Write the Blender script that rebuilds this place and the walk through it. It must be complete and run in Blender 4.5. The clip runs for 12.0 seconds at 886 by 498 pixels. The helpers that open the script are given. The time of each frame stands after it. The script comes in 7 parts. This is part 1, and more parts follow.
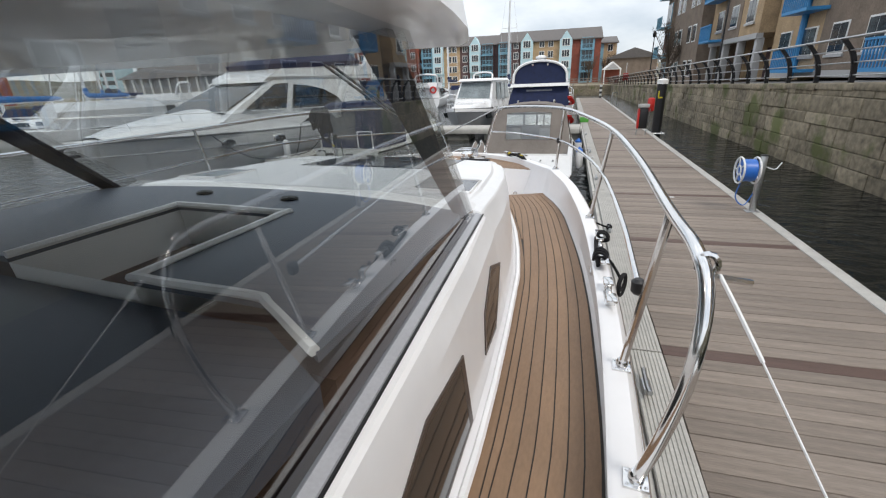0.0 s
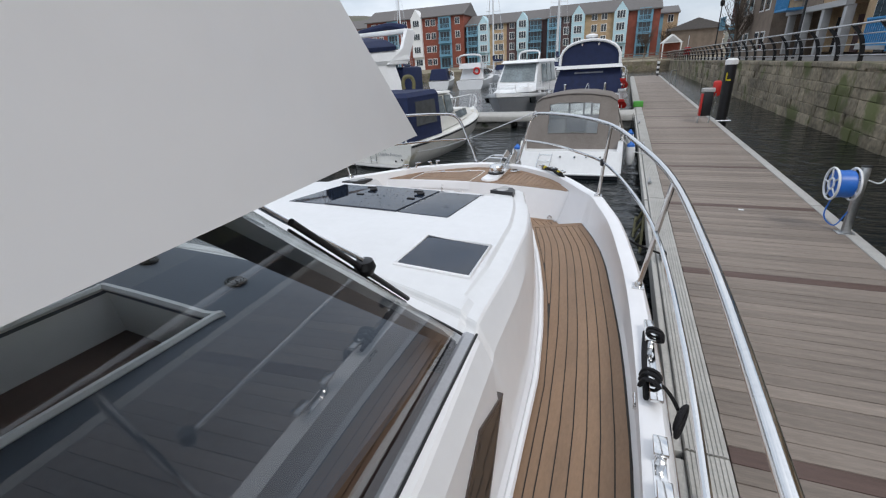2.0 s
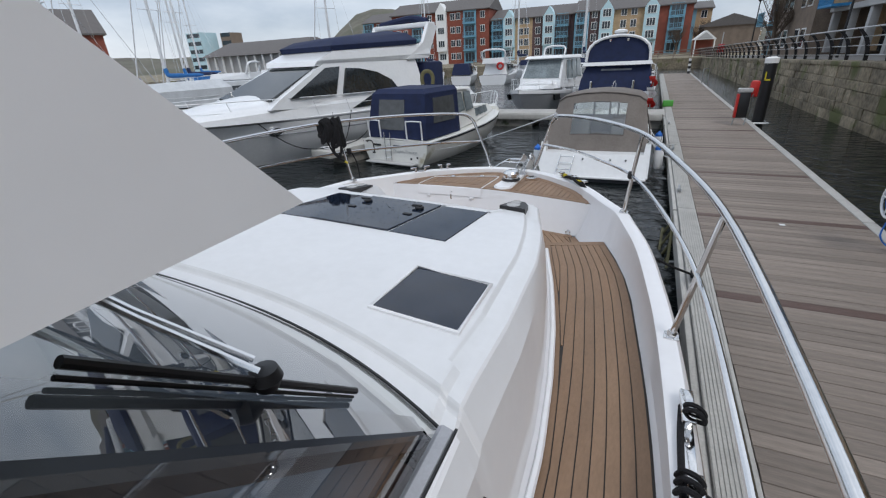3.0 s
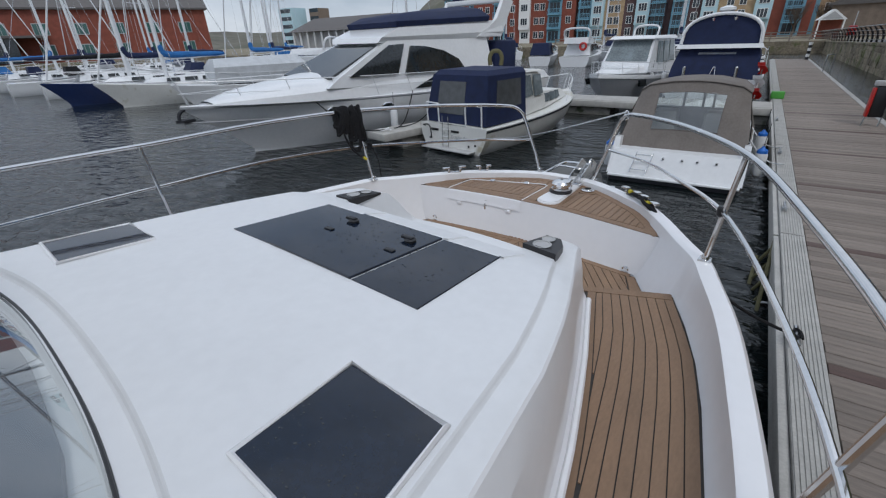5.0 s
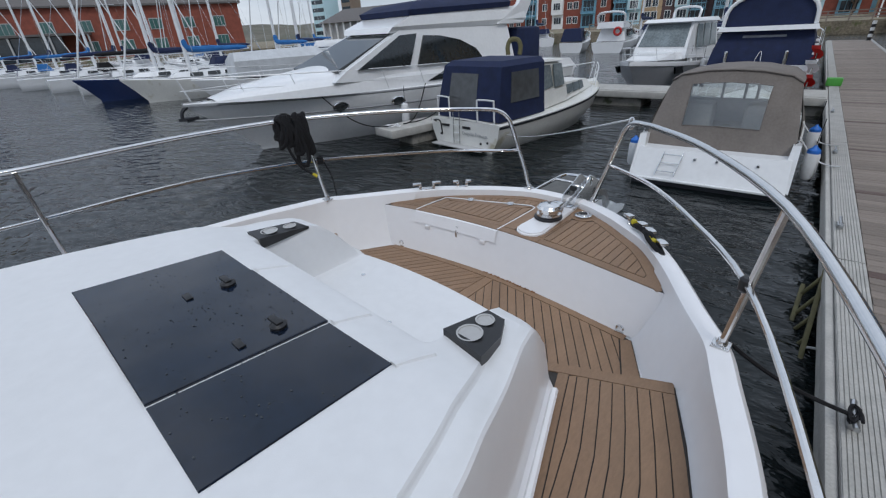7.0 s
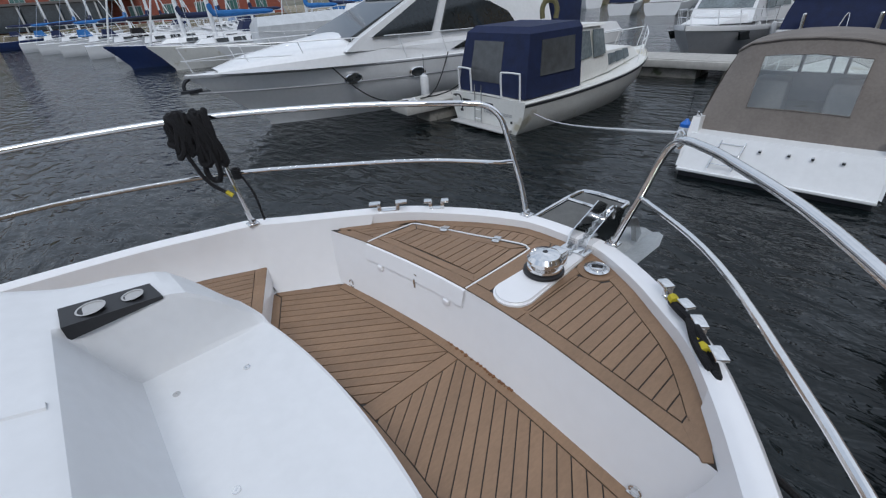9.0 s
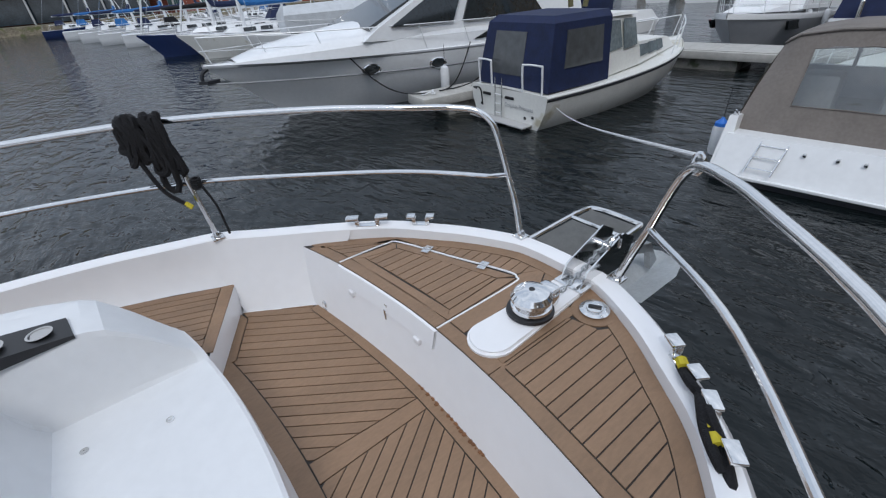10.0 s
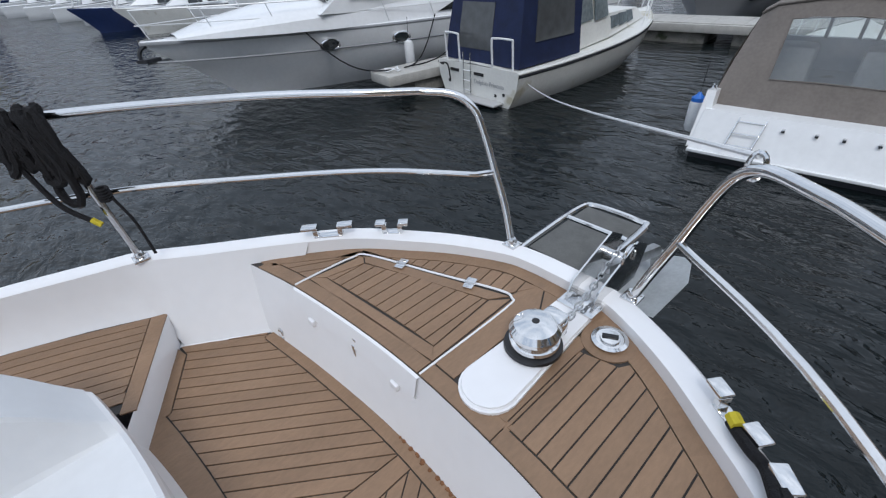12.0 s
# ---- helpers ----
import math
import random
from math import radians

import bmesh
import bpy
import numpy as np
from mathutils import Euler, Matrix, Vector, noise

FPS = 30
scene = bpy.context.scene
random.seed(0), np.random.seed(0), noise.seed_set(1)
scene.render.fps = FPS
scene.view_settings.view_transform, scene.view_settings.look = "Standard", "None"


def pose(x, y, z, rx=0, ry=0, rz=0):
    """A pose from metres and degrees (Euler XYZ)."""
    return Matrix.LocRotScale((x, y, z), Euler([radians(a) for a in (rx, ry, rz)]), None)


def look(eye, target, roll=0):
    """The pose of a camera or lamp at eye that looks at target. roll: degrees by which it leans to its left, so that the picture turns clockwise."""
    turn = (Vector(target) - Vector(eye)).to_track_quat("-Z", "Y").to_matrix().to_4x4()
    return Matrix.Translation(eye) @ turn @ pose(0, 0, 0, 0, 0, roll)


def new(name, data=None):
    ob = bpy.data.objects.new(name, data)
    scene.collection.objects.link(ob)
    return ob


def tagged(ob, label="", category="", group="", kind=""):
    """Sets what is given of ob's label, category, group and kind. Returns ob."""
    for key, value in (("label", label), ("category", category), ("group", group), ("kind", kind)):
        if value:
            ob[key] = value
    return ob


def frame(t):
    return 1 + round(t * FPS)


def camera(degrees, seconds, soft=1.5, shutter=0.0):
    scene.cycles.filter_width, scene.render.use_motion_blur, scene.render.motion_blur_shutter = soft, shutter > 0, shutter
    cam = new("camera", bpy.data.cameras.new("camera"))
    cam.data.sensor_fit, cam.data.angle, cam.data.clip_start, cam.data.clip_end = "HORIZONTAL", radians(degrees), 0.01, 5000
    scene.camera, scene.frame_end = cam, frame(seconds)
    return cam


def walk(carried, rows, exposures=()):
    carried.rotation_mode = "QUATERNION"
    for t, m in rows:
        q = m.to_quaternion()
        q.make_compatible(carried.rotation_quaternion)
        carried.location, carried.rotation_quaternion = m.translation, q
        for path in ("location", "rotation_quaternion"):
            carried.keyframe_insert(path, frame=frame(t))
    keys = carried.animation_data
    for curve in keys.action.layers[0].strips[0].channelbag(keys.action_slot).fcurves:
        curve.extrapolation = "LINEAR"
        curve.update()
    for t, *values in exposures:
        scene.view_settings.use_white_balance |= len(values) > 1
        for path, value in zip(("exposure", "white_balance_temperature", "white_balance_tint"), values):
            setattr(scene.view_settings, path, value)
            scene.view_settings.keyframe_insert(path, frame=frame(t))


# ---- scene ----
cam = camera(91.9, 12.0, soft=1.2)
PATH = [
    (0, (-0.415, -1.186, 2.639), (-0.906, 0.61, 1.908), -2.3),
    (0.5, (-0.417, -1.005, 2.647), (-0.942, 0.774, 1.899), -2.8),
    (1, (-0.43, -0.752, 2.65), (-1.005, 1.004, 1.883), -3.4),
    (1.5, (-0.434, -0.475, 2.815), (-1.064, 1.252, 2.026), -3.8),
    (2, (-0.386, -0.288, 2.906), (-1.062, 1.414, 2.103), -3.8),
    (2.5, (-0.373, -0.093, 2.91), (-1.087, 1.589, 2.098), -3.5),
    (3, (-0.428, 0.185, 2.908), (-1.181, 1.847, 2.089), -3.1),
    (3.2, (-0.427, 0.282, 2.909), (-1.216, 1.927, 2.089), -2.9),
    (4.8, (-0.438, 1.001, 2.89), (-1.417, 2.51, 2.015), -2.1),
    (5, (-0.473, 1.128, 2.893), (-1.473, 2.619, 2.01), -2.2),
    (5.5, (-0.511, 1.376, 2.904), (-1.556, 2.831, 2.014), -2.7),
    (6, (-0.483, 1.609, 2.897), (-1.556, 3.042, 2.006), -3.0),
    (6.5, (-0.456, 1.837, 2.896), (-1.547, 3.252, 1.998), -3.3),
    (8.5, (-0.652, 2.963, 2.833), (-1.806, 4.249, 1.826), -4.2),
    (9, (-0.775, 3.246, 2.834), (-1.963, 4.483, 1.806), -4.3),
    (9.5, (-0.811, 3.469, 2.82), (-2.027, 4.666, 1.777), -4.4),
    (10, (-0.845, 3.678, 2.813), (-2.103, 4.818, 1.756), -4.7),
    (10.5, (-0.984, 3.802, 2.797), (-2.166, 4.974, 1.688), -5.4),
    (11, (-1.095, 3.892, 2.782), (-2.046, 5.19, 1.594), -5.8),
    (11.5, (-1.115, 3.911, 2.784), (-2.032, 5.224, 1.586), -5.4),
    (12, (-1.161, 3.946, 2.745), (-2.287, 5.135, 1.597), -4.5),
]
walk(cam, [(t, look(eye, aim, roll)) for t, eye, aim, roll in PATH], [(0, 0.66, 6900, 10), (1.0, 0.64, 6850, 10), (1.5, 0.5, 6700, 10), (2.5, 0.28, 6400, 10), (3.2, 0.12, 6350, 10), (5, -0.1, 6200, 10), (8.5, 0.0, 6150, 10), (10.0, 0.12, 6150, 10), (11.0, 0.2, 6150, 10), (12.0, 0.22, 6150, 10)])

# ---- daylight: a bright overcast sky ----
world = bpy.data.worlds.new("overcast_sky")
scene.world = world
world.use_nodes = True
wn, wl = world.node_tree.nodes, world.node_tree.links
wn.clear()
w_out, w_bg = wn.new("ShaderNodeOutputWorld"), wn.new("ShaderNodeBackground")
w_sky, w_co = wn.new("ShaderNodeTexSky"), wn.new("ShaderNodeTexCoord")
w_map, w_noise, w_ramp, w_mix, w_gain = (wn.new(k) for k in ("ShaderNodeMapping", "ShaderNodeTexNoise", "ShaderNodeValToRGB", "ShaderNodeMixRGB", "ShaderNodeMixRGB"))
w_sky.sky_type, w_sky.sun_disc = "NISHITA", False
w_sky.sun_elevation, w_sky.sun_rotation = radians(53), radians(135)
w_map.inputs["Scale"].default_value = (1.0, 1.0, 2.6)
w_noise.inputs["Scale"].default_value, w_noise.inputs["Detail"].default_value, w_noise.inputs["Roughness"].default_value = 2.2, 7, 0.55
w_ramp.color_ramp.elements[0].position, w_ramp.color_ramp.elements[0].color = 0.36, (4.3, 5.0, 6.0, 1)
w_ramp.color_ramp.elements[1].position, w_ramp.color_ramp.elements[1].color = 0.66, (8.6, 9.0, 9.6, 1)
w_mix.inputs["Fac"].default_value = 0.85
w_bg.inputs["Strength"].default_value = 0.11
wl.new(w_co.outputs["Generated"], w_map.inputs["Vector"])
wl.new(w_map.outputs["Vector"], w_noise.inputs["Vector"])
wl.new(w_noise.outputs["Fac"], w_ramp.inputs["Fac"])
wl.new(w_sky.outputs["Color"], w_mix.inputs["Color1"])
wl.new(w_ramp.outputs["Color"], w_mix.inputs["Color2"])
w_sep, w_rise = wn.new("ShaderNodeSeparateXYZ"), wn.new("ShaderNodeMapRange")
w_rise.inputs["From Max"].default_value, w_rise.inputs["To Min"].default_value, w_rise.inputs["To Max"].default_value = 0.75, 0.84, 1.12
w_gain.blend_type, w_gain.inputs["Fac"].default_value = "MULTIPLY", 1.0
wl.new(w_co.outputs["Generated"], w_sep.inputs["Vector"])
wl.new(w_sep.outputs["Z"], w_rise.inputs["Value"])
wl.new(w_mix.outputs["Color"], w_gain.inputs["Color1"])
wl.new(w_rise.outputs["Result"], w_gain.inputs["Color2"])
wl.new(w_gain.outputs["Color"], w_bg.inputs["Color"])
wl.new(w_bg.outputs["Background"], w_out.inputs["Surface"])
sun = new("sun", bpy.data.lights.new("sun", "SUN"))
sun.data.energy, sun.data.angle, sun.data.color = 1.05, radians(18), (1.0, 0.96, 0.9)
sun.matrix_world = look((7.5, -7.5, 14), (0, 0, 0))

# ---- materials ----
def mat(name, base, rough=0.5, metal=0.0, vary=0.15, scale=6.0, bump=0.0, bump_scale=60.0, stretch=(1, 1, 1), per_object=0.0, per_island=0.0, spots=None, coat=0.0, ior=1.5):
    """A procedural surface: base colour varied at two scales, stains, fine relief."""
    m = bpy.data.materials.new(name)
    m.use_nodes = True
    n, l = m.node_tree.nodes, m.node_tree.links
    b = n["Principled BSDF"]
    b.inputs["Roughness"].default_value, b.inputs["Metallic"].default_value, b.inputs["IOR"].default_value = rough, metal, ior
    b.inputs["Coat Weight"].default_value = coat
    co, mp = n.new("ShaderNodeTexCoord"), n.new("ShaderNodeMapping")
    mp.inputs["Scale"].default_value = stretch
    l.new(co.outputs["Object"], mp.inputs["Vector"])
    big, fine = n.new("ShaderNodeTexNoise"), n.new("ShaderNodeTexNoise")
    big.inputs["Scale"].default_value, big.inputs["Detail"].default_value = scale, 4
    fine.inputs["Scale"].default_value, fine.inputs["Detail"].default_value = scale * 9, 6
    mixf = n.new("ShaderNodeMath")
    mixf.operation = "ADD"
    half = n.new("ShaderNodeMath")
    half.operation, half.inputs[1].default_value = "MULTIPLY", 0.5
    for t in (big, fine):
        l.new(mp.outputs["Vector"], t.inputs["Vector"])
    l.new(big.outputs["Fac"], mixf.inputs[0])
    l.new(fine.outputs["Fac"], mixf.inputs[1])
    l.new(mixf.outputs[0], half.inputs[0])
    ramp = n.new("ShaderNodeValToRGB")
    lo, hi = [max(0, c * (1 - vary)) for c in base], [min(1, c * (1 + vary)) for c in base]
    ramp.color_ramp.elements[0].position, ramp.color_ramp.elements[0].color = 0.35, (*lo, 1)
    ramp.color_ramp.elements[1].position, ramp.color_ramp.elements[1].color = 0.65, (*hi, 1)
    l.new(half.outputs[0], ramp.inputs["Fac"])
    col = ramp.outputs["Color"]
    if spots:
        sp, sr, sm = n.new("ShaderNodeTexNoise"), n.new("ShaderNodeValToRGB"), n.new("ShaderNodeMixRGB")
        sp.inputs["Scale"].default_value, sp.inputs["Detail"].default_value = spots[1], 5
        sr.color_ramp.elements[0].position, sr.color_ramp.elements[1].position = spots[2], spots[2] + 0.1
        l.new(mp.outputs["Vector"], sp.inputs["Vector"])
        l.new(sp.outputs["Fac"], sr.inputs["Fac"])
        l.new(sr.outputs["Color"], sm.inputs["Fac"])
        l.new(col, sm.inputs["Color1"])
        sm.inputs["Color2"].default_value = (*spots[0], 1)
        col = sm.outputs["Color"]
    for amount, kind in ((per_object, "ShaderNodeObjectInfo"), (per_island, "ShaderNodeNewGeometry")):
        if amount:
            src, mr, hsv = n.new(kind), n.new("ShaderNodeMapRange"), n.new("ShaderNodeHueSaturation")
            mr.inputs["To Min"].default_value, mr.inputs["To Max"].default_value = 1 - amount, 1 + amount
            l.new(src.outputs["Random" if kind == "ShaderNodeObjectInfo" else "Random Per Island"], mr.inputs["Value"])
            l.new(mr.outputs["Result"], hsv.inputs["Value"])
            l.new(col, hsv.inputs["Color"])
            col = hsv.outputs["Color"]
    l.new(col, b.inputs["Base Color"])
    if bump:
        bn, bp = n.new("ShaderNodeTexNoise"), n.new("ShaderNodeBump")
        bn.inputs["Scale"].default_value, bn.inputs["Detail"].default_value = bump_scale, 5
        bp.inputs["Strength"].default_value, bp.inputs["Distance"].default_value = bump, 0.01
        l.new(mp.outputs["Vector"], bn.inputs["Vector"])
        l.new(bn.outputs["Fac"], bp.inputs["Height"])
        l.new(bp.outputs["Normal"], b.inputs["Normal"])
    return m


def glass_mat(name, tint, gloss=0.08, fall=4.0, rough=0.0):
    """A thin pane: tinted see-through; gloss rises from its head-on value to a mirror at grazing angles, alike from both sides."""
    m = bpy.data.materials.new(name)
    m.use_nodes = True
    n, l = m.node_tree.nodes, m.node_tree.links
    n.clear()
    out, mix, tr, gl, fr, power, span = (n.new(k) for k in ("ShaderNodeOutputMaterial", "ShaderNodeMixShader", "ShaderNodeBsdfTransparent", "ShaderNodeBsdfGlossy", "ShaderNodeLayerWeight", "ShaderNodeMath", "ShaderNodeMapRange"))
    tr.inputs["Color"].default_value = (*tint, 1)
    gl.inputs["Roughness"].default_value = rough
    fr.inputs["Blend"].default_value = 0.5
    power.operation, power.inputs[1].default_value = "POWER", fall
    span.inputs["To Min"].default_value = gloss
    l.new(fr.outputs["Facing"], power.inputs[0])
    l.new(power.outputs[0], span.inputs["Value"])
    l.new(span.outputs["Result"], mix.inputs["Fac"])
    l.new(tr.outputs["BSDF"], mix.inputs[1])
    l.new(gl.outputs["BSDF"], mix.inputs[2])
    l.new(mix.outputs["Shader"], out.inputs["Surface"])
    return m


GELCOAT = mat("white_gelcoat", (0.80, 0.80, 0.815), 0.28, vary=0.02, scale=1.5, bump=0.02, bump_scale=30, coat=0.3)
NONSKID = mat("white_nonskid", (0.72, 0.73, 0.745), 0.5, vary=0.03, scale=2, bump=0.12, bump_scale=420)
TEAK = mat("synthetic_teak", (0.25, 0.156, 0.093), 0.55, vary=0.13, scale=3, bump=0.25, bump_scale=160, stretch=(3, 1, 1), per_object=0.06)
CAULK = mat("black_caulk", (0.03, 0.025, 0.022), 0.6)
STEEL = mat("polished_steel", (0.72, 0.72, 0.72), 0.12, 1.0, vary=0.05, scale=8)
GALV = mat("galvanised_steel", (0.5, 0.51, 0.52), 0.35, 1.0, vary=0.2, scale=25)
BLACKGLASS = mat("wet_black_acrylic", (0.008, 0.014, 0.028), 0.035, vary=0.3, scale=5, bump=0.03, bump_scale=9, ior=1.55)
NAVY_TRIM = mat("dark_navy_trim", (0.006, 0.008, 0.018), 0.35, vary=0.15)
BLACK = mat("black_plastic", (0.012, 0.012, 0.014), 0.4, vary=0.2)
ROPE = mat("black_rope", (0.006, 0.006, 0.008), 0.9, vary=0.4, scale=60, bump=0.8, bump_scale=120)
YELLOW = mat("yellow_marker", (0.55, 0.45, 0.02), 0.7)
DASH = mat("slate_grey_dash", (0.085, 0.10, 0.13), 0.5, vary=0.08, scale=30, bump=0.1, bump_scale=300)
FRAME = mat("anodised_frame", (0.36, 0.37, 0.40), 0.35, 0.0, vary=0.08, scale=12)
TRIM = mat("pale_grey_trim", (0.42, 0.42, 0.42), 0.4, vary=0.05)
BROWN = mat("dark_brown_leather", (0.085, 0.05, 0.04), 0.45, vary=0.2)
GLASS_SIDE = glass_mat("tinted_side_glass", (0.88, 0.91, 0.92), 0.10, 3.0)
GLASS = glass_mat("clear_glass", (0.95, 0.98, 0.97), 0.10, 2.2)
WOOD = mat("grey_hardwood_deck", (0.24, 0.20, 0.17), 0.75, vary=0.25, scale=2.5, bump=0.5, bump_scale=50, stretch=(0.6, 9, 4), per_object=0.16, per_island=0.16)
REDWOOD = mat("wet_red_hardwood", (0.105, 0.066, 0.055), 0.6, vary=0.2, scale=3, stretch=(0.6, 9, 4), bump=0.3, bump_scale=50)
EDGE = mat("pale_grooved_edging", (0.42, 0.41, 0.385), 0.7, vary=0.15, scale=5, bump=0.3, bump_scale=60)
CONCRETE = mat("pontoon_concrete", (0.22, 0.21, 0.19), 0.85, vary=0.25, scale=3, bump=0.4, bump_scale=30, spots=((0.06, 0.07, 0.04), 2.5, 0.55))
STONE = mat("wet_quay_stone", (0.225, 0.19, 0.135), 0.85, vary=0.55, scale=0.7, bump=0.8, bump_scale=14, per_object=0.14, per_island=0.14, spots=((0.11, 0.12, 0.045), 0.9, 0.54))
BRICK_RED = mat("red_brick", (0.23, 0.065, 0.042), 0.85, vary=0.25, scale=1.5, bump=0.3, bump_scale=20)
BRICK_BUFF = mat("buff_brick", (0.42, 0.30, 0.18), 0.85, vary=0.25, scale=1.5, bump=0.3, bump_scale=20)
BRICK_BROWN = mat("brown_brick", (0.20, 0.155, 0.12), 0.85, vary=0.25, scale=1.5, bump=0.3, bump_scale=20)
BRICK_PLUM = mat("plum_brick", (0.10, 0.06, 0.06), 0.85, vary=0.25, scale=1.5, bump=0.3, bump_scale=20)
SLATE = mat("grey_roof_slate", (0.115, 0.105, 0.10), 0.7, vary=0.2, scale=2, bump=0.4, bump_scale=6, stretch=(1, 4, 4))
BLUE_PAINT = mat("light_blue_paint", (0.17, 0.36, 0.47), 0.5, vary=0.08)
BALC_BLUE = mat("bright_blue_paint", (0.04, 0.25, 0.52), 0.5, vary=0.08)
PALE_PAINT = mat("pale_render", (0.46, 0.64, 0.70), 0.6, vary=0.06)
WHITE_PAINT = mat("white_paint", (0.78, 0.78, 0.77), 0.5, vary=0.04)
WINDOW_GLASS = mat("dark_window", (0.03, 0.04, 0.05), 0.08, vary=0.4, scale=0.7, ior=1.6)
NAVY = mat("navy_canvas", (0.005, 0.013, 0.055), 0.8, vary=0.25, scale=5, bump=0.4, bump_scale=14)
NAVY_PAINT = mat("navy_paint", (0.015, 0.03, 0.10), 0.2, vary=0.08, coat=0.3)
TAUPE = mat("taupe_canvas", (0.17, 0.15, 0.135), 0.85, vary=0.14, scale=3, bump=0.4, bump_scale=12)
VINYL = glass_mat("clear_vinyl", (0.88, 0.90, 0.90), 0.14, 2.5, 0.04)
OLDWHITE = mat("weathered_white_grp", (0.70, 0.70, 0.67), 0.4, vary=0.06, scale=2, spots=((0.45, 0.42, 0.32), 1.6, 0.62))
BOATWHITE = mat("boat_white", (0.78, 0.79, 0.80), 0.25, vary=0.04, scale=1.2, coat=0.2)
BOATGREY = mat("boat_grey", (0.36, 0.37, 0.39), 0.3, vary=0.06)
SMOKE = mat("smoked_glass", (0.02, 0.024, 0.026), 0.06, vary=0.3, scale=1, ior=1.6)
ANTIFOUL = mat("dark_antifoul", (0.02, 0.022, 0.028), 0.7, vary=0.3)
BLUE = mat("blue_plastic", (0.02, 0.14, 0.52), 0.35, vary=0.1)
RED = mat("red_plastic", (0.50, 0.025, 0.02), 0.4, vary=0.1)
GREEN = mat("green_plastic", (0.08, 0.35, 0.05), 0.5, vary=0.1)
FENDER = mat("white_fender", (0.72, 0.73, 0.74), 0.4, vary=0.08)
BLUE_COVER = mat("blue_sail_cover", (0.02, 0.13, 0.36), 0.8, vary=0.2, scale=3, bump=0.4, bump_scale=10)
ALLOY = mat("mast_alloy", (0.74, 0.75, 0.76), 0.4, 0.2, vary=0.06)
TARP = mat("grey_cover", (0.50, 0.52, 0.54), 0.7, vary=0.15, scale=2, bump=0.4, bump_scale=5)
PAVE = mat("paving", (0.22, 0.21, 0.20), 0.85, vary=0.2, scale=1.5)
# faded ladder yellow, base colour also darkened for shadow at the pontoon's side
LADDER_YELLOW = mat("faded_shaded_yellow", (0.11, 0.10, 0.045), 0.75, vary=0.3, scale=9)
HILL = mat("winter_hillside", (0.12, 0.112, 0.085), 0.95, vary=0.4, scale=0.02, spots=((0.10, 0.10, 0.07), 0.03, 0.5))
TWIG = mat("bare_twigs", (0.10, 0.075, 0.055), 0.9, vary=0.3)
CABGLASS = mat("cabin_glass", (0.16, 0.19, 0.20), 0.08, vary=0.35, scale=1.5, ior=1.55)
BRONZE = mat("bronze_frame", (0.05, 0.036, 0.03), 0.3, vary=0.1)
RUST = mat("rust_stain", (0.20, 0.09, 0.04), 0.9, vary=0.4)


def water_mat():
    m = mat("harbour_water", (0.006, 0.009, 0.010), 0.03, vary=0.3, scale=0.3, ior=1.33)
    n, l = m.node_tree.nodes, m.node_tree.links
    co, n1, n2, add, bp, mp = (n.new(k) for k in ("ShaderNodeTexCoord", "ShaderNodeTexNoise", "ShaderNodeTexNoise", "ShaderNodeMath", "ShaderNodeBump", "ShaderNodeMapping"))
    mp.inputs["Scale"].default_value, mp.inputs["Rotation"].default_value = (1.0, 2.0, 1.0), (0, 0, radians(25))
    n1.inputs["Scale"].default_value, n1.inputs["Detail"].default_value, n1.inputs["Distortion"].default_value = 1.9, 4, 0.35
    n2.inputs["Scale"].default_value, n2.inputs["Detail"].default_value = 0.35, 2
    add.operation = "ADD"
    bp.inputs["Strength"].default_value, bp.inputs["Distance"].default_value = 0.65, 0.15
    l.new(co.outputs["Object"], mp.inputs["Vector"])
    for t in (n1, n2):
        l.new(mp.outputs["Vector"], t.inputs["Vector"])
    l.new(n1.outputs["Fac"], add.inputs[0])
    l.new(n2.outputs["Fac"], add.inputs[1])
    l.new(add.outputs[0], bp.inputs["Height"])
    l.new(bp.outputs["Normal"], n["Principled BSDF"].inputs["Normal"])
    return m


WATER = water_mat()


# ---- mesh helpers ----
def box(bm, x0, x1, y0, y1, z0, z1, bevel=0.0):
    v = [bm.verts.new((x, y, z)) for z in (z0, z1) for y in (y0, y1) for x in (x0, x1)]
    fs = [bm.faces.new([v[i] for i in q]) for q in ((0, 2, 3, 1), (4, 5, 7, 6), (0, 1, 5, 4), (2, 6, 7, 3), (0, 4, 6, 2), (1, 3, 7, 5))]
    if bevel:
        es = list({e for f in fs for e in f.edges})
        bmesh.ops.bevel(bm, geom=es, offset=bevel, segments=2, affect="EDGES", profile=0.5)
    return bm


def prism(bm, pts, z0, z1, top=None):
    """An upright prism over a ring of plan points; top: other plan points for the upper face."""
    top = top or pts
    a = [bm.verts.new((*p[:2], z0)) for p in pts]
    b = [bm.verts.new((p[0], p[1], p[2] if len(p) > 2 else z1)) for p in top]
    bm.faces.new(a[::-1])
    bm.faces.new(b)
    for i in range(len(a)):
        j = (i + 1) % len(a)
        bm.faces.new((a[i], a[j], b[j], b[i]))
    return bm


def loft(bm, rings, closed=False, cap=False):
    vs = [[bm.verts.new(p) for p in r] for r in rings]
    for a, b in zip(vs, vs[1:]):
        for i in range(len(a) if closed else len(a) - 1):
            j = (i + 1) % len(a)
            bm.faces.new((a[i], a[j], b[j], b[i]))
    if cap:
        bm.faces.new(vs[0][::-1])
        bm.faces.new(vs[-1])
    return bm


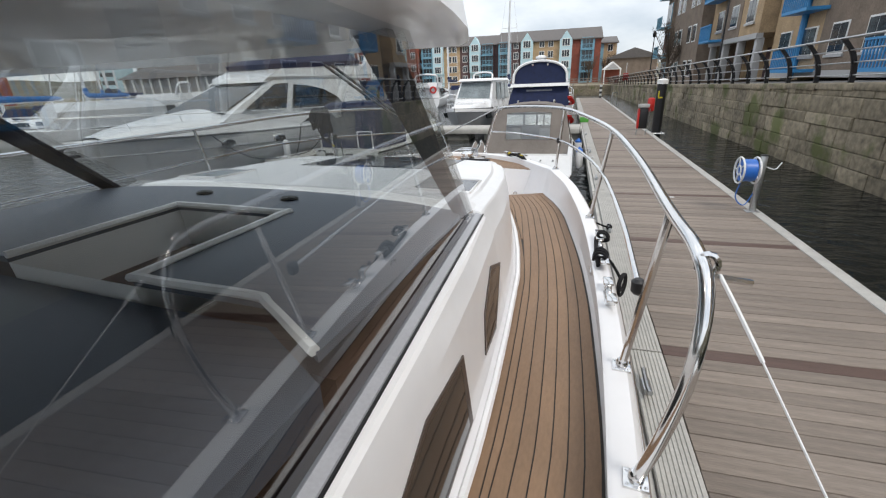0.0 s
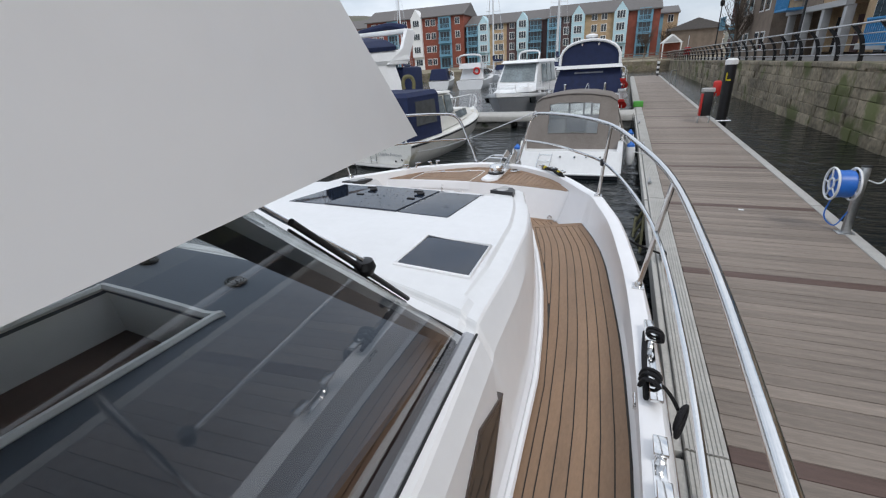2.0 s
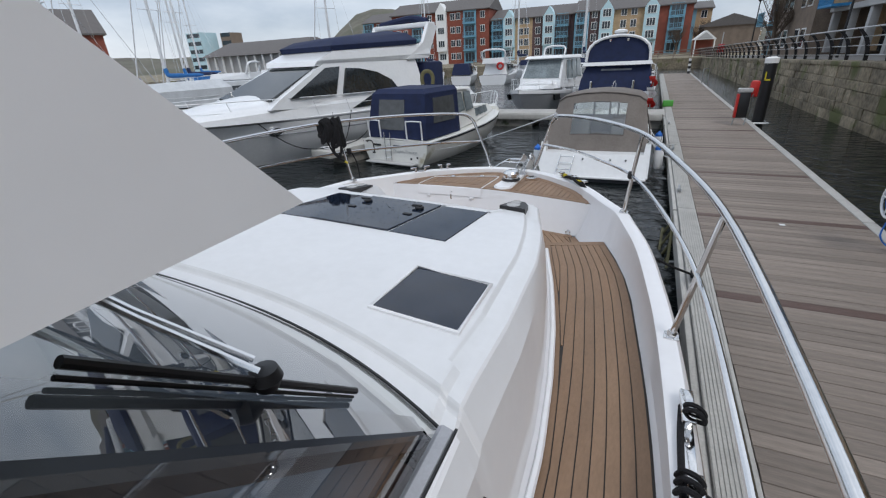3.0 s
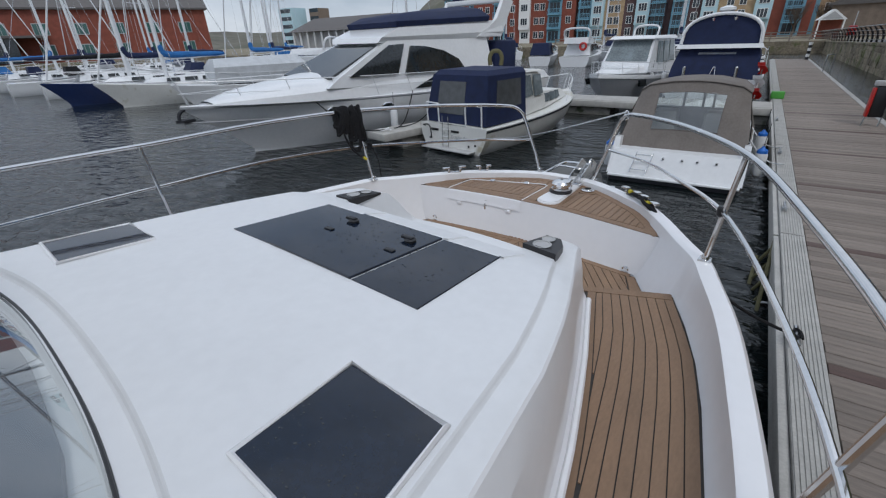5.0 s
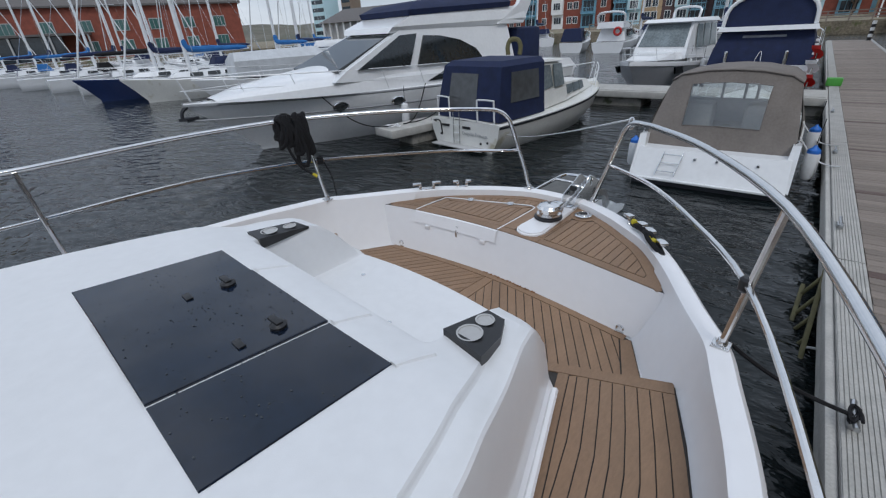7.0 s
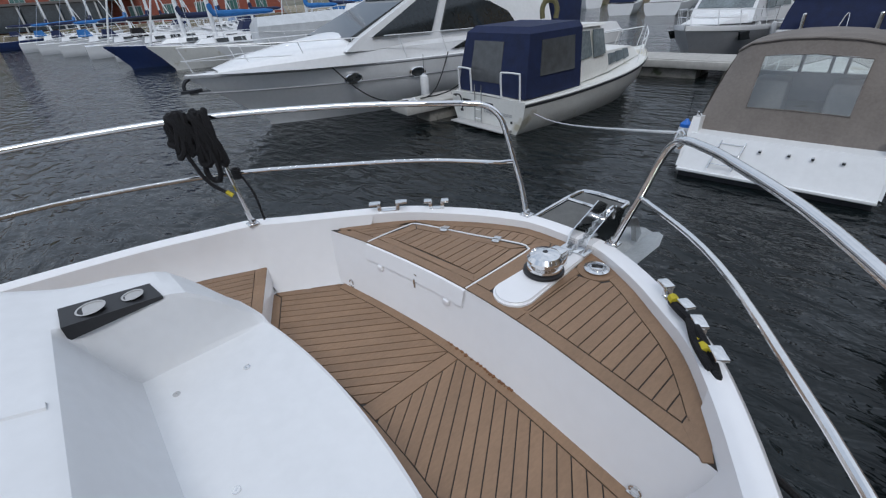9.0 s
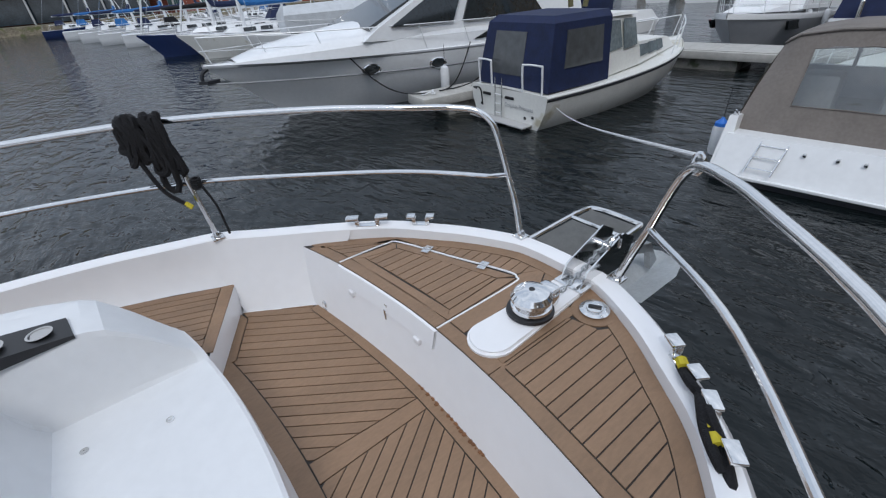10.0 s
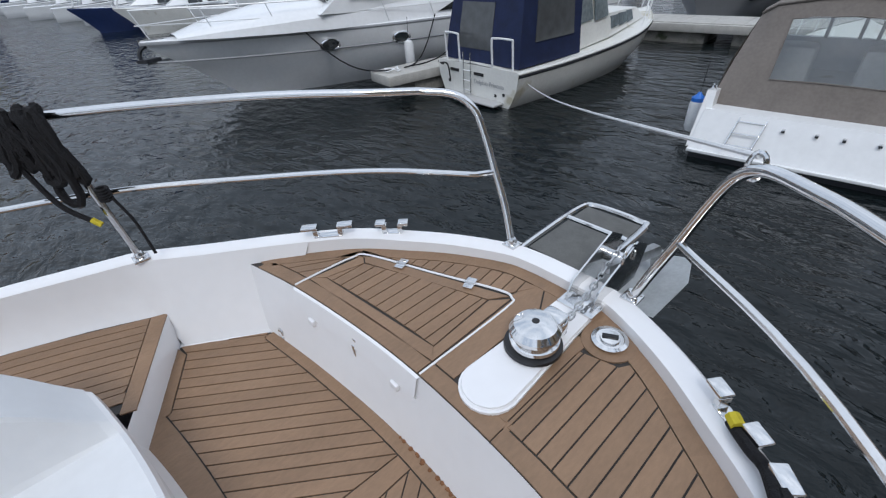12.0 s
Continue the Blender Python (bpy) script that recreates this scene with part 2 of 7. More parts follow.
def curve(pts, n=6):
    """A smooth line through points (Catmull-Rom)."""
    p = [Vector(q) for q in pts]
    p = [2 * p[0] - p[1], *p, 2 * p[-1] - p[-2]]
    out = []
    for a, b, c, d in zip(p, p[1:], p[2:], p[3:]):
        for k in range(n):
            t = k / n
            out.append(0.5 * (2 * b + (c - a) * t + (2 * a - 5 * b + 4 * c - d) * t * t + (3 * b - a - 3 * c + d) * t ** 3))
    return out + [p[-2]]


def tube(bm, pts, r, seg=8, closed=False):
    pts = [Vector(p) for p in pts]
    pts = [p for i, p in enumerate(pts) if i == 0 or (p - pts[i - 1]).length > 1e-5]
    rings, up, count = [], None, len(pts)
    for i, p in enumerate(pts):
        a, b = pts[(i - 1) % count if closed else max(i - 1, 0)], pts[(i + 1) % count if closed else min(i + 1, count - 1)]
        d = (b - a).normalized()
        if up is None:
            up = d.cross(Vector((0, 0, 1)) if abs(d.z) < 0.9 else Vector((1, 0, 0))).normalized()
        up = (up - d * up.dot(d)).normalized()
        side = d.cross(up)
        rr = r[i] if isinstance(r, (list, tuple)) else r
        rings.append([p + rr * (math.cos(k * math.tau / seg) * up + math.sin(k * math.tau / seg) * side) for k in range(seg)])
    if closed:
        rings.append(rings[0])
    return loft(bm, rings, True, not closed)


def lathe(bm, prof, seg=20, at=(0, 0, 0)):
    """A turned shape about z from (radius, height) pairs."""
    rings = [[(at[0] + max(r, 1e-4) * math.cos(k * math.tau / seg), at[1] + max(r, 1e-4) * math.sin(k * math.tau / seg), at[2] + z) for k in range(seg)] for r, z in prof]
    return loft(bm, rings, True, True)


def mesh_of(name, bm, material, sharp=32):
    bmesh.ops.recalc_face_normals(bm, faces=bm.faces)
    me = bpy.data.meshes.new(name)
    bm.to_mesh(me)
    bm.free()
    for one in material if isinstance(material, (list, tuple)) else (material,):
        me.materials.append(one)
    me.polygons.foreach_set("use_smooth", [True] * len(me.polygons))
    me.set_sharp_from_angle(angle=radians(sharp))
    return me


def part(name, bm, material, parent=None, label="", sharp=32):
    ob = new(name, mesh_of(name, bm, material, sharp))
    ob.parent = parent
    return tagged(ob, label)


def thing(name, label, category, m=None, group="", kind=""):
    ob = new(name)
    ob.empty_display_size = 0.2
    ob.matrix_world = m or Matrix.Identity(4)
    return tagged(ob, label, category, group, kind)


def B():
    return bmesh.new()


def at(keys, x):
    """Linear table: keys are (x, value) in rising x."""
    return float(np.interp(x, [k[0] for k in keys], [k[1] for k in keys]))


def clip_poly(pts, a, b, c):
    """The piece of a plan polygon where a*x + b*y <= c."""
    out = []
    for p, q in zip(pts, pts[1:] + pts[:1]):
        dp, dq = a * p[0] + b * p[1] - c, a * q[0] + b * q[1] - c
        if dp <= 0:
            out.append(p)
        if dp * dq < 0:
            t = dp / (dp - dq)
            out.append((p[0] + t * (q[0] - p[0]), p[1] + t * (q[1] - p[1])))
    return out

# ---- the motor yacht that is walked on, in its own axes: x starboard, y ahead ----
YACHT = pose(-1.86, 4.42, 0, 0, 0, -6.5)
yacht = thing("motor_yacht", "white motor yacht with brown synthetic teak decks, moored at the pontoon", "boat", YACHT)
GUN_S = [(0.0, 0.955), (0.15, 0.95), (0.30, 0.92), (0.54, 0.80), (0.74, 0.66), (0.95, 0.49), (1.15, 0.23), (1.37, -0.126), (1.52, -0.36), (1.61, -0.58), (1.75, -0.95), (1.87, -1.40), (2.0, -2.0), (2.13, -2.9), (2.225, -3.9), (2.28, -5.2), (2.29, -7.0), (2.2, -9.5)]
TEAK_OUT = [(1.352, -0.406), (1.48, -0.67), (1.61, -1.0), (1.70, -1.31), (1.81, -1.81), (1.88, -2.13), (1.95, -2.51), (2.03, -3.03), (2.10, -3.65), (2.146, -4.13), (2.18, -5.2), (2.19, -9.0)]
TEAK_IN = [(0.86, -0.50), (0.99, -0.86), (1.165, -1.325), (1.25, -1.58), (1.35, -1.90), (1.465, -2.345), (1.555, -2.78), (1.64, -3.47), (1.69, -3.93), (1.72, -4.28), (1.77, -5.4), (1.78, -9.0)]
Z_SIDE, Z_SOLE, Z_FORE = 1.37, 1.22, 1.555


def gun_z(v):
    return at([(-9.5, 1.57), (-3.9, 1.575), (-2.0, 1.59), (-0.4, 1.645), (0.2, 1.62), (0.95, 1.595)], v)


def u_at(line, v):
    return at(sorted((p[1], p[0]) for p in line), v)


gun = curve([(u, v, 0) for u, v in GUN_S], 4)
gun_full = [Vector((-p.x, p.y, 0)) for p in gun[::-1]] + gun[1:]


def offset(line, d):
    """The plan line moved by d to its inner (right-hand) side."""
    out = []
    for i, p in enumerate(line):
        t = (line[min(i + 1, len(line) - 1)] - line[max(i - 1, 0)]).normalized()
        out.append(p + d * Vector((t.y, -t.x, 0)))
    return out


cap_in = offset(gun_full, 0.105)
# hull shell with a rolled gunwale cap
rings = []
for d, dz in ((0.105, 0.0), (0.09, 0.008), (0.02, 0.008), (0.0, -0.012), (-0.012, -0.05), (0.02, -0.30)):
    rings.append([Vector((p.x, p.y, gun_z(p.y) + dz)) for p in offset(gun_full, d)])
for k, (sx, dy, z) in enumerate(((0.93, -0.16, 0.85), (0.82, -0.42, 0.25), (0.74, -0.62, -0.1), (0.5, -1.0, -0.45))):
    rings.append([Vector((p.x * sx, p.y + dy * max(0, 1 - abs(p.y - 0.95) / 9), z)) for p in gun_full])
hull = part("hull", loft(B(), rings), GELCOAT, yacht)
bm = B()
stern = [Vector((x, -9.5, z)) for x, z in ((-2.2, 1.57), (2.2, 1.57), (1.8, -0.3), (-1.8, -0.3))]
bm.faces.new([bm.verts.new(p) for p in stern])
part("transom", bm, GELCOAT, yacht)
part("rubbing_strake", tube(B(), [Vector((p.x, p.y, gun_z(p.y) - 0.10)) for p in offset(gun_full, -0.012)], 0.018, 6), STEEL, yacht, "thin steel rubbing strake along the hull")

# bulwark: from the cap's inner edge down to deck and sole; symmetric sides
for s in (1, -1):
    up, low = [], []
    side = [p for p in cap_in if p.x * s > 0]
    side = side if s > 0 else side[::-1]
    for p in side:
        if p.y > 0.25 or p.y < -8.9:
            continue
        v = p.y
        if v > -0.45:
            k = (0.25 - v) / 0.7
            q = Vector((s * (1.0 + 0.29 * k), 0.0 - 0.44 * k, Z_SOLE - 0.02))
        else:
            q = Vector((s * (u_at(TEAK_OUT, v) + 0.008), v, Z_SIDE - 0.01))
        up.append(Vector((p.x, p.y, gun_z(v))))
        low.append(q)
    mid = [a.lerp(b, 0.28) + Vector((s * 0.012, 0.0, -0.015)) for a, b in zip(up, low)]
    mid2 = [a.lerp(b, 0.86) + Vector((s * 0.02, 0, -0.0)) for a, b in zip(up, low)]
    part("bulwark", loft(B(), [up, mid, mid2, low]), GELCOAT, yacht)

lip_b = [p for p in cap_in if p.y > 0.0]
part("cap_lip", loft(B(), [[Vector((p.x, p.y, gun_z(p.y))) for p in lip_b], [Vector((p.x * 0.997, p.y - 0.003, Z_FORE - 0.01)) for p in lip_b]]), GELCOAT, yacht)

# underlay of the decks
for s in (1, -1):
    bm = B()
    rows_d = [[(s * 0.885, -0.645, Z_SIDE - 0.006), (s * 1.365, -0.415, Z_SIDE - 0.006)]]
    rows_d += [[(s * (u_at(TEAK_IN, v) - 0.06), v, Z_SIDE - 0.006), (s * (u_at(TEAK_OUT, v) + 0.01), v, Z_SIDE - 0.006)] for v in [-0.72 - 0.3 * k for k in range(28)]]
    loft(bm, rows_d)
    part("deck_underlay", bm, CAULK, yacht, "black caulked bed of the side deck")
    # riser of the step from sole to side deck
    bm = B()
    loft(bm, [[(s * 0.70, -0.724, Z_SOLE - 0.01), (s * 1.30, -0.428, Z_SOLE - 0.01)], [(s * 0.70, -0.728, Z_SIDE - 0.02), (s * 1.37, -0.402, Z_SIDE - 0.02)], [(s * 0.70, -0.735, Z_SIDE - 0.003), (s * 1.37, -0.409, Z_SIDE - 0.003)]])
    part("step_riser", bm, GELCOAT, yacht)
bm = B()
prism(bm, [(-1.035, -0.07), (-1.27, -0.438), (-0.82, -0.67), (0.82, -0.67), (1.27, -0.436), (1.04, -0.045), (0.7, 0.01), (0.4, 0.042), (-0.1, 0.058), (-0.6, 0.012)], Z_SOLE - 0.05, Z_SOLE - 0.006)
part("sole_pan", prism(B(), [(-1.10, 0.06), (-1.40, -0.40), (-0.80, -0.74), (0.80, -0.74), (1.40, -0.40), (1.10, 0.06)], Z_SOLE - 0.07, Z_SOLE - 0.012), GELCOAT, yacht)
part("sole_underlay", bm, CAULK, yacht, "black caulked bed of the bow sole")

# foredeck bench: front face and caulked bed
BENCH = curve([(-1.165, -0.015, 0), (-0.82, 0.06, 0), (-0.4, 0.115, 0), (-0.06, 0.135, 0), (0.3, 0.125, 0), (0.59, 0.095, 0), (1.165, 0.01, 0)], 4)
FOOT = curve([(-1.06, -0.07, 0), (-0.6, 0.0, 0), (-0.1, 0.045, 0), (0.4, 0.03, 0), (1.03, -0.03, 0)], 6)
bm = B()
def run_in(line, by=0.07):
    return [Vector((line[0].x - by, line[0].y - by * 0.2, 0)), *line, Vector((line[-1].x + by, line[-1].y - by * 0.2, 0))]


foot_n = [Vector((x, at([(p.x, p.y) for p in FOOT], x), 0)) for x in np.linspace(FOOT[0].x, FOOT[-1].x, len(BENCH))]
loft(bm, [[Vector((p.x, p.y, Z_FORE - 0.004)) for p in run_in(BENCH)], [Vector((p.x, p.y - 0.004, Z_FORE - 0.03)) for p in run_in(BENCH)], [Vector((p.x, p.y + 0.014, Z_SOLE + 0.03)) for p in run_in(foot_n)], [Vector((p.x, p.y + 0.004, Z_SOLE)) for p in run_in(foot_n)]])
part("bench_front", bm, GELCOAT, yacht, "smooth white upright face below the foredeck")
FORE_OUT = [p for p in offset(gun_full, 0.10) if p.y > 0.02]
bm = B()
prism(bm, [(p.x, p.y) for p in BENCH] + [(p.x, p.y) for p in FORE_OUT[::-1]], Z_FORE - 0.03, Z_FORE - 0.005)
part("foredeck_underlay", bm, CAULK, yacht, "black caulked bed of the foredeck")

# the windscreen's foot and the flat plane of the side glass
def screen_v(u):
    return -3.09 - 0.215 * (abs(u) / 1.41) ** 2.6


def glass_u(v, z):
    return 1.49 - 0.113 * (max(v, -5.4) + 3.9) - 0.024 * (z - 1.95)


# coachroof: one smooth top with a lounge seat let into its front
ROOF = [(0.86, -0.74), (0.92, -0.92), (0.965, -1.08), (1.08, -1.39), (1.17, -1.64), (1.23, -1.84), (1.29, -2.10), (1.36, -2.6), (1.42, -3.0), (1.47, -3.3), (1.56, -3.9), (1.625, -4.5), (1.72, -5.5), (1.72, -9.0)]


def ease(a, b, x):
    t = min(1, max(0, (x - a) / (b - a)))
    return t * t * (3 - 2 * t)


def arc_drop(w):
    """How far the step before the windscreen curves aft."""
    return 0.19 * (w / 1.39) ** 2.4


def roof_z(u, v):
    w = abs(u)
    z = at([(-9, 1.99), (-2.9, 1.99), (-1.52, 1.935), (-1.34, 1.887), (-1.0, 1.84), (-0.9, 1.80)], v) - 0.014 * (w / 1.2) ** 2
    edge = u_at(ROOF, v)
    z -= 0.022 * ease(edge - 0.108, edge - 0.088, w) * ease(-1.1, -1.3, v) + 0.012 * ease(edge - 0.05, edge, w)
    z -= 0.03 * ease(-2.985, -3.01, v + arc_drop(w))
    if v > -1.5:
        back = 1.53 + (z - 1.53) * ease(-1.20, -1.37, v)
        arm = 1.53 + (z - 1.53) * ease(-0.68, -0.96, v)
        z = back + (arm - back) * ease(0.64, 0.70, abs(u - 0.05))
    return z


rows_v = [-0.74, -0.76, -0.80, -0.85, -0.90, -0.95, -1.0, -1.05, -1.09, -1.12, -1.15, -1.18, -1.21, -1.24, -1.27, -1.30, -1.33, -1.36, -1.38, -1.40, -1.45, -1.52, -1.64, -1.8, -1.95, -2.1, -2.3, -2.5, -2.7, -2.9, -2.975, -2.985, -2.9935, -3.0015, -3.01, -3.02, -3.1, -3.2, -3.31]
inner_u = sorted({round(x, 3) for x in [i / 20 for i in range(-16, 17)] + [0.60 + 0.01 * i for i in range(22)] + [-0.71 + 0.01 * i for i in range(18)] + [-0.82, 0.82]})
edge_d = (0.13, 0.118, 0.108, 0.101, 0.095, 0.088, 0.078, 0.05, 0.03, 0.015, 0.0)
grid = []
for j, v0 in enumerate(rows_v):
    w = u_at(ROOF, v0)
    bow = max(0.0, 1 - j / 8)
    bend = ease(-2.65, -2.96, v0) * ease(-3.31, -3.02, v0)
    band_w = min(0.13, (w - 0.82) * 0.9)
    outs = [0.82 + (w - band_w - 0.82) * k / 4 for k in (1, 2, 3)] + [w - band_w * d / 0.13 for d in edge_d]
    line = []
    for u in [-x for x in outs[::-1]] + inner_u + outs:
        v = v0 - bend * arc_drop(abs(u))
        line.append(Vector((u, v + bow * 0.105 * (1 - (u / w) ** 2), roof_z(u, v))))
    grid.append(line)
bm = B()
loft(bm, grid)
part("coachroof", bm, NONSKID, yacht, "white coachroof with a moulded lounge seat at its front", 14)
# the cabin's sides, wrapped round the front
edge = [r[0] for r in grid[::-1]] + grid[0][1:-1] + [r[-1] for r in grid]
wrap = []
for p in edge:
    v = p.y
    if v > -0.735:
        lo = Vector((p.x * 0.98, v + 0.035, Z_SOLE))
        wrap.append([p, p + Vector((0, 0.014, -0.012)), Vector((p.x * 1.0, v + 0.02, p.z - 0.05)), Vector((p.x * 0.985, v + 0.012, 1.30)), lo])
    else:
        s = 1 if p.x > 0 else -1
        ti = u_at(TEAK_IN, v)
        zb = Z_SIDE if v < -0.8 else Z_SIDE - 0.16 * ease(-0.8, -0.74, v)
        wrap.append([p, Vector((p.x + s * 0.010, v, p.z - 0.010)), Vector((s * (abs(p.x) * 0.62 + ti * 0.38), v, p.z - 0.13)), Vector((s * (ti - 0.03), v, zb + 0.055)), Vector((s * (ti + 0.002), v, zb))])
part("cabin_side", loft(B(), [[w[k] for w in wrap] for k in range(5)]), GELCOAT, yacht, "glossy white cabin side sloping to the deck", 11)
for s in (1, -1):
    lip = [Vector((s * (u_at(TEAK_IN, v) + 0.004), v, Z_SIDE + 0.028)) for v in np.arange(-0.82, -6.0, -0.1)]
    part("deck_lip", tube(B(), lip, 0.016, 6), GELCOAT, yacht)
    # cabin sides abreast of and abaft the windscreen
    bm = B()
    vs = [-3.31, -3.5, -3.7, -3.9, -4.2, -4.5, -5, -5.5, -6, -7, -9]
    loft(bm, [[(s * (u_at(TEAK_IN, v) + 0.002), v, Z_SIDE), (s * (u_at(TEAK_IN, v) - 0.03), v, Z_SIDE + 0.055), (s * (u_at(ROOF, v) * 0.62 + u_at(TEAK_IN, v) * 0.38), v, 1.86), (s * (u_at(ROOF, v) + 0.012), v, 1.955), (s * u_at(ROOF, v), v, 1.965), (s * glass_u(v, 1.95), v, 1.968)] for v in vs])
    part("cabin_side", bm, GELCOAT, yacht, "", 11)


# roof hatches and the wet black acrylic in them
def pane_on_roof(name, pts, label, lift=0.006, material=BLACKGLASS):
    bm = B()
    top = [(x, y, roof_z(x, y) + lift) for x, y in pts]
    prism(bm, pts, min(t[2] for t in top) - 0.03, 0, top)
    bmesh.ops.bevel(bm, geom=[e for e in bm.edges if all(v.co.z > min(t[2] for t in top) - 0.02 for v in e.verts)], offset=0.003, segments=1, affect="EDGES")
    return part(name, bm, material, yacht, label)


def rim_on_roof(pts, w=0.012):
    line = [Vector((x, y, roof_z(x, y) + 0.002)) for x, y in pts]
    return part("hatch_rim", tube(B(), line, w, 6, True), GELCOAT, yacht)


for s in (1, -1):
    q = [(s * 0.825, -2.495), (s * 1.215, -2.495), (s * 1.262, -2.90), (s * 0.855, -2.905)]
    pane_on_roof("skylight", q, "wet black acrylic skylight set flush")
    rim_on_roof(q)
big = [((-0.62, -2.158), (-0.266, -2.148), (-0.204, -1.55), (-0.545, -1.55)), ((-0.256, -2.148), (0.376, -2.135), (0.416, -1.545), (-0.194, -1.55)), ((0.386, -2.135), (0.772, -2.128), (0.770, -1.535), (0.426, -1.545))]
for q, lab in zip(big, ("wet black fixed pane beside the hatch", "wet black deck hatch lid with two handles", "wet black fixed pane beside the hatch")):
    pane_on_roof("deck_hatch", list(q), lab, 0.013 if "lid" in lab else 0.005)
for x, y in ((0.32, -1.688), (-0.133, -1.684), (0.314, -1.831), (-0.156, -1.839)):
    bm = B()
    z = roof_z(x, y) + 0.012
    if y > -1.8:
        lathe(bm, [(0.030, 0), (0.032, 0.012), (0.022, 0.02), (0.0, 0.022)], 14, (x, y, z))
        box(bm, x - 0.055, x + 0.02, y - 0.014, y + 0.014, z + 0.012, z + 0.028, 0.005)
    else:
        box(bm, x - 0.03, x + 0.03, y - 0.014, y + 0.014, z, z + 0.008, 0.003)
    part("hatch_handle", bm, BLACK, yacht, "black plastic hatch handle")
# low ridges forward of the big hatch
for x, lean in ((-0.20, 0.015), (0.43, 0.02), (0.775, 0.03)):
    bm = B()
    loft(bm, [[(x + lean * k + d, v, roof_z(x, v) + h) for d, h in ((-0.020, -0.004), (-0.012, 0.008), (0.012, 0.008), (0.020, -0.004))] for k, v in ((0, -1.535), (0.5, -1.45), (1.0, -1.385))])
    part("roof_ridge", bm, NONSKID, yacht, "", 12)

# cup-holder plates on the two arms of the seat
for s in (1, -1):
    q = [(0.769, -1.035), (0.743, -1.269), (0.949, -1.302), (0.922, -1.157), (0.859, -1.045)] if s > 0 else [(-0.78, -1.03), (-0.765, -1.33), (-0.61, -1.33), (-0.64, -1.01)]
    tilt = [(x, y, 1.855 + 0.007 * s - 0.15 * (y + 1.02)) for x, y in q]
    cup = part("cup_holder", prism(B(), q, 1.832, 0, tilt), BLACK, yacht, "matt black plate with two cup holders")
    for cx, cy, r in ((0.834, -1.225, 0.046), (0.815, -1.112, 0.034)) if s > 0 else ((0.688, -1.235, 0.046), (0.702, -1.10, 0.036)):
        bm = B()
        z = 1.859 + 0.007 * s - 0.15 * (cy + 1.02)
        lathe(bm, [(r, 0.0), (r + 0.004, 0.004), (r - 0.003, 0.004), (r - 0.004, -0.002), (0.0, -0.003)], 24, (s * cx, cy, z))
        part("cup_liner", bm, TRIM, cup, "pale grey cup liner")
for x, y in ((-0.42, -1.12), (0.15, -1.08), (-0.36, -0.86)):
    part("drain", lathe(B(), [(0.014, 0), (0.014, 0.004), (0.006, 0.005), (0, 0.003)], 12, (x, y, roof_z(x, y))), STEEL, yacht, "small steel drain in the seat")

# slit windows in the cabin side, aft of the bow lounge
def side_u(v, z):
    """The starboard cabin side's half breadth."""
    ti, ro = u_at(TEAK_IN, v), u_at(ROOF, v)
    return at([(Z_SIDE + 0.055, ti - 0.03), (1.86, ro * 0.62 + ti * 0.38), (1.955, ro + 0.012)], z)


for s in (1, -1):
    for ring in (((-3.25, 1.685), (-3.55, 1.79), (-3.83, 1.69), (-3.905, 1.53), (-3.62, 1.49)), ((-4.22, 1.745), (-4.6, 1.80), (-4.95, 1.70), (-5.05, 1.52), (-4.6, 1.44), (-4.21, 1.455))):
        pts = [Vector((s * (side_u(v, z) + 0.002), v, z)) for v, z in ring]
        inner = [p.lerp(sum(pts, Vector()) / len(pts), 0.10) for p in pts]
        bm = B()
        loft(bm, [[p - Vector((s * 0.03, 0, 0)) for p in pts], [p + Vector((s * 0.004, 0, 0)) for p in pts], [p + Vector((s * 0.004, 0, 0)) for p in inner], [p - Vector((s * 0.012, 0, 0)) for p in inner]], True)
        win = part("slit_window", bm, BRONZE, yacht, "slim dark slit window in the cabin side")
        bm = B()
        loft(bm, [[p - Vector((s * 0.05, 0, 0)) for p in inner], [p + Vector((s * 0.0035, 0, 0)) for p in inner]], True, True)
        part("pane", bm, SMOKE, win)

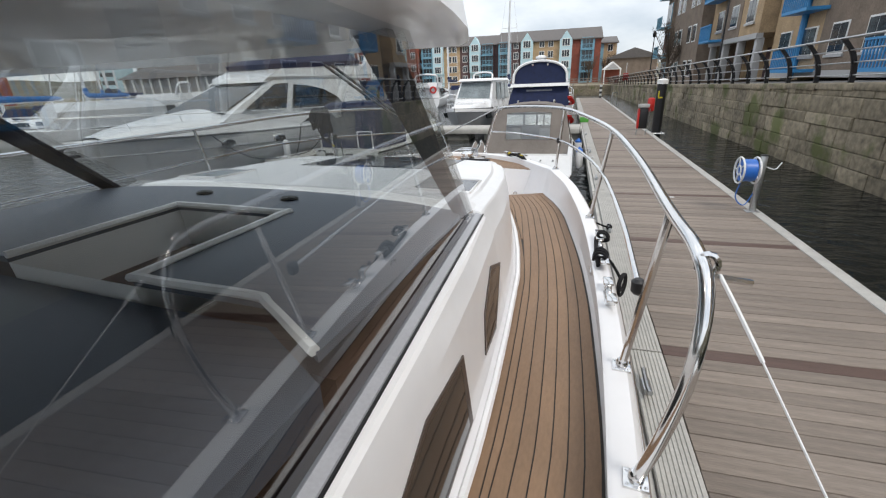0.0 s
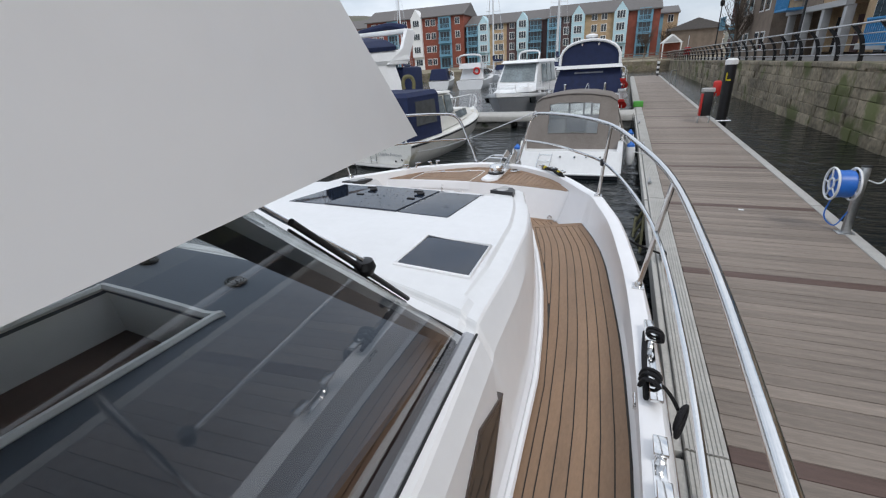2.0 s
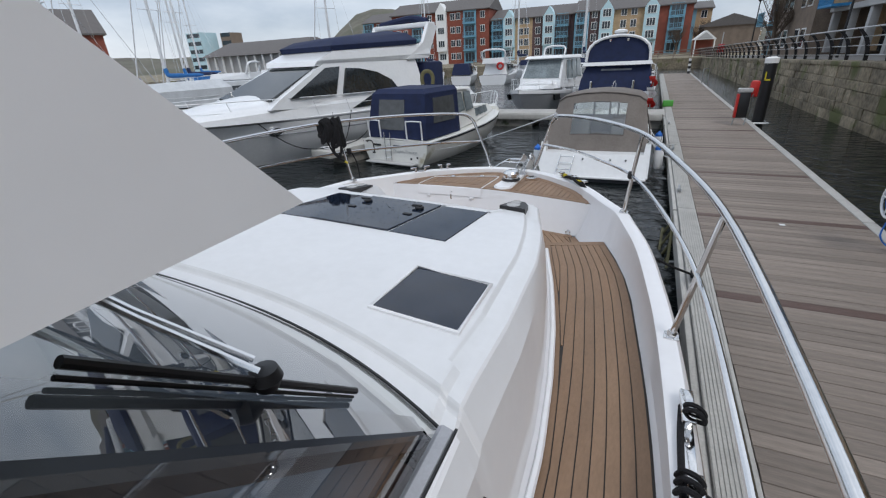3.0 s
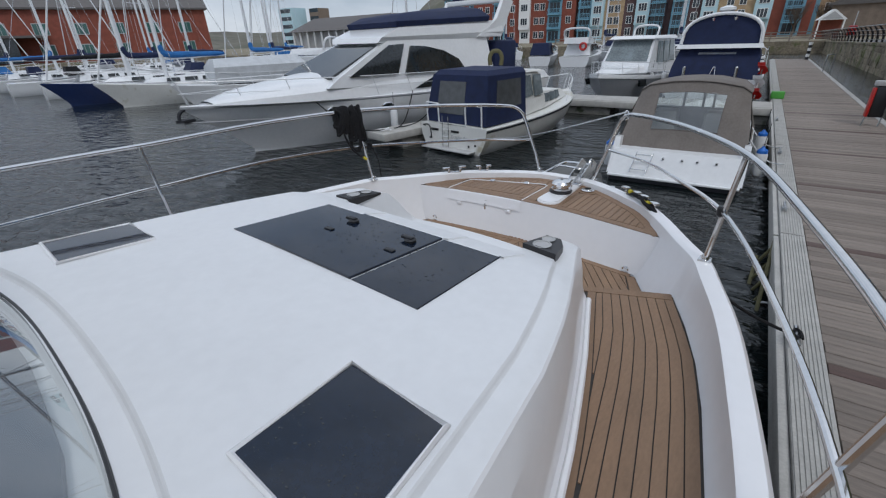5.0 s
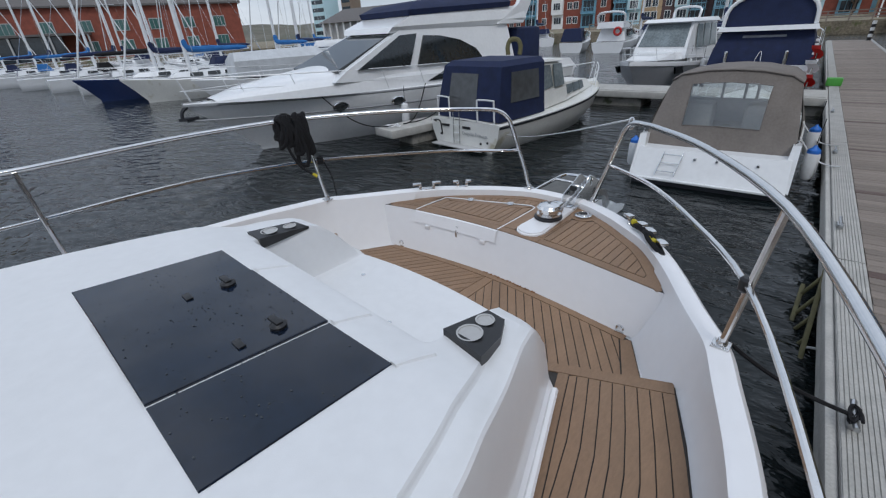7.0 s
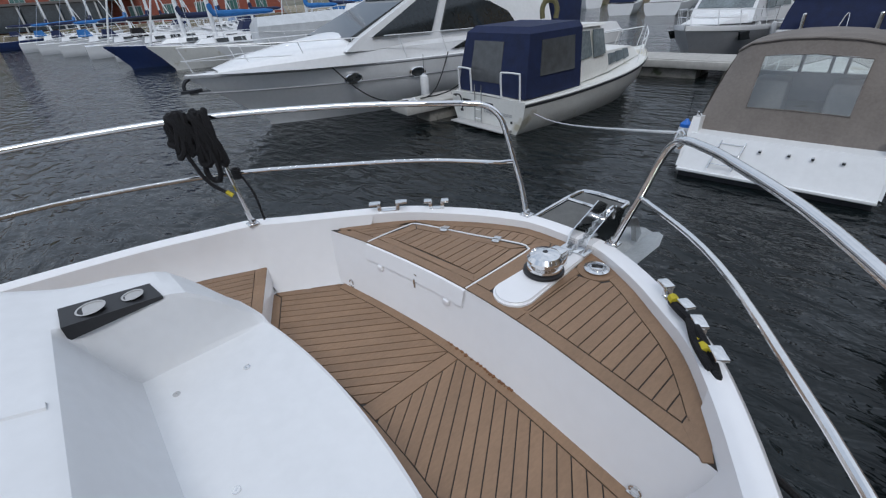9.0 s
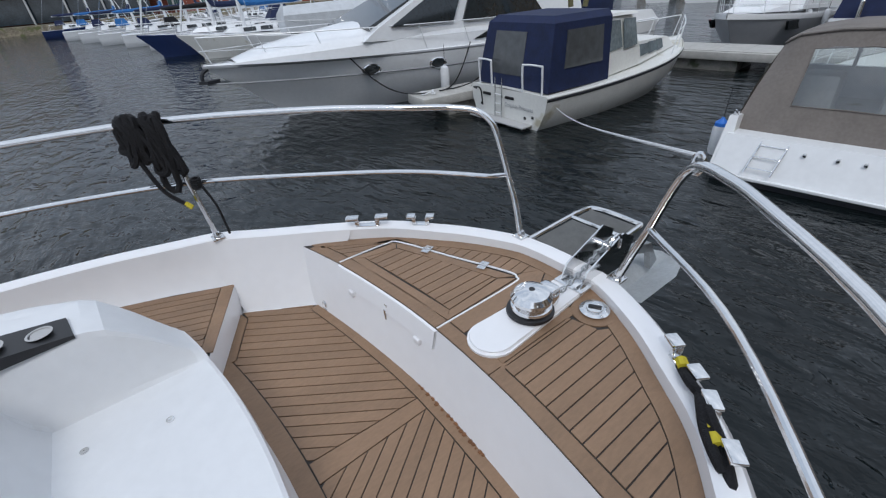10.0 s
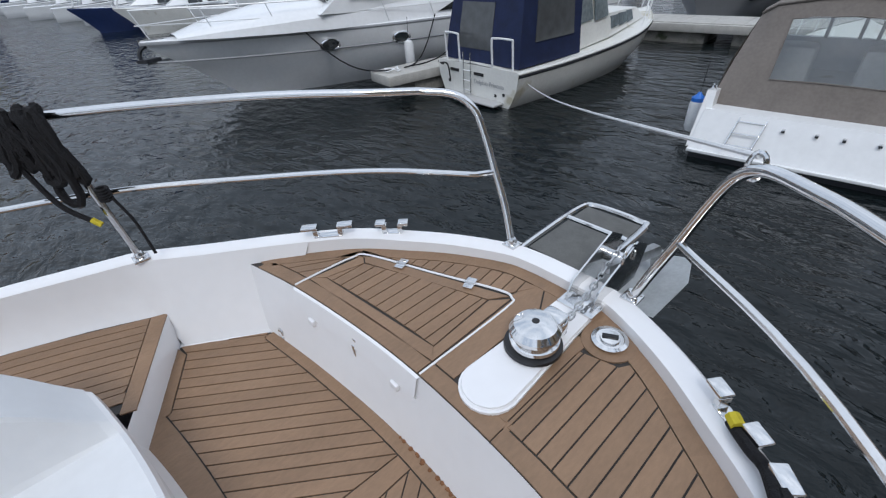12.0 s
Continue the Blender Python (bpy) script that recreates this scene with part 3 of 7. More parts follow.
# windscreen, side glass, pillars and hardtop
us = [1.41 * k / 16 for k in range(-16, 17)]
bm = B()
loft(bm, [[Vector((u * (1 + 0.05 * k), screen_v(u) - 0.87 * k, 1.955 + 0.83 * k)) for u in us] for k in (0, 0.25, 0.5, 0.75, 1)])
screen = part("windscreen", bm, GLASS, yacht, "raked curved windscreen")
screen.visible_shadow = False
if screen.data.polygons[0].normal.z < 0:
    screen.data.flip_normals()
part("screen_gasket", tube(B(), [Vector((u, screen_v(u) + 0.006, 1.958)) for u in us], 0.006, 6), BLACK, yacht)
for s in (1, -1):
    for ring in (((-3.31, 1.955), (-5.4, 1.955), (-5.4, 2.80), (-4.20, 2.80)), ((-5.4, 1.955), (-7.6, 1.955), (-7.6, 2.80), (-5.4, 2.80))):
        bm = B()
        bm.faces.new([bm.verts.new((s * glass_u(v, z), v, z)) for v, z in ring])
        g = part("side_window", bm, GLASS_SIDE, yacht, "large tinted side window of the wheelhouse")
        g.visible_shadow = False
        if g.data.polygons[0].normal.x * s < 0:
            g.data.flip_normals()
    bm = B()
    loft(bm, [[(s * (glass_u(v, 1.95) - 0.012), v, 1.93), (s * (glass_u(v, 1.95) - 0.012), v, 1.966), (s * (glass_u(v, 1.95) + 0.004), v, 1.978), (s * (glass_u(v, 1.95) + 0.034), v, 1.972), (s * (glass_u(v, 1.95) + 0.038), v, 1.96)] for v in (-3.30, -4.2, -5.4, -6.4, -7.6)])
    part("window_sill", bm, FRAME, yacht, "grey aluminium sill below the side window")
    part("sill_gasket", tube(B(), [(s * (glass_u(v, 1.95) + 0.041), v, 1.968) for v in (-3.29, -4.2, -5.4, -6.4, -7.6)], 0.005, 6), BLACK, yacht)
    bm = B()
    loft(bm, [[(s * x, v, z) for x, v, z in ((1.402, -3.345, 1.957), (1.402, -3.385, 1.957), (1.32, -3.335, 1.955), (1.32, -3.295, 1.955))], [(s * x, v, z) for x, v, z in ((1.475, -4.235, 2.79), (1.475, -4.28, 2.79), (1.31, -4.18, 2.79), (1.31, -4.14, 2.79))]], True, True)
    part("pillar", bm, NAVY_TRIM, yacht, "broad dark navy windscreen pillar")
# hardtop: flat fascia, raked front
low_o = [(1.83, -8.2, 2.80), (1.83, -6.2, 2.80), (1.80, -5.2, 2.80), (1.745, -4.7, 2.797), (1.68, -4.3, 2.793), (1.62, -4.0, 2.787), (1.537, -3.73, 2.768), (1.25, -3.64, 2.775), (0.8, -3.58, 2.78), (0.4, -3.55, 2.78), (0.0, -3.54, 2.78)]
top_o = [(1.76, -8.2, 3.3), (1.76, -6.2, 3.3), (1.74, -5.4, 3.3), (1.70, -5.0, 3.3), (1.66, -4.66, 3.3), (1.625, -4.46, 3.3), (1.60, -4.27, 3.3), (1.25, -4.16, 3.31), (0.8, -4.09, 3.32), (0.4, -4.06, 3.32), (0.0, -4.05, 3.32)]
lip_o = [(x * 0.9, y - 0.12, z + 0.04) for x, y, z in top_o]


def both(o):
    return [Vector(p) for p in o] + [Vector((-x, y, z)) for x, y, z in o[-2::-1]]


inner_o = [(x * 0.975, y - 0.02, z - 0.012) for x, y, z in low_o]
part("hardtop", loft(B(), [both(inner_o), both(low_o), both(top_o), both(lip_o)], True, True), GELCOAT, yacht, "thick white hardtop over the wheelhouse")
# wiper parked along the starboard edge of the screen
wiper = part("wiper", tube(B(), [(1.297, -3.475, 2.19), (1.324, -3.705, 2.41), (1.349, -3.935, 2.63)], 0.008, 8), BLACK, yacht, "black wiper blade on a double steel arm")
part("blade_edge", tube(B(), [(1.295, -3.485, 2.179), (1.349, -3.945, 2.616)], 0.004, 6), BLACK, wiper)
for d in (0, 0.035):
    part("wiper_arm", tube(B(), [(1.335 - d, -3.715 + d * 0.5, 2.445), (1.20 - d, -3.80 + d * 0.3, 2.56), (1.04 - d, -3.90 + d * 0.3, 2.71)], 0.006, 6), STEEL, wiper)
bm = lathe(B(), [(0.02, -0.02), (0.03, 0.0), (0.024, 0.02), (0, 0.026)], 14, (1.324, -3.70, 2.415))
part("pivot", bm, BLACK, wiper)

# wheelhouse inside: dash with an open companionway
bm = B()
hole = ((-0.36, -3.63), (0.44, -3.62), (0.45, -4.48), (-0.36, -4.48))
z = 1.995
outer = [(-1.36, -3.36), (-1.0, -3.25), (-0.5, -3.17), (0, -3.15), (0.5, -3.17), (1.0, -3.25), (1.36, -3.36)]
for ring in ([*outer, (1.39, -3.62), (0.44, -3.62), (-0.36, -3.63), (-1.39, -3.62)], [(0.44, -3.62), (1.39, -3.62), (1.41, -4.66), (1.06, -4.47), (0.45, -4.48)], [(-0.36, -3.63), (-0.36, -4.48), (-1.41, -4.48), (-1.39, -3.62)]):
    prism(bm, ring, z - 0.03, z)
part("dash", bm, DASH, yacht, "slate grey dashboard behind the windscreen")
bm = B()
prism(bm, [(-1.41, -4.49), (0.45, -4.49), (1.06, -4.48), (1.41, -4.67), (1.42, -8.3), (-1.42, -8.3)], 1.80, 1.90)
part("helm_console", bm, DASH, yacht, "dark grey helm console behind the dash")
bm = B()
loft(bm, [[(x, y, z - 0.03) for x, y in hole], [(x * 0.98, y + 0.01, 1.72) for x, y in hole]], True)
part("companionway", bm, WHITE_PAINT, yacht, "pale-lined companionway opening in the dash")
part("companionway_rim", tube(B(), curve([Vector((-0.36, -4.48, z + 0.006)), Vector((-0.36, -3.80, z + 0.006)), Vector((-0.355, -3.67, z + 0.006)), Vector((-0.31, -3.63, z + 0.006)), Vector((0.38, -3.62, z + 0.006)), Vector((0.435, -3.65, z + 0.006)), Vector((0.45, -4.40, z + 0.006)), Vector((0.50, -4.47, z + 0.006)), Vector((1.0, -4.46, z + 0.006)), Vector((1.10, -4.49, z + 0.006)), Vector((1.40, -4.66, z + 0.006))], 4), 0.018, 6), WHITE_PAINT, yacht, "white rim round the companionway and dash edge")
part("dark_interior", box(B(), -1.30, 1.30, -4.47, -3.30, 1.0, 1.74), BROWN, yacht, "dark brown cabin fittings below the dash")
part("rear_bulkhead", box(B(), -1.4, 1.4, -8.5, -8.4, 1.0, 2.78), DASH, yacht)
for x in (-0.45, 0.25):
    bm = B()
    for r in (0.055, 0.035, 0.016):
        tube(bm, [Vector((x + r * math.cos(a), -3.36 + 0.7 * r * math.sin(a), z + 0.008)) for a in np.linspace(0, math.tau, 18)[:-1]], 0.007, 5, True)
    part("air_vent", bm, BLACK, yacht, "round black demister vent")

# guard rails
def rail_line(pts, n=5):
    return curve(pts, n)


S_TOP = rail_line([(0.28, 0.925, 1.60), (0.33, 0.92, 1.76), (0.385, 0.913, 1.92), (0.44, 0.895, 2.09), (0.485, 0.875, 2.19), (0.55, 0.83, 2.245), (0.66, 0.74, 2.262), (0.80, 0.60, 2.275), (1.15, 0.18, 2.30), (1.56, -0.50, 2.315), (1.85, -1.3, 2.295), (2.06, -2.06, 2.27), (2.19, -3.1, 2.255), (2.255, -4.0, 2.245), (2.285, -4.28, 2.235), (2.30, -4.40, 2.17), (2.288, -4.46, 2.0), (2.255, -4.45, 1.78), (2.222, -4.412, 1.59)])
S_MID = rail_line([(0.385, 0.910, 1.915), (0.80, 0.58, 1.935), (1.15, 0.14, 1.955), (1.512, -0.44, 1.98), (1.80, -1.25, 1.985), (2.018, -2.08, 1.965), (2.15, -3.05, 1.93), (2.208, -3.82, 1.915)])
P_TOP = [Vector((-p.x * (1 if p.y > -1.2 else 1 - 0.07 * min(1, (-1.2 - p.y) / 0.8)), p.y, p.z)) for p in S_TOP]
P_TOP = curve([(-0.285, 0.895, 1.60), (-0.355, 0.92, 1.77), (-0.425, 0.932, 1.913), (-0.50, 0.935, 2.09), (-0.55, 0.925, 2.18), (-0.62, 0.875, 2.235), (-0.72, 0.77, 2.255)], 4) + [p for p in P_TOP if p.y < 0.62]
P_TOP = P_TOP[:-24] + [Vector((-2.1, -5.5, 2.24)), Vector((-2.1, -8.0, 2.2))]
P_MID = [Vector((-0.425, 0.93, 1.915))] + [Vector((-p.x * (1 if p.y > -1.2 else 1 - 0.07 * min(1, (-1.2 - p.y) / 0.8)), p.y, p.z)) for p in S_MID if p.y < 0.85][:-2] + [Vector((-2.08, -5.5, 1.9)), Vector((-2.08, -8.0, 1.9))]
for side, top, middle, posts in ((1, S_TOP, S_MID, [((0.28, 0.925, 1.60), (0.30, 0.923, 1.66)), ((1.488, -0.398, 1.65), (1.56, -0.50, 2.31)), ((1.96, -2.003, 1.60), (2.06, -2.06, 2.265)), ((2.186, -3.886, 1.585), (2.255, -4.0, 2.24)), ((2.222, -4.412, 1.585), (2.227, -4.418, 1.62))]), (-1, P_TOP, P_MID, [((-0.285, 0.895, 1.60), (-0.305, 0.905, 1.66)), ((-1.437, -0.39, 1.65), (-1.53, -0.45, 2.31)), ((-1.80, -2.09, 1.62), (-1.90, -2.13, 2.265)), ((-2.0, -3.886, 1.585), (-2.08, -4.0, 2.24))])):
    part("top_rail", tube(B(), top, 0.0175, 12), STEEL, yacht, "polished steel top rail")
    part("middle_rail", tube(B(), middle, 0.0125, 10), STEEL, yacht, "polished steel middle rail")
    for a, b in posts:
        st = part("stanchion", tube(B(), [a, b], 0.0145, 10), STEEL, yacht, "polished steel stanchion")
        bm = B()
        box(bm, a[0] - 0.034, a[0] + 0.034, a[1] - 0.034, a[1] + 0.034, gun_z(a[1]) + 0.004, gun_z(a[1]) + 0.016, 0.003)
        lathe(bm, [(0.022, 0), (0.022, 0.02), (0.016, 0.03)], 10, (a[0], a[1], gun_z(a[1]) + 0.014))
        for dx in (-0.024, 0.024):
            for dy in (-0.024, 0.024):
                lathe(bm, [(0.005, 0), (0.004, 0.004), (0, 0.005)], 6, (a[0] + dx, a[1] + dy, gun_z(a[1]) + 0.015))
        part("base_flange", bm, STEEL, st)


# mooring cleats: paired flat steel horns
def cleat(x, y, turn, wide=0.20):
    m = pose(x, y, gun_z(y) + 0.005, 0, 0, turn)
    bm = B()
    for sx in (-1, 1):
        box(bm, sx * wide * 0.30 - 0.012, sx * wide * 0.30 + 0.012, -0.018, 0.018, 0, 0.05, 0.003)
        box(bm, sx * wide * 0.24 if sx > 0 else -wide * 0.62, wide * 0.62 if sx > 0 else -wide * 0.24, -0.024, 0.024, 0.045, 0.062, 0.004)
    box(bm, -wide * 0.34, wide * 0.34, -0.022, 0.022, 0.0, 0.008, 0.002)
    bm.transform(m)
    return part("mooring_cleat", bm, STEEL, yacht, "polished steel mooring cleat on the gunwale")


cleat(-0.985, 0.34, 52, 0.20), cleat(-0.78, 0.58, 45, 0.13), cleat(0.73, 0.625, -35, 0.17), cleat(0.93, 0.435, -48, 0.20)
cleat(2.067, -2.73, -84, 0.47), cleat(2.128, -3.33, -84, 0.22), cleat(-1.92, -2.7, 84, 0.47)
# deck fillers and small eyes on the bulwark
for x, y, a in ((-1.36, -0.16, 60), (1.33, -0.14, -58), (1.70, -1.02, -66), (2.02, -2.95, -84)):
    bm = B()
    for k in (-1, 1):
        box(bm, k * 0.035 - 0.005, k * 0.035 + 0.005, -0.006, 0.006, 0, 0.018)
    tube(bm, [(-0.04, 0, 0.018), (0.04, 0, 0.018)], 0.006, 6)
    bm.transform(pose(x, y, gun_z(y) - 0.035, 0, 0, a))
    part("pad_eye", bm, STEEL, yacht, "small steel pad eye")
for x, y in ((-0.955, -0.03), (0.955, -0.01)):
    bm = B()
    tube(bm, [Vector((x + 0.02 * math.cos(a), y - 0.01, Z_SOLE + 0.03 + 0.02 * math.sin(a))) for a in np.linspace(-0.4, math.pi + 0.4, 9)], 0.006, 6)
    box(bm, x - 0.028, x + 0.028, y - 0.02, y + 0.01, Z_SOLE, Z_SOLE + 0.01, 0.002)
    part("lashing_eye", bm, STEEL, yacht, "small steel lashing eye at the sole")

# windlass on its white plinth, chain, bow roller, anchor
bm = B()
pl = [(0.145 + 0.105 * math.cos(a), 0.27 + 0.105 * math.sin(a)) for a in np.linspace(math.pi, math.tau, 12)] + [(0.20 + 0.07 * math.cos(a) - 0.06, 0.83 + 0.06 * math.sin(a)) for a in np.linspace(0, math.pi, 10)]
prism(bm, pl, Z_FORE - 0.01, Z_FORE + 0.022)
bmesh.ops.bevel(bm, geom=[e for e in bm.edges if all(v.co.z > Z_FORE + 0.02 for v in e.verts)], offset=0.012, segments=3, affect="EDGES")
part("windlass_plinth", bm, GELCOAT, yacht, "rounded white plinth under the windlass")
wz = Z_FORE + 0.022
wl_ob = part("windlass", lathe(B(), [(0.082, 0.02), (0.090, 0.028), (0.088, 0.040), (0.072, 0.048), (0.072, 0.058), (0.088, 0.066), (0.090, 0.082), (0.074, 0.102), (0.038, 0.114), (0.0, 0.117)], 28, (0.145, 0.50, wz)), STEEL, yacht, "polished steel anchor windlass with a domed cap")
part("gasket", lathe(B(), [(0.098, 0), (0.104, 0.006), (0.102, 0.018), (0.07, 0.024)], 28, (0.145, 0.495, wz)), BLACK, wl_ob, "black rubber base gasket")
bm = B()
box(bm, 0.115, 0.205, 0.545, 0.625, wz, wz + 0.10, 0.018)
part("chain_guard", bm, STEEL, wl_ob, "steel chain guard")
part("star_recess", lathe(B(), [(0.014, 0), (0.012, 0.002), (0, 0.002)], 8, (0.145, 0.50, wz + 0.1165)), BLACK, wl_ob)
bm = B()
p0, p1 = Vector((0.19, 0.60, wz + 0.05)), Vector((0.14, 1.05, 1.70))
for k in range(16):
    c = p0.lerp(p1, k / 15) - Vector((0, 0, 0.02 * math.sin(k / 15 * math.pi)))
    link = [Vector((0.011 * math.cos(a), 0.021 * math.sin(a), 0)) for a in np.linspace(0, math.tau, 11)[:-1]]
    m = Matrix.Translation(c) @ (p1 - p0).to_track_quat("Y", "Z").to_matrix().to_4x4() @ pose(0, 0, 0, 0, 90 * (k % 2) + 20, 0)
    tube(bm, [m @ q for q in link], 0.0042, 5, True)
part("anchor_chain", bm, GALV, yacht, "galvanised anchor chain")
bm = B()
for x in (0.09, 0.20):
    loft(bm, [[(x + t, 0.76, 1.58), (x + t, 0.80, 1.66), (x + t, 1.06, 1.76), (x + t, 1.16, 1.70), (x + t, 1.10, 1.56), (x + t, 0.80, 1.57)] for t in (0, 0.007)], True, True)
box(bm, 0.07, 0.225, 0.74, 0.86, Z_FORE + 0.02, Z_FORE + 0.03, 0.003)
tube(bm, [(0.09, 1.10, 1.62), (0.207, 1.10, 1.62)], 0.03, 12)
tube(bm, [Vector((0.21, 0.99 + 0.05 * math.cos(a), 1.72 + 0.06 * math.sin(a))) for a in np.linspace(-0.5, math.pi, 10)], 0.007, 6)
part("bow_roller", bm, STEEL, yacht, "steel bow roller cheeks and hoop")
bm = B()
loft(bm, [[(0.13, 0.95, 1.68), (0.165, 0.95, 1.68), (0.165, 0.95, 1.64), (0.13, 0.95, 1.64)], [(0.13, 1.45, 1.52), (0.165, 1.45, 1.52), (0.165, 1.45, 1.46), (0.13, 1.45, 1.46)], [(0.13, 1.56, 1.36), (0.165, 1.56, 1.36), (0.165, 1.50, 1.32), (0.13, 1.50, 1.32)]], True, True)
anchor = part("anchor", bm, GALV, yacht, "galvanised plough anchor on the bow roller")
bm = B()
loft(bm, [[(0.0, 1.18, 1.33), (0.148, 1.22, 1.26), (0.30, 1.18, 1.33)], [(-0.02, 1.48, 1.36), (0.148, 1.50, 1.28), (0.32, 1.48, 1.36)], [(0.05, 1.68, 1.33), (0.148, 1.70, 1.29), (0.26, 1.68, 1.33)], [(0.10, 1.76, 1.30), (0.148, 1.77, 1.28), (0.20, 1.76, 1.30)]])
bmesh.ops.solidify(bm, geom=bm.faces[:], thickness=0.014)
part("fluke", bm, mat("dull_zinc", (0.60, 0.63, 0.65), 0.5, 0.0, vary=0.12), anchor, "pale zinc fluke")
# bathing platform in front of the stem: steel frame with dark slats
plat = part("bow_platform", tube(B(), curve([(-0.26, 0.86, 1.575), (-0.27, 1.10, 1.575), (-0.27, 1.42, 1.575), (-0.21, 1.50, 1.575), (0.02, 1.50, 1.575), (0.07, 1.44, 1.575), (0.07, 0.93, 1.575)], 4), 0.016, 8), STEEL, yacht, "steel-framed bow platform with grey panels")
for y0, y1 in ((0.97, 1.29), (1.33, 1.47)):
    part("panel", box(B(), -0.245, 0.05, y0, y1, 1.565, 1.575, 0.003), mat("grey_grating", (0.10, 0.10, 0.095), 0.6, vary=0.2, scale=20), plat)
part("crossbar", tube(B(), [(-0.26, 1.31, 1.577), (0.06, 1.31, 1.577)], 0.012, 8), STEEL, plat)
# round deck filler
fz = Z_FORE + 0.006
filler = part("deck_light", lathe(B(), [(0.062, 0), (0.064, 0.006), (0.05, 0.011), (0.048, 0.008), (0.0, 0.008)], 28, (0.316, 0.715, fz)), STEEL, yacht, "round chrome deck filler with a raised key")
part("filler_key", lathe(B(), [(0.036, 0.008), (0.034, 0.016), (0, 0.017)], 20, (0.316, 0.715, fz)), STEEL, filler)
bm = box(B(), -0.028, 0.028, -0.008, 0.008, 0.016, 0.024, 0.003)
bm.transform(pose(0.316, 0.715, fz, 0, 0, 30))
part("filler_grip", bm, BLACK, filler, "dark key slot")
# locker hatch latch and hinges
bm = B()
box(bm, -0.436, -0.406, 0.088, 0.098, 1.43, 1.50, 0.003)
box(bm, -0.430, -0.412, 0.078, 0.092, 1.40, 1.47, 0.004)
part("locker_latch", bm, STEEL, yacht, "steel toggle latch on the locker front")
for x, y, a in ((-0.60, 0.485, 22), (-0.27, 0.60, 22)):
    bm = B()
    box(bm, -0.022, 0.022, -0.035, 0.035, 0, 0.006, 0.002)
    tube(bm, [(-0.024, 0, 0.007), (0.024, 0, 0.007)], 0.006, 8)
    bm.transform(pose(x, y, Z_FORE + 0.004, 0, 0, a))
    part("locker_hinge", bm, STEEL, yacht, "small steel locker hinge")
def face_v(x, z):
    """The bench front's place at a breadth and height."""
    k = min(1, max(0, (z - Z_SOLE - 0.04) / (Z_FORE - 0.03 - Z_SOLE - 0.04)))
    return at([(p.x, p.y) for p in FOOT], x) * (1 - k) + at([(p.x, p.y - 0.004) for p in BENCH], x) * k


xs = np.linspace(-0.83, -0.06, 11)
bm = B()
loft(bm, [[Vector((x, face_v(x, z) + d, z)) for x in (xs[0] - e, *xs[1:-1], xs[-1] + e)] for z, d, e in ((1.452, 0.004, 0.006), (1.456, -0.007, 0.0), (1.546, -0.007, 0.0), (1.551, 0.004, 0.006))])
part("locker_front", bm, GELCOAT, yacht, "proud white panel of the locker front")
for x in (-0.70, -0.17):
    bm = B()
    box(bm, -0.022, 0.022, -0.014, 0.01, -0.02, 0.012, 0.006)
    bm.transform(pose(x, face_v(x, 1.44), 1.44))
    part("locker_stop", bm, GELCOAT, yacht)

# pale seam round the foredeck locker lid
part("lid_seam", tube(B(), curve([(-0.84, 0.065, Z_FORE), (-0.838, 0.20, Z_FORE), (-0.825, 0.36, Z_FORE), (-0.78, 0.425, Z_FORE), (-0.45, 0.545, Z_FORE), (-0.16, 0.655, Z_FORE), (-0.085, 0.655, Z_FORE), (-0.062, 0.59, Z_FORE), (-0.062, 0.14, Z_FORE)], 4), 0.0055, 5), GELCOAT, yacht, "pale seam round the locker lid")
# rain drops lying on the black panes
rng = random.Random(11)
drops = B()
for x0, x1, y0, y1, n in ((-0.53, 0.76, -2.13, -1.56, 330), (0.86, 1.21, -2.87, -2.53, 110), (-1.21, -0.86, -2.87, -2.53, 60)):
    for k in range(n):
        x, y, r = rng.uniform(x0, x1), rng.uniform(y0, y1), rng.choice((0.0012, 0.0016, 0.0020, 0.0034))
        zz = roof_z(x, y) + (0.0135 if -0.25 < x < 0.37 else 0.0055)
        st = rng.uniform(1.0, 1.9)
        loft(drops, [[Vector((x + r * q * math.cos(a) * st, y + r * q * math.sin(a), zz + h)) for a in np.linspace(0, math.tau, 8)[:-1]] for q, h in ((1.0, -0.004), (0.9, r * 0.25), (0.45, r * 0.45))], True, True)
tagged(part("rain_drop", drops, mat("rain_drop", (0.02, 0.025, 0.03), 0.03, vary=0.0, ior=1.6), yacht), kind="stuff")

# ---- water, pontoon, quay ----
def setting(name, bm, material, label, category):
    ob = new(name, mesh_of(name, bm, material))
    return tagged(ob, label, category, kind="structure")


bm = B()
loft(bm, [[(-1500, y, 0), (1500, y, 0)] for y in (-1500, 2500)])
water = setting("water", bm, WATER, "dark rippled harbour water", "water")

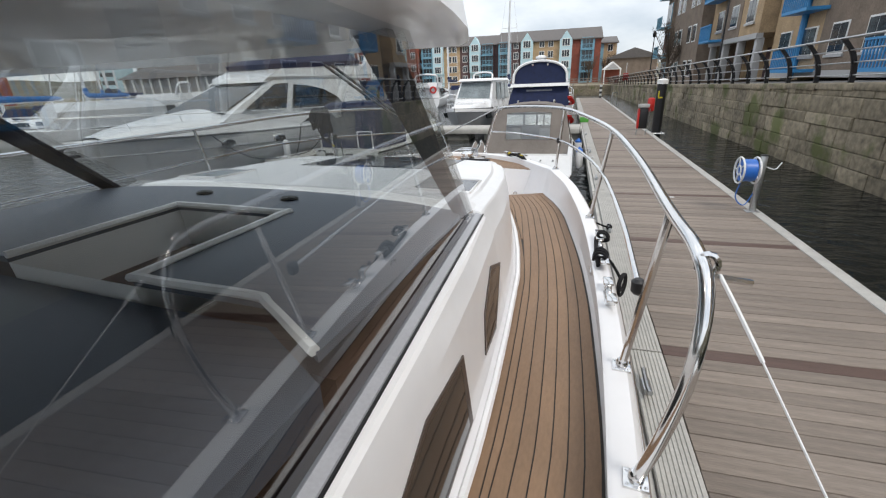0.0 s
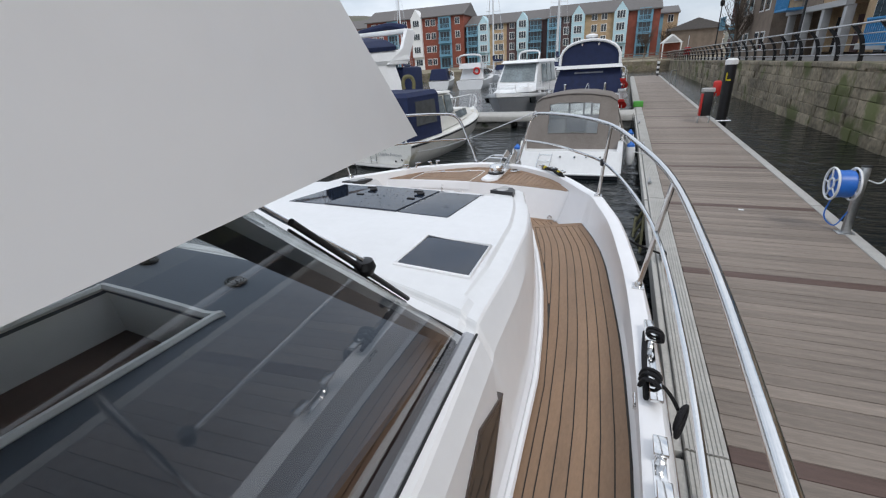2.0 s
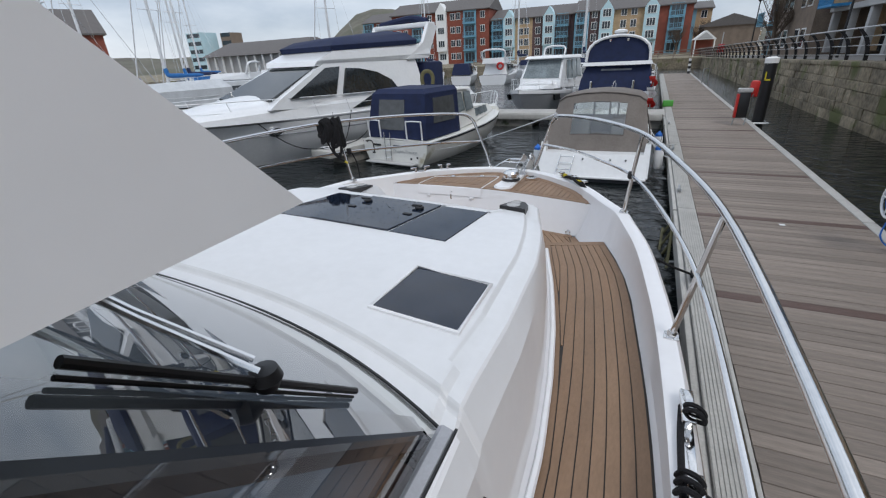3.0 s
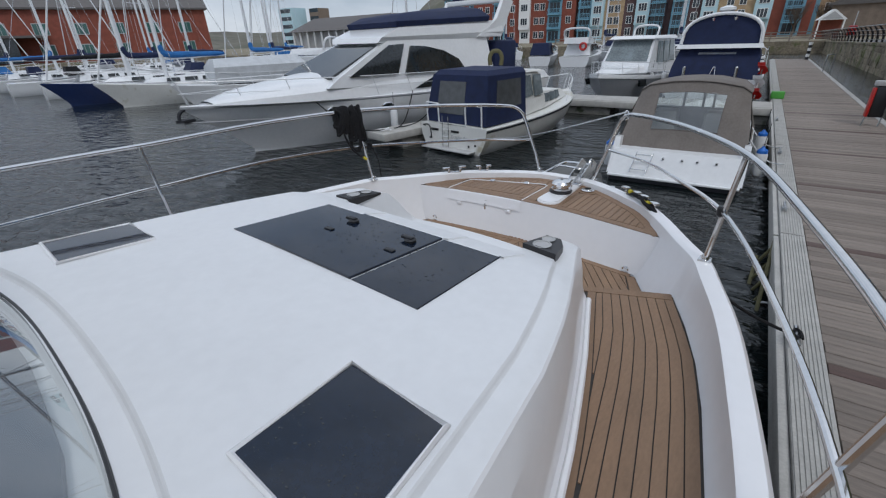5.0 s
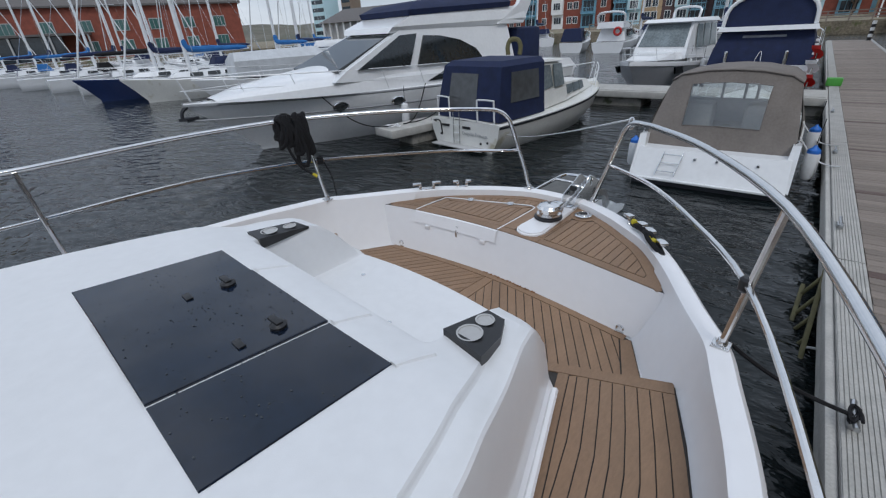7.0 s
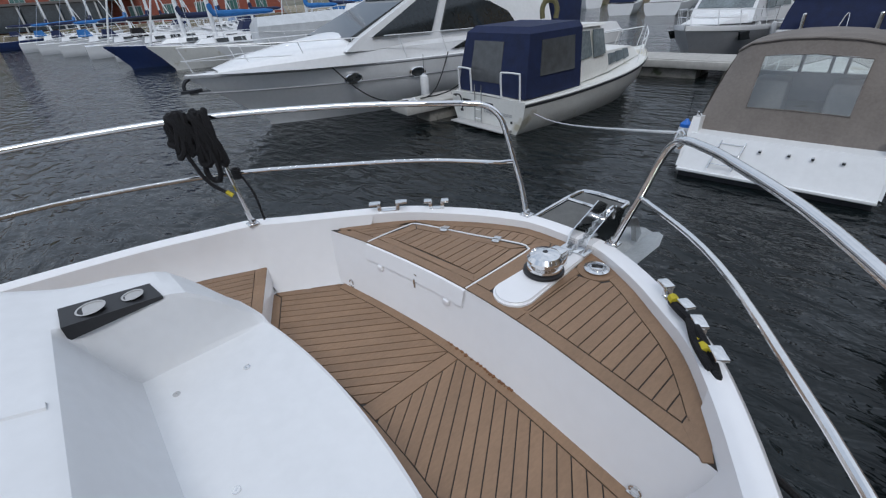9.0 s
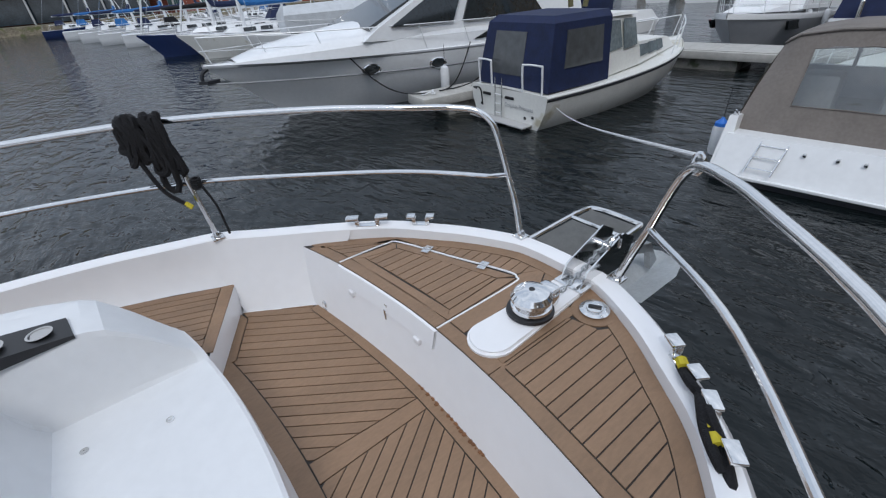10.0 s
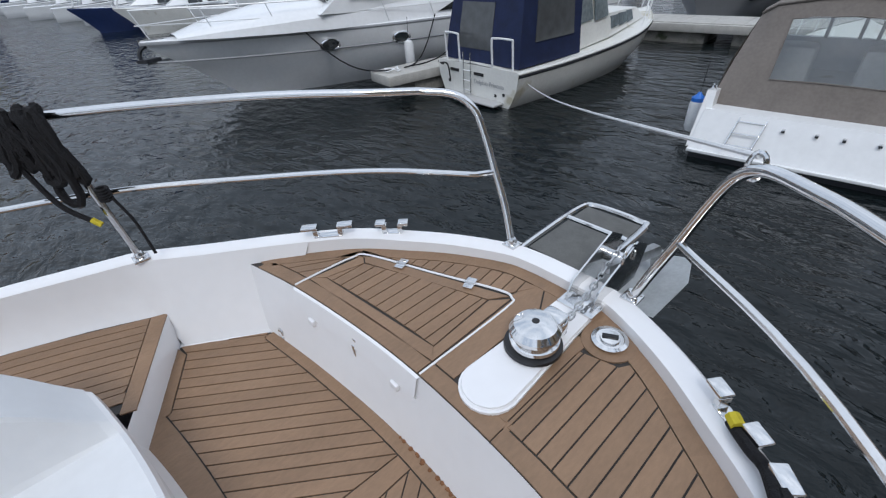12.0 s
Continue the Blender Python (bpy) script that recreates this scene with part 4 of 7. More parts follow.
DX0, DX1, DZ, LEAN = 0.20, 2.66, 0.5, 0.02
bm = B()
box(bm, DX0 + 0.06, DX1 - 0.06, -9, 46.6, 0.22, DZ - 0.035)
pontoon = tagged(part("pontoon", bm, ALLOY), "long timber-decked floating pontoon with pale edging", "pontoon", kind="structure")
pontoon.matrix_world = pose(0, 0, 0, 0, 0, -math.degrees(LEAN))
for k in range(9):
    part("float", box(B(), DX0 + 0.15, DX1 - 0.15, -8 + 6.2 * k, -4.4 + 6.2 * k, -0.4, 0.24, 0.03), CONCRETE, pontoon, "stained concrete float")
for k in range(10):
    y0 = -9 + 5.56 * k
    bm = B()
    box(bm, DX1 - 0.15, DX1, y0, y0 + 5.54, DZ - 0.10, DZ + 0.006, 0.012)
    part("edge_beam", bm, EDGE, pontoon, "pale weathered edge beam")
    bm = B()
    for j in range(9):
        x = DX0 + 0.02 + j * 0.027
        box(bm, x, x + 0.02, y0, y0 + 5.54, DZ - 0.03, DZ + 0.006)
    box(bm, DX0 + 0.015, DX0 + 0.265, y0, y0 + 5.54, DZ - 0.04, DZ - 0.002)
    part("ribbed_strip", bm, EDGE, pontoon, "pale grey ribbed edge strip")
    bm = B()
    box(bm, DX0 - 0.05, DX0 + 0.012, y0, y0 + 5.5, DZ - 0.16, DZ - 0.03, 0.012)
    box(bm, DX0 - 0.03, DX0 + 0.01, y0, y0 + 5.5, DZ - 0.34, DZ - 0.2, 0.01)
    part("fender_beam", bm, EDGE, pontoon, "pale weathered fender beam")
# finger pontoon across the stern of the covered cruiser
bm = B()
finger = thing("finger_pontoon", "grey finger pontoon on concrete floats", "pontoon", pose(0, 0, 0, 0, 0, -2), kind="structure")
part("finger_deck", box(B(), -10.0, -0.1, 18.6, 20.3, 0.30, 0.52, 0.02), EDGE, finger)
for k in range(12):
    part("finger_board", box(B(), -9.95 + k * 0.818, -9.145 + k * 0.818, 18.72, 20.18, 0.522, 0.54, 0.004), EDGE, finger)
for k in range(4):
    part("float", box(B(), -9.4 + 2.5 * k, -7.6 + 2.5 * k, 18.75, 20.1, -0.4, 0.30, 0.03), CONCRETE, finger, "stained concrete float")
small = thing("finger_pontoon", "short grey finger pontoon beside the flybridge yacht", "pontoon", pose(-8.9, 11.2, 0, 0, 0, -14), kind="structure")
part("finger_deck", box(B(), -0.45, 0.45, -0.6, 9, 0.28, 0.50, 0.03), EDGE, small)
part("float", box(B(), -0.35, 0.35, 0.1, 2.2, -0.4, 0.28, 0.03), CONCRETE, small)
coil = []
for k in range(60):
    a = k * 0.42
    coil.append((0.16 + 0.05 * math.sin(k * 1.7), a, 0.52 + 0.012 * (k % 5)))
tagged(part("rope_coil", tube(B(), [(-8.95 + r * math.cos(a), 10.95 + r * math.sin(a), z) for r, a, z in coil], 0.012, 5), FENDER), "loose coil of pale rope on the finger pontoon", "rope")

# quay wall of big stones on the far side of the channel; coping falls gently with distance
QX = 6.24


def coping(y):
    return 2.42 - 0.0185 * y


bm = B()
loft(bm, [[(QX + 0.06, y, -1), (QX + 0.06, y, coping(y) - 0.05), (QX + 1.0, y, coping(y) - 0.05)] for y in (-14, 72)])
quay = setting("wall_quay", bm, STONE, "old wet stone quay wall with moss and weed stains", "wall")
bm = B()
loft(bm, [[(QX + 0.1, y, coping(y) - 0.02), (60, y, coping(y) - 0.02)] for y in (-14, 72)])
setting("pavement", bm, PAVE, "grey paved quayside", "pavement")
# far quay across the basin end, and the land behind
bm = B()
box(bm, -75, 70, 66, 300, -1, 1.25)
far_quay = setting("ground", bm, STONE, "stone quay and ground at the basin's far end", "ground")
bm = B()
prism(bm, [(-72, 300), (-600, 300), (-600, -150), (-172, -150), (-88, 52), (-72, 56)], -1, 1.3)
setting("ground_left", bm, STONE, "stone quay below the red brick warehouse", "ground")
bm = B()
box(bm, 5, 300, -300, -14, -1, 2.3)
setting("ground_right", bm, STONE, "quayside ground", "ground")
bm = B()
box(bm, -600, 300, -120, -60, -1, 2.0)
setting("ground_behind", bm, STONE, "quay behind the marina", "ground")

# quay railing: curved black posts, three rails
railing = thing("quay_railing", "black curved-post railing with pale rails on the quay", "railing")
for k in range(42):
    y = 6.0 + 1.66 * k
    z = coping(y)
    pts = curve([(QX + 0.42, y, z - 0.03), (QX + 0.40, y, z + 0.35), (QX + 0.28, y, z + 0.72), (QX + 0.02, y, z + 1.05)], 4)
    bm = B()
    loft(bm, [[p + Vector((dx, dy, 0)) for dx, dy in ((-0.06, -0.025), (0.06, -0.025), (0.06, 0.025), (-0.06, 0.025))] for p in pts], True, True)
    part("post", bm, BLACK, railing)
for dx, dz, r in ((0.0, 1.05, 0.03), (0.22, 0.78, 0.018), (0.36, 0.5, 0.018), (0.40, 0.2, 0.018)):
    part("rail", tube(B(), [(QX + dx, y, coping(y) + dz) for y in (4, 20, 40, 60, 72)], r, 8), GALV, railing, "pale galvanised rail")

# things on the pontoon
reel = thing("hose_reel_post", "grey service post with a blue hose reel", "hose reel", pose(2.66, 6.45, DZ, 0, 0, 0))
bm = B()
box(bm, -0.045, 0.045, -0.03, 0.03, 0, 0.88, 0.008)
part("post", bm, GALV, reel)
part("foot", box(B(), -0.10, 0.09, -0.08, 0.08, 0, 0.012, 0.003), GALV, reel)
part("cap", box(B(), -0.05, 0.05, -0.035, 0.035, 0.88, 0.90, 0.006), BLACK, reel)
drum = B()
lathe(drum, [(0.05, -0.10), (0.17, -0.09), (0.175, -0.04), (0.17, 0.0), (0.175, 0.04), (0.17, 0.09), (0.05, 0.10)], 24)
drum.transform(pose(-0.19, 0, 0.66, 0, 90, 0))
drum_ob = part("hose_drum", drum, BLUE, reel, "coiled blue hose")
for x in (-0.30, -0.08):
    bm = B()
    for r in (0.20, 0.07):
        tube(bm, [(x, r * math.cos(a), 0.66 + r * math.sin(a)) for a in np.linspace(0, math.tau, 25)[:-1]], 0.014, 6, True)
    for a in np.linspace(0, math.tau, 6)[:-1]:
        tube(bm, [(x, 0.06 * math.cos(a), 0.66 + 0.06 * math.sin(a)), (x, 0.2 * math.cos(a), 0.66 + 0.2 * math.sin(a))], 0.01, 5)
    part("flange", bm, WHITE_PAINT, drum_ob, "white spoked flange")
part("hose", tube(B(), curve([(-0.2, 0.1, 0.5), (-0.26, 0.05, 0.22), (-0.14, 0, 0.10), (-0.04, 0, 0.3)], 5), 0.009, 6), BLUE, reel, "slack loop of blue hose")
part("tail", tube(B(), curve([(0.04, 0, 0.72), (0.18, 0, 0.68), (0.26, 0.02, 0.78)], 5), 0.009, 6), FENDER, reel, "free end of pale hose")

bm = B()
lathe(bm, [(0.17, -3), (0.17, 2.25), (0.155, 2.27)], 18)
pile = thing("mooring_pile", "black steel mooring pile with a white cap", "pile", pose(3.23, 17.44, 0))
part("shaft", bm, BLACK, pile)
part("pile_cap", lathe(B(), [(0.19, 2.22), (0.19, 2.36), (0.12, 2.40), (0, 2.41)], 18), WHITE_PAINT, pile, "white pile cap")
bm = B()
box(bm, -0.13, -0.09, -0.178, -0.174, 1.72, 1.98)
box(bm, -0.13, 0.03, -0.178, -0.174, 1.72, 1.77)
part("number_mark", bm, YELLOW, pile, "yellow letter mark")
part("guide_hoop", tube(B(), [(-0.42, -0.25, 0.45), (0.24, -0.25, 0.45), (0.24, 0.25, 0.45), (-0.42, 0.25, 0.45)], 0.03, 6), GALV, pile)

ext = thing("fire_point", "red fire point cabinet with a pale lid on steel legs", "fire point", pose(2.55, 16.5, DZ))
part("cabinet", box(B(), -0.14, 0.14, -0.10, 0.10, 0.22, 0.95, 0.02), BLACK, ext, "dark front panel")
part("side_panel", box(B(), -0.20, -0.142, -0.11, 0.11, 0.22, 0.92, 0.02), RED, ext, "red side panel")
part("lid", box(B(), -0.20, 0.17, -0.12, 0.12, 0.96, 1.08, 0.02), TRIM, ext)
part("lifebuoy_case", box(B(), 0.12, 0.36, 0.10, 0.26, 0.80, 1.28, 0.06), RED, ext, "orange-red lifebuoy case")
for x in (-0.1, 0.22):
    part("leg", tube(B(), [(x - 0.1, -0.08, 0), (x, 0.05, 0.9)], 0.018, 6), GALV, ext)
sign = thing("signal_post", "slim white post with a red lifebuoy holder on the quay", "post", pose(6.75, 56.0, coping(56) - 0.02))
part("pole", tube(B(), [(0, 0, 0), (0, 0, 2.4)], 0.04, 8), ALLOY, sign)
part("holder", box(B(), -0.3, 0.3, -0.1, 0.1, 0.5, 1.3, 0.09), RED, sign)
boll = thing("marker_post", "black and white striped marker post at the pontoon's end", "post", pose(3.3, 45.5, DZ))
for k in range(6):
    part("band", lathe(B(), [(0.12, 0.2 * k), (0.12, 0.2 * k + 0.2)], 12), WHITE_PAINT if k % 2 else BLACK, boll)
hoop = thing("ladder_hoop", "grey steel boarding hoop on the pontoon edge", "handrail", pose(3.2, 34, DZ))
part("hoop", tube(B(), curve([(0, 0, -0.1), (0, 0, 0.75), (0.08, 0.1, 0.85), (0.3, 0.5, 0.85), (0.4, 0.6, 0.75), (0.4, 0.6, -0.2)], 4), 0.025, 6), GALV, hoop)
crate = thing("green_crate", "bright green plastic crate on the pontoon", "crate", pose(0.75, 21.5, DZ + 0.004))
part("tub", box(B(), -0.2, 0.2, -0.15, 0.15, 0, 0.24, 0.02), GREEN, crate)

# pontoon cleats
for y in (1.6, 5.1, 8.6, 12.3, 16.5):
    c = thing("pontoon_cleat", "grey cast cleat on the pontoon edge", "cleat", pose(DX0 + 0.07 + LEAN * y, y, DZ + 0.006), "pontoon cleats")
    bm = B()
    box(bm, -0.03, 0.03, -0.07, 0.07, 0, 0.05, 0.01)
    tube(bm, [(0, -0.14, 0.075), (0, -0.07, 0.06), (0, 0.07, 0.06), (0, 0.14, 0.075)], 0.018, 8)
    part("horn", bm, GALV, c)

# folding ladder hung on the pontoon's side
lad = thing("safety_ladder", "faded yellow safety ladder slung along the pontoon's side", "ladder", pose(0.26, 6.9, 0))
top_a, foot_a, over = Vector((0.06, 0.62, 0.42)), Vector((-0.06, -0.85, -0.18)), Vector((-0.13, -0.02, -0.27))
for k in (0, 1):
    bm = box(B(), -0.02, 0.02, -0.84, 0.84, -0.035, 0.035, 0.008)
    bm.transform(Matrix.Translation((top_a + foot_a) / 2 + over * k) @ (top_a - foot_a).to_track_quat("Y", "Z").to_matrix().to_4x4())
    part("stile", bm, LADDER_YELLOW, lad)
for k in range(6):
    p = foot_a.lerp(top_a, 0.06 + 0.175 * k)
    part("rung", tube(B(), [p, p + over], 0.02, 8), YELLOW if k == 1 else LADDER_YELLOW, lad)
for k in (0.35, 0.75):
    p = foot_a.lerp(top_a, k)
    part("bracket", tube(B(), [p, p + Vector((0.12, 0, 0.02)), p + Vector((0.16, 0, 0.12))], 0.014, 6), GALV, lad)

# ---- neighbouring boats; each in its own axes: y from stern to bow ----
def hull_rings(L, Bm, free, bow_free, rake=0.9, fine=2.2, stern=0.92, n=18, deep=0.35, tumble=0.9):
    """Half-sections from stern to bow; returns the gunwale line and the rings."""
    rings, gunw = [], []
    for k in range(n + 1):
        t = k / n
        w = Bm / 2 * (stern + (1 - stern) * min(1, t / 0.35)) * (1 - max(0, (t - 0.42) / 0.58) ** fine)
        z = free + (bow_free - free) * max(0, (t - 0.15) / 0.85) ** 1.5
        y = L * t
        wl = w * (0.86 - 0.45 * max(0, t - 0.3))
        yl = y - rake * max(0, (t - 0.5) / 0.5) ** 1.6
        half = [Vector((0, yl - 0.4 * t, -deep * (1 - t ** 3))), Vector((wl * 0.9, yl, -0.05)), Vector((wl, yl, 0.10)), Vector((w * 0.92 + wl * 0.06, (y + yl) / 2, z * 0.55)), Vector((w, y, z - 0.07)), Vector((w + 0.015, y, z - 0.03)), Vector((w - 0.02, y, z))]
        rings.append([Vector((-p.x, p.y, p.z)) for p in half[:0:-1]] + half)
        gunw.append((w, y, z))
    return gunw, rings


def make_hull(parent, L, Bm, free, bow_free, paint, deck_paint, **kw):
    gunw, rings = hull_rings(L, Bm, free, bow_free, **kw)
    bm = B()
    loft(bm, rings)
    bm.faces.new([bm.verts.new(p) for p in rings[0]])
    hull_ob = part("hull", bm, paint, parent)
    bm = B()
    loft(bm, [[Vector((-w + 0.03, y, z - 0.012)), Vector((0, y, z + 0.02)), Vector((w - 0.03, y, z - 0.012))] for w, y, z in gunw])
    part("deck", bm, deck_paint, parent)
    return gunw, hull_ob


def at_gun(gunw, y):
    return at([(g[1], g[0]) for g in gunw], y), at([(g[1], g[2]) for g in gunw], y)


def band(parent, gunw, drop, h, paint, name="stripe", out=0.012, y0=0.0):
    for s in (1, -1):
        pts = [g for g in gunw if g[1] >= y0]
        bm = B()
        loft(bm, [[Vector((s * (w + out), y, z - drop)), Vector((s * (w + out + 0.008), y, z - drop - h / 2)), Vector((s * (w * 0.995 + out - 0.004), y - 0.0, z - drop - h))] for w, y, z in pts])
        part(name, bm, paint, parent)


def pulpit(parent, gunw, y0, h, posts=6, r=0.014, mid=True):
    for s in (1, -1):
        ys = [y0 + (gunw[-1][1] - 0.05 - y0) * k / posts for k in range(posts + 1)]
        pts = []
        for y in ys:
            w, z = at_gun(gunw, y)
            pts.append(Vector((s * max(w - 0.06, 0.05), y, z + h)))
        part("rail", tube(B(), curve(pts, 3), r, 6), ALLOY, parent)
        if mid:
            part("rail", tube(B(), [p - Vector((0, 0, h * 0.5)) for p in pts], r * 0.6, 5), ALLOY, parent)
        for p in pts:
            part("stanchion", tube(B(), [p, p - Vector((s * -0.03, 0.18, h))], r * 0.8, 5), ALLOY, parent)


def fender(x, y, z, label, top_blue=True, r=0.11, h=0.55):
    f = thing("fender", label, "fender", pose(x, y, z), "boat fenders")
    part("body", lathe(B(), [(0.02, 0), (r * 0.8, 0.03), (r, 0.10), (r, h - 0.12), (r * 0.8, h - 0.04), (0.03, h)], 14), FENDER, f)
    if top_blue:
        part("cap", lathe(B(), [(r * 0.92, h - 0.13), (r * 0.85, h - 0.02), (0.035, h + 0.03), (0.02, h + 0.06)], 14), BLUE, f, "blue end cap")
    part("lanyard", tube(B(), [(0, 0, h), (0.02, 0, h + 0.5)], 0.006, 5), ROPE, f)
    return f


def quad_loft(parent, name, low, high, paint, label="", cap=True, mids=()):
    bm = B()
    loft(bm, [low, *mids, high], True, cap)
    return part(name, bm, paint, parent, label)


def ring4(w0, y0, w1, y1, z0, z1=None):
    z1 = z0 if z1 is None else z1
    return [Vector((-w0, y0, z0)), Vector((w0, y0, z0)), Vector((w1, y1, z1)), Vector((-w1, y1, z1))]


def pane(parent, pts, material=SMOKE, name="window", out=0.012, label=""):
    """A glazed panel with thickness standing just proud of a flat face."""
    pts = [Vector(p) for p in pts]
    n = (pts[1] - pts[0]).cross(pts[2] - pts[0]).normalized()
    bm = B()
    loft(bm, [[p - n * 0.02 for p in pts], [p + n * out for p in pts]], True, True)
    return part(name, bm, material, parent, label)


# cruiser under a taupe canopy, stern towards the yacht
gb = thing("covered_cruiser", "small white cruiser under a taupe canvas canopy", "boat", pose(-1.27, 10.95, 0, 0, 0, -1))
g, h = make_hull(gb, 6.6, 2.5, 0.62, 0.95, OLDWHITE, OLDWHITE, stern=0.96)
# well transom: sloping bathing ledge
quad_loft(gb, "transom_ledge", ring4(1.22, -0.30, 1.22, 0.1, 0.12), ring4(1.18, -0.03, 1.16, 0.5, 0.64), BOATWHITE, "sloping white transom")
for s in (1, -1):
    quad_loft(gb, "quarter", [Vector((s * x, y, z)) for x, y, z in ((1.08, -0.15, 0.2), (1.25, -0.28, 0.15), (1.27, 0.5, 0.4), (1.1, 0.5, 0.4))], [Vector((s * x, y, z)) for x, y, z in ((1.13, 0.12, 0.86), (1.24, 0.10, 0.86), (1.25, 0.6, 0.80), (1.13, 0.6, 0.80))], BOATWHITE)
    part("quarter_eye", tube(B(), curve([(s * 1.16, 0.16, 0.86), (s * 1.19, 0.14, 0.93), (s * 1.22, 0.20, 0.86)], 4), 0.014, 6), STEEL, gb)
part("dark_waterline", box(B(), -1.2, 1.2, -0.25, 0.3, -0.2, 0.11, 0.02), ANTIFOUL, gb)
part("transom_lip", box(B(), -1.22, 1.22, -0.335, -0.28, 0.10, 0.145, 0.012), BOATWHITE, gb)
lad2 = part("boarding_ladder", tube(B(), [(-0.72, -0.02, 0.62), (-0.78, -0.34, 0.22)], 0.013, 6), STEEL, gb, "folded steel boarding ladder")
part("stile", tube(B(), [(-0.40, -0.02, 0.62), (-0.46, -0.34, 0.22)], 0.013, 6), STEEL, lad2)
for k in (0.15, 0.5, 0.85):
    part("rung", tube(B(), [(-0.73 - 0.05 * k, -0.04 - 0.3 * k, 0.61 - 0.38 * k), (-0.41 - 0.05 * k, -0.04 - 0.3 * k, 0.61 - 0.38 * k)], 0.01, 6), STEEL, lad2)
for x in (-0.2, 0.15, 0.42, 0.75):
    part("transom_fitting", box(B(), x - 0.02, x + 0.02, -0.14, -0.07, 0.50, 0.54, 0.006), STEEL, gb, "small steel transom fitting")
# canvas: aft sheet, top, sides
top_arc = [(-1.02, 1.05, 1.70), (-0.85, 0.95, 1.82), (-0.4, 0.90, 1.90), (0, 0.88, 1.92), (0.4, 0.90, 1.90), (0.85, 0.95, 1.82), (1.02, 1.05, 1.70)]
low = [Vector((-1.22 + 2.44 * k / 6, 0.24 - 0.02 * math.sin(k / 6 * math.pi), 0.60)) for k in range(7)]
mid = [Vector(a).lerp(Vector(b), 0.5) + Vector((0, -0.03, 0.03)) for a, b in zip(low, top_arc)]
def on_sheet(u, k, out=0.0):
    """A place on the sloping rear sheet: u across from 0 to 1, k up."""
    j = min(5, int(u * 6))
    a, b, c = (Vector(r[j]).lerp(Vector(r[j + 1]), u * 6 - j) for r in (low, mid, top_arc))
    return (a.lerp(b, k * 2) if k < 0.5 else b.lerp(c, k * 2 - 1)) + Vector((0, -0.84, 0.54)) * out


bm = B()
us, ks = [j / 24 for j in range(25)], [j / 20 for j in range(21)]
sheet = [[bm.verts.new(on_sheet(u, k)) for u in us] for k in ks]
for j in range(20):
    for i in range(24):
        if not (6 <= j < 17 and 6 <= i < 18):
            bm.faces.new((sheet[j][i], sheet[j][i + 1], sheet[j + 1][i + 1], sheet[j + 1][i]))
loft(bm, [[Vector(p) for p in top_arc], [Vector((p[0] * 1.02, p[1] + 0.25, p[2] + 0.04)) for p in top_arc], [Vector((p[0] * 1.0, 2.6, p[2] + 0.0)) for p in top_arc], [Vector((p[0] * 0.95, 3.1, p[2] - 0.25)) for p in top_arc]])
can = part("canopy", bm, TAUPE, gb, "taupe canvas canopy with a clear rear window")
for s in (1, -1):
    bm = B()
    loft(bm, [[Vector((s * 1.22, 0.24, 0.60)), Vector((s * 1.24, 3.3, 0.72))], [Vector((s * 1.16, 0.62, 1.15)), Vector((s * 1.12, 3.2, 1.1))], [Vector((s * 1.02, 1.05, 1.70)), Vector((s * 0.97, 3.1, 1.45))]])
    part("side_curtain", bm, TAUPE, can)


bm = B()
loft(bm, [[on_sheet(6 / 24 + j / 24, k, 0.006) for j in range(13)] for k in [6 / 20 + j / 20 for j in range(12)]])
part("clear_window", bm, VINYL, can, "creased clear vinyl window").visible_shadow = False
part("window_hem", tube(B(), [on_sheet(u, k, 0.008) for u, k in ((0.25, 0.3), (0.5, 0.3), (0.75, 0.3), (0.75, 0.575), (0.75, 0.85), (0.5, 0.85), (0.25, 0.85), (0.25, 0.575))], 0.010, 6, True), TAUPE, can)
# cockpit seen through the vinyl: seats, bulkhead, windscreen frame
part("cockpit_bulkhead", box(B(), -1.0, 1.0, 2.7, 2.8, 0.6, 1.18, 0.03), BOATWHITE, gb)
part("inner_screen", box(B(), -0.95, 0.95, 2.74, 2.75, 1.18, 1.52), GLASS, gb)
for x in (-0.95, -0.32, 0.1, 0.32, 0.95):
    part("screen_post", box(B(), x - 0.025, x + 0.025, 2.70, 2.79, 1.16, 1.55, 0.006), BOATWHITE, gb, "white windscreen post")
part("screen_bar", box(B(), -0.97, 0.97, 2.69, 2.79, 1.50, 1.57, 0.008), BOATWHITE, gb)
for x in (-0.55, 0.5):
    part("cockpit_seat", box(B(), x - 0.26, x + 0.26, 1.6, 2.1, 0.6, 1.22, 0.08), OLDWHITE, gb, "pale cockpit seat")
part("piping", tube(B(), [Vector(p) + Vector((0, -0.012, 0.012)) for p in top_arc], 0.018, 6), TAUPE, can)
for x, y, z in ((-2.66, 11.4, 0.12), (0.18, 11.6, 0.16), (0.2, 13.2, 0.2)):
    fender(x, y, z, "white fender with a blue cap hung beside a cruiser")
pulpit(gb, g, 4.2, 0.5, 4)

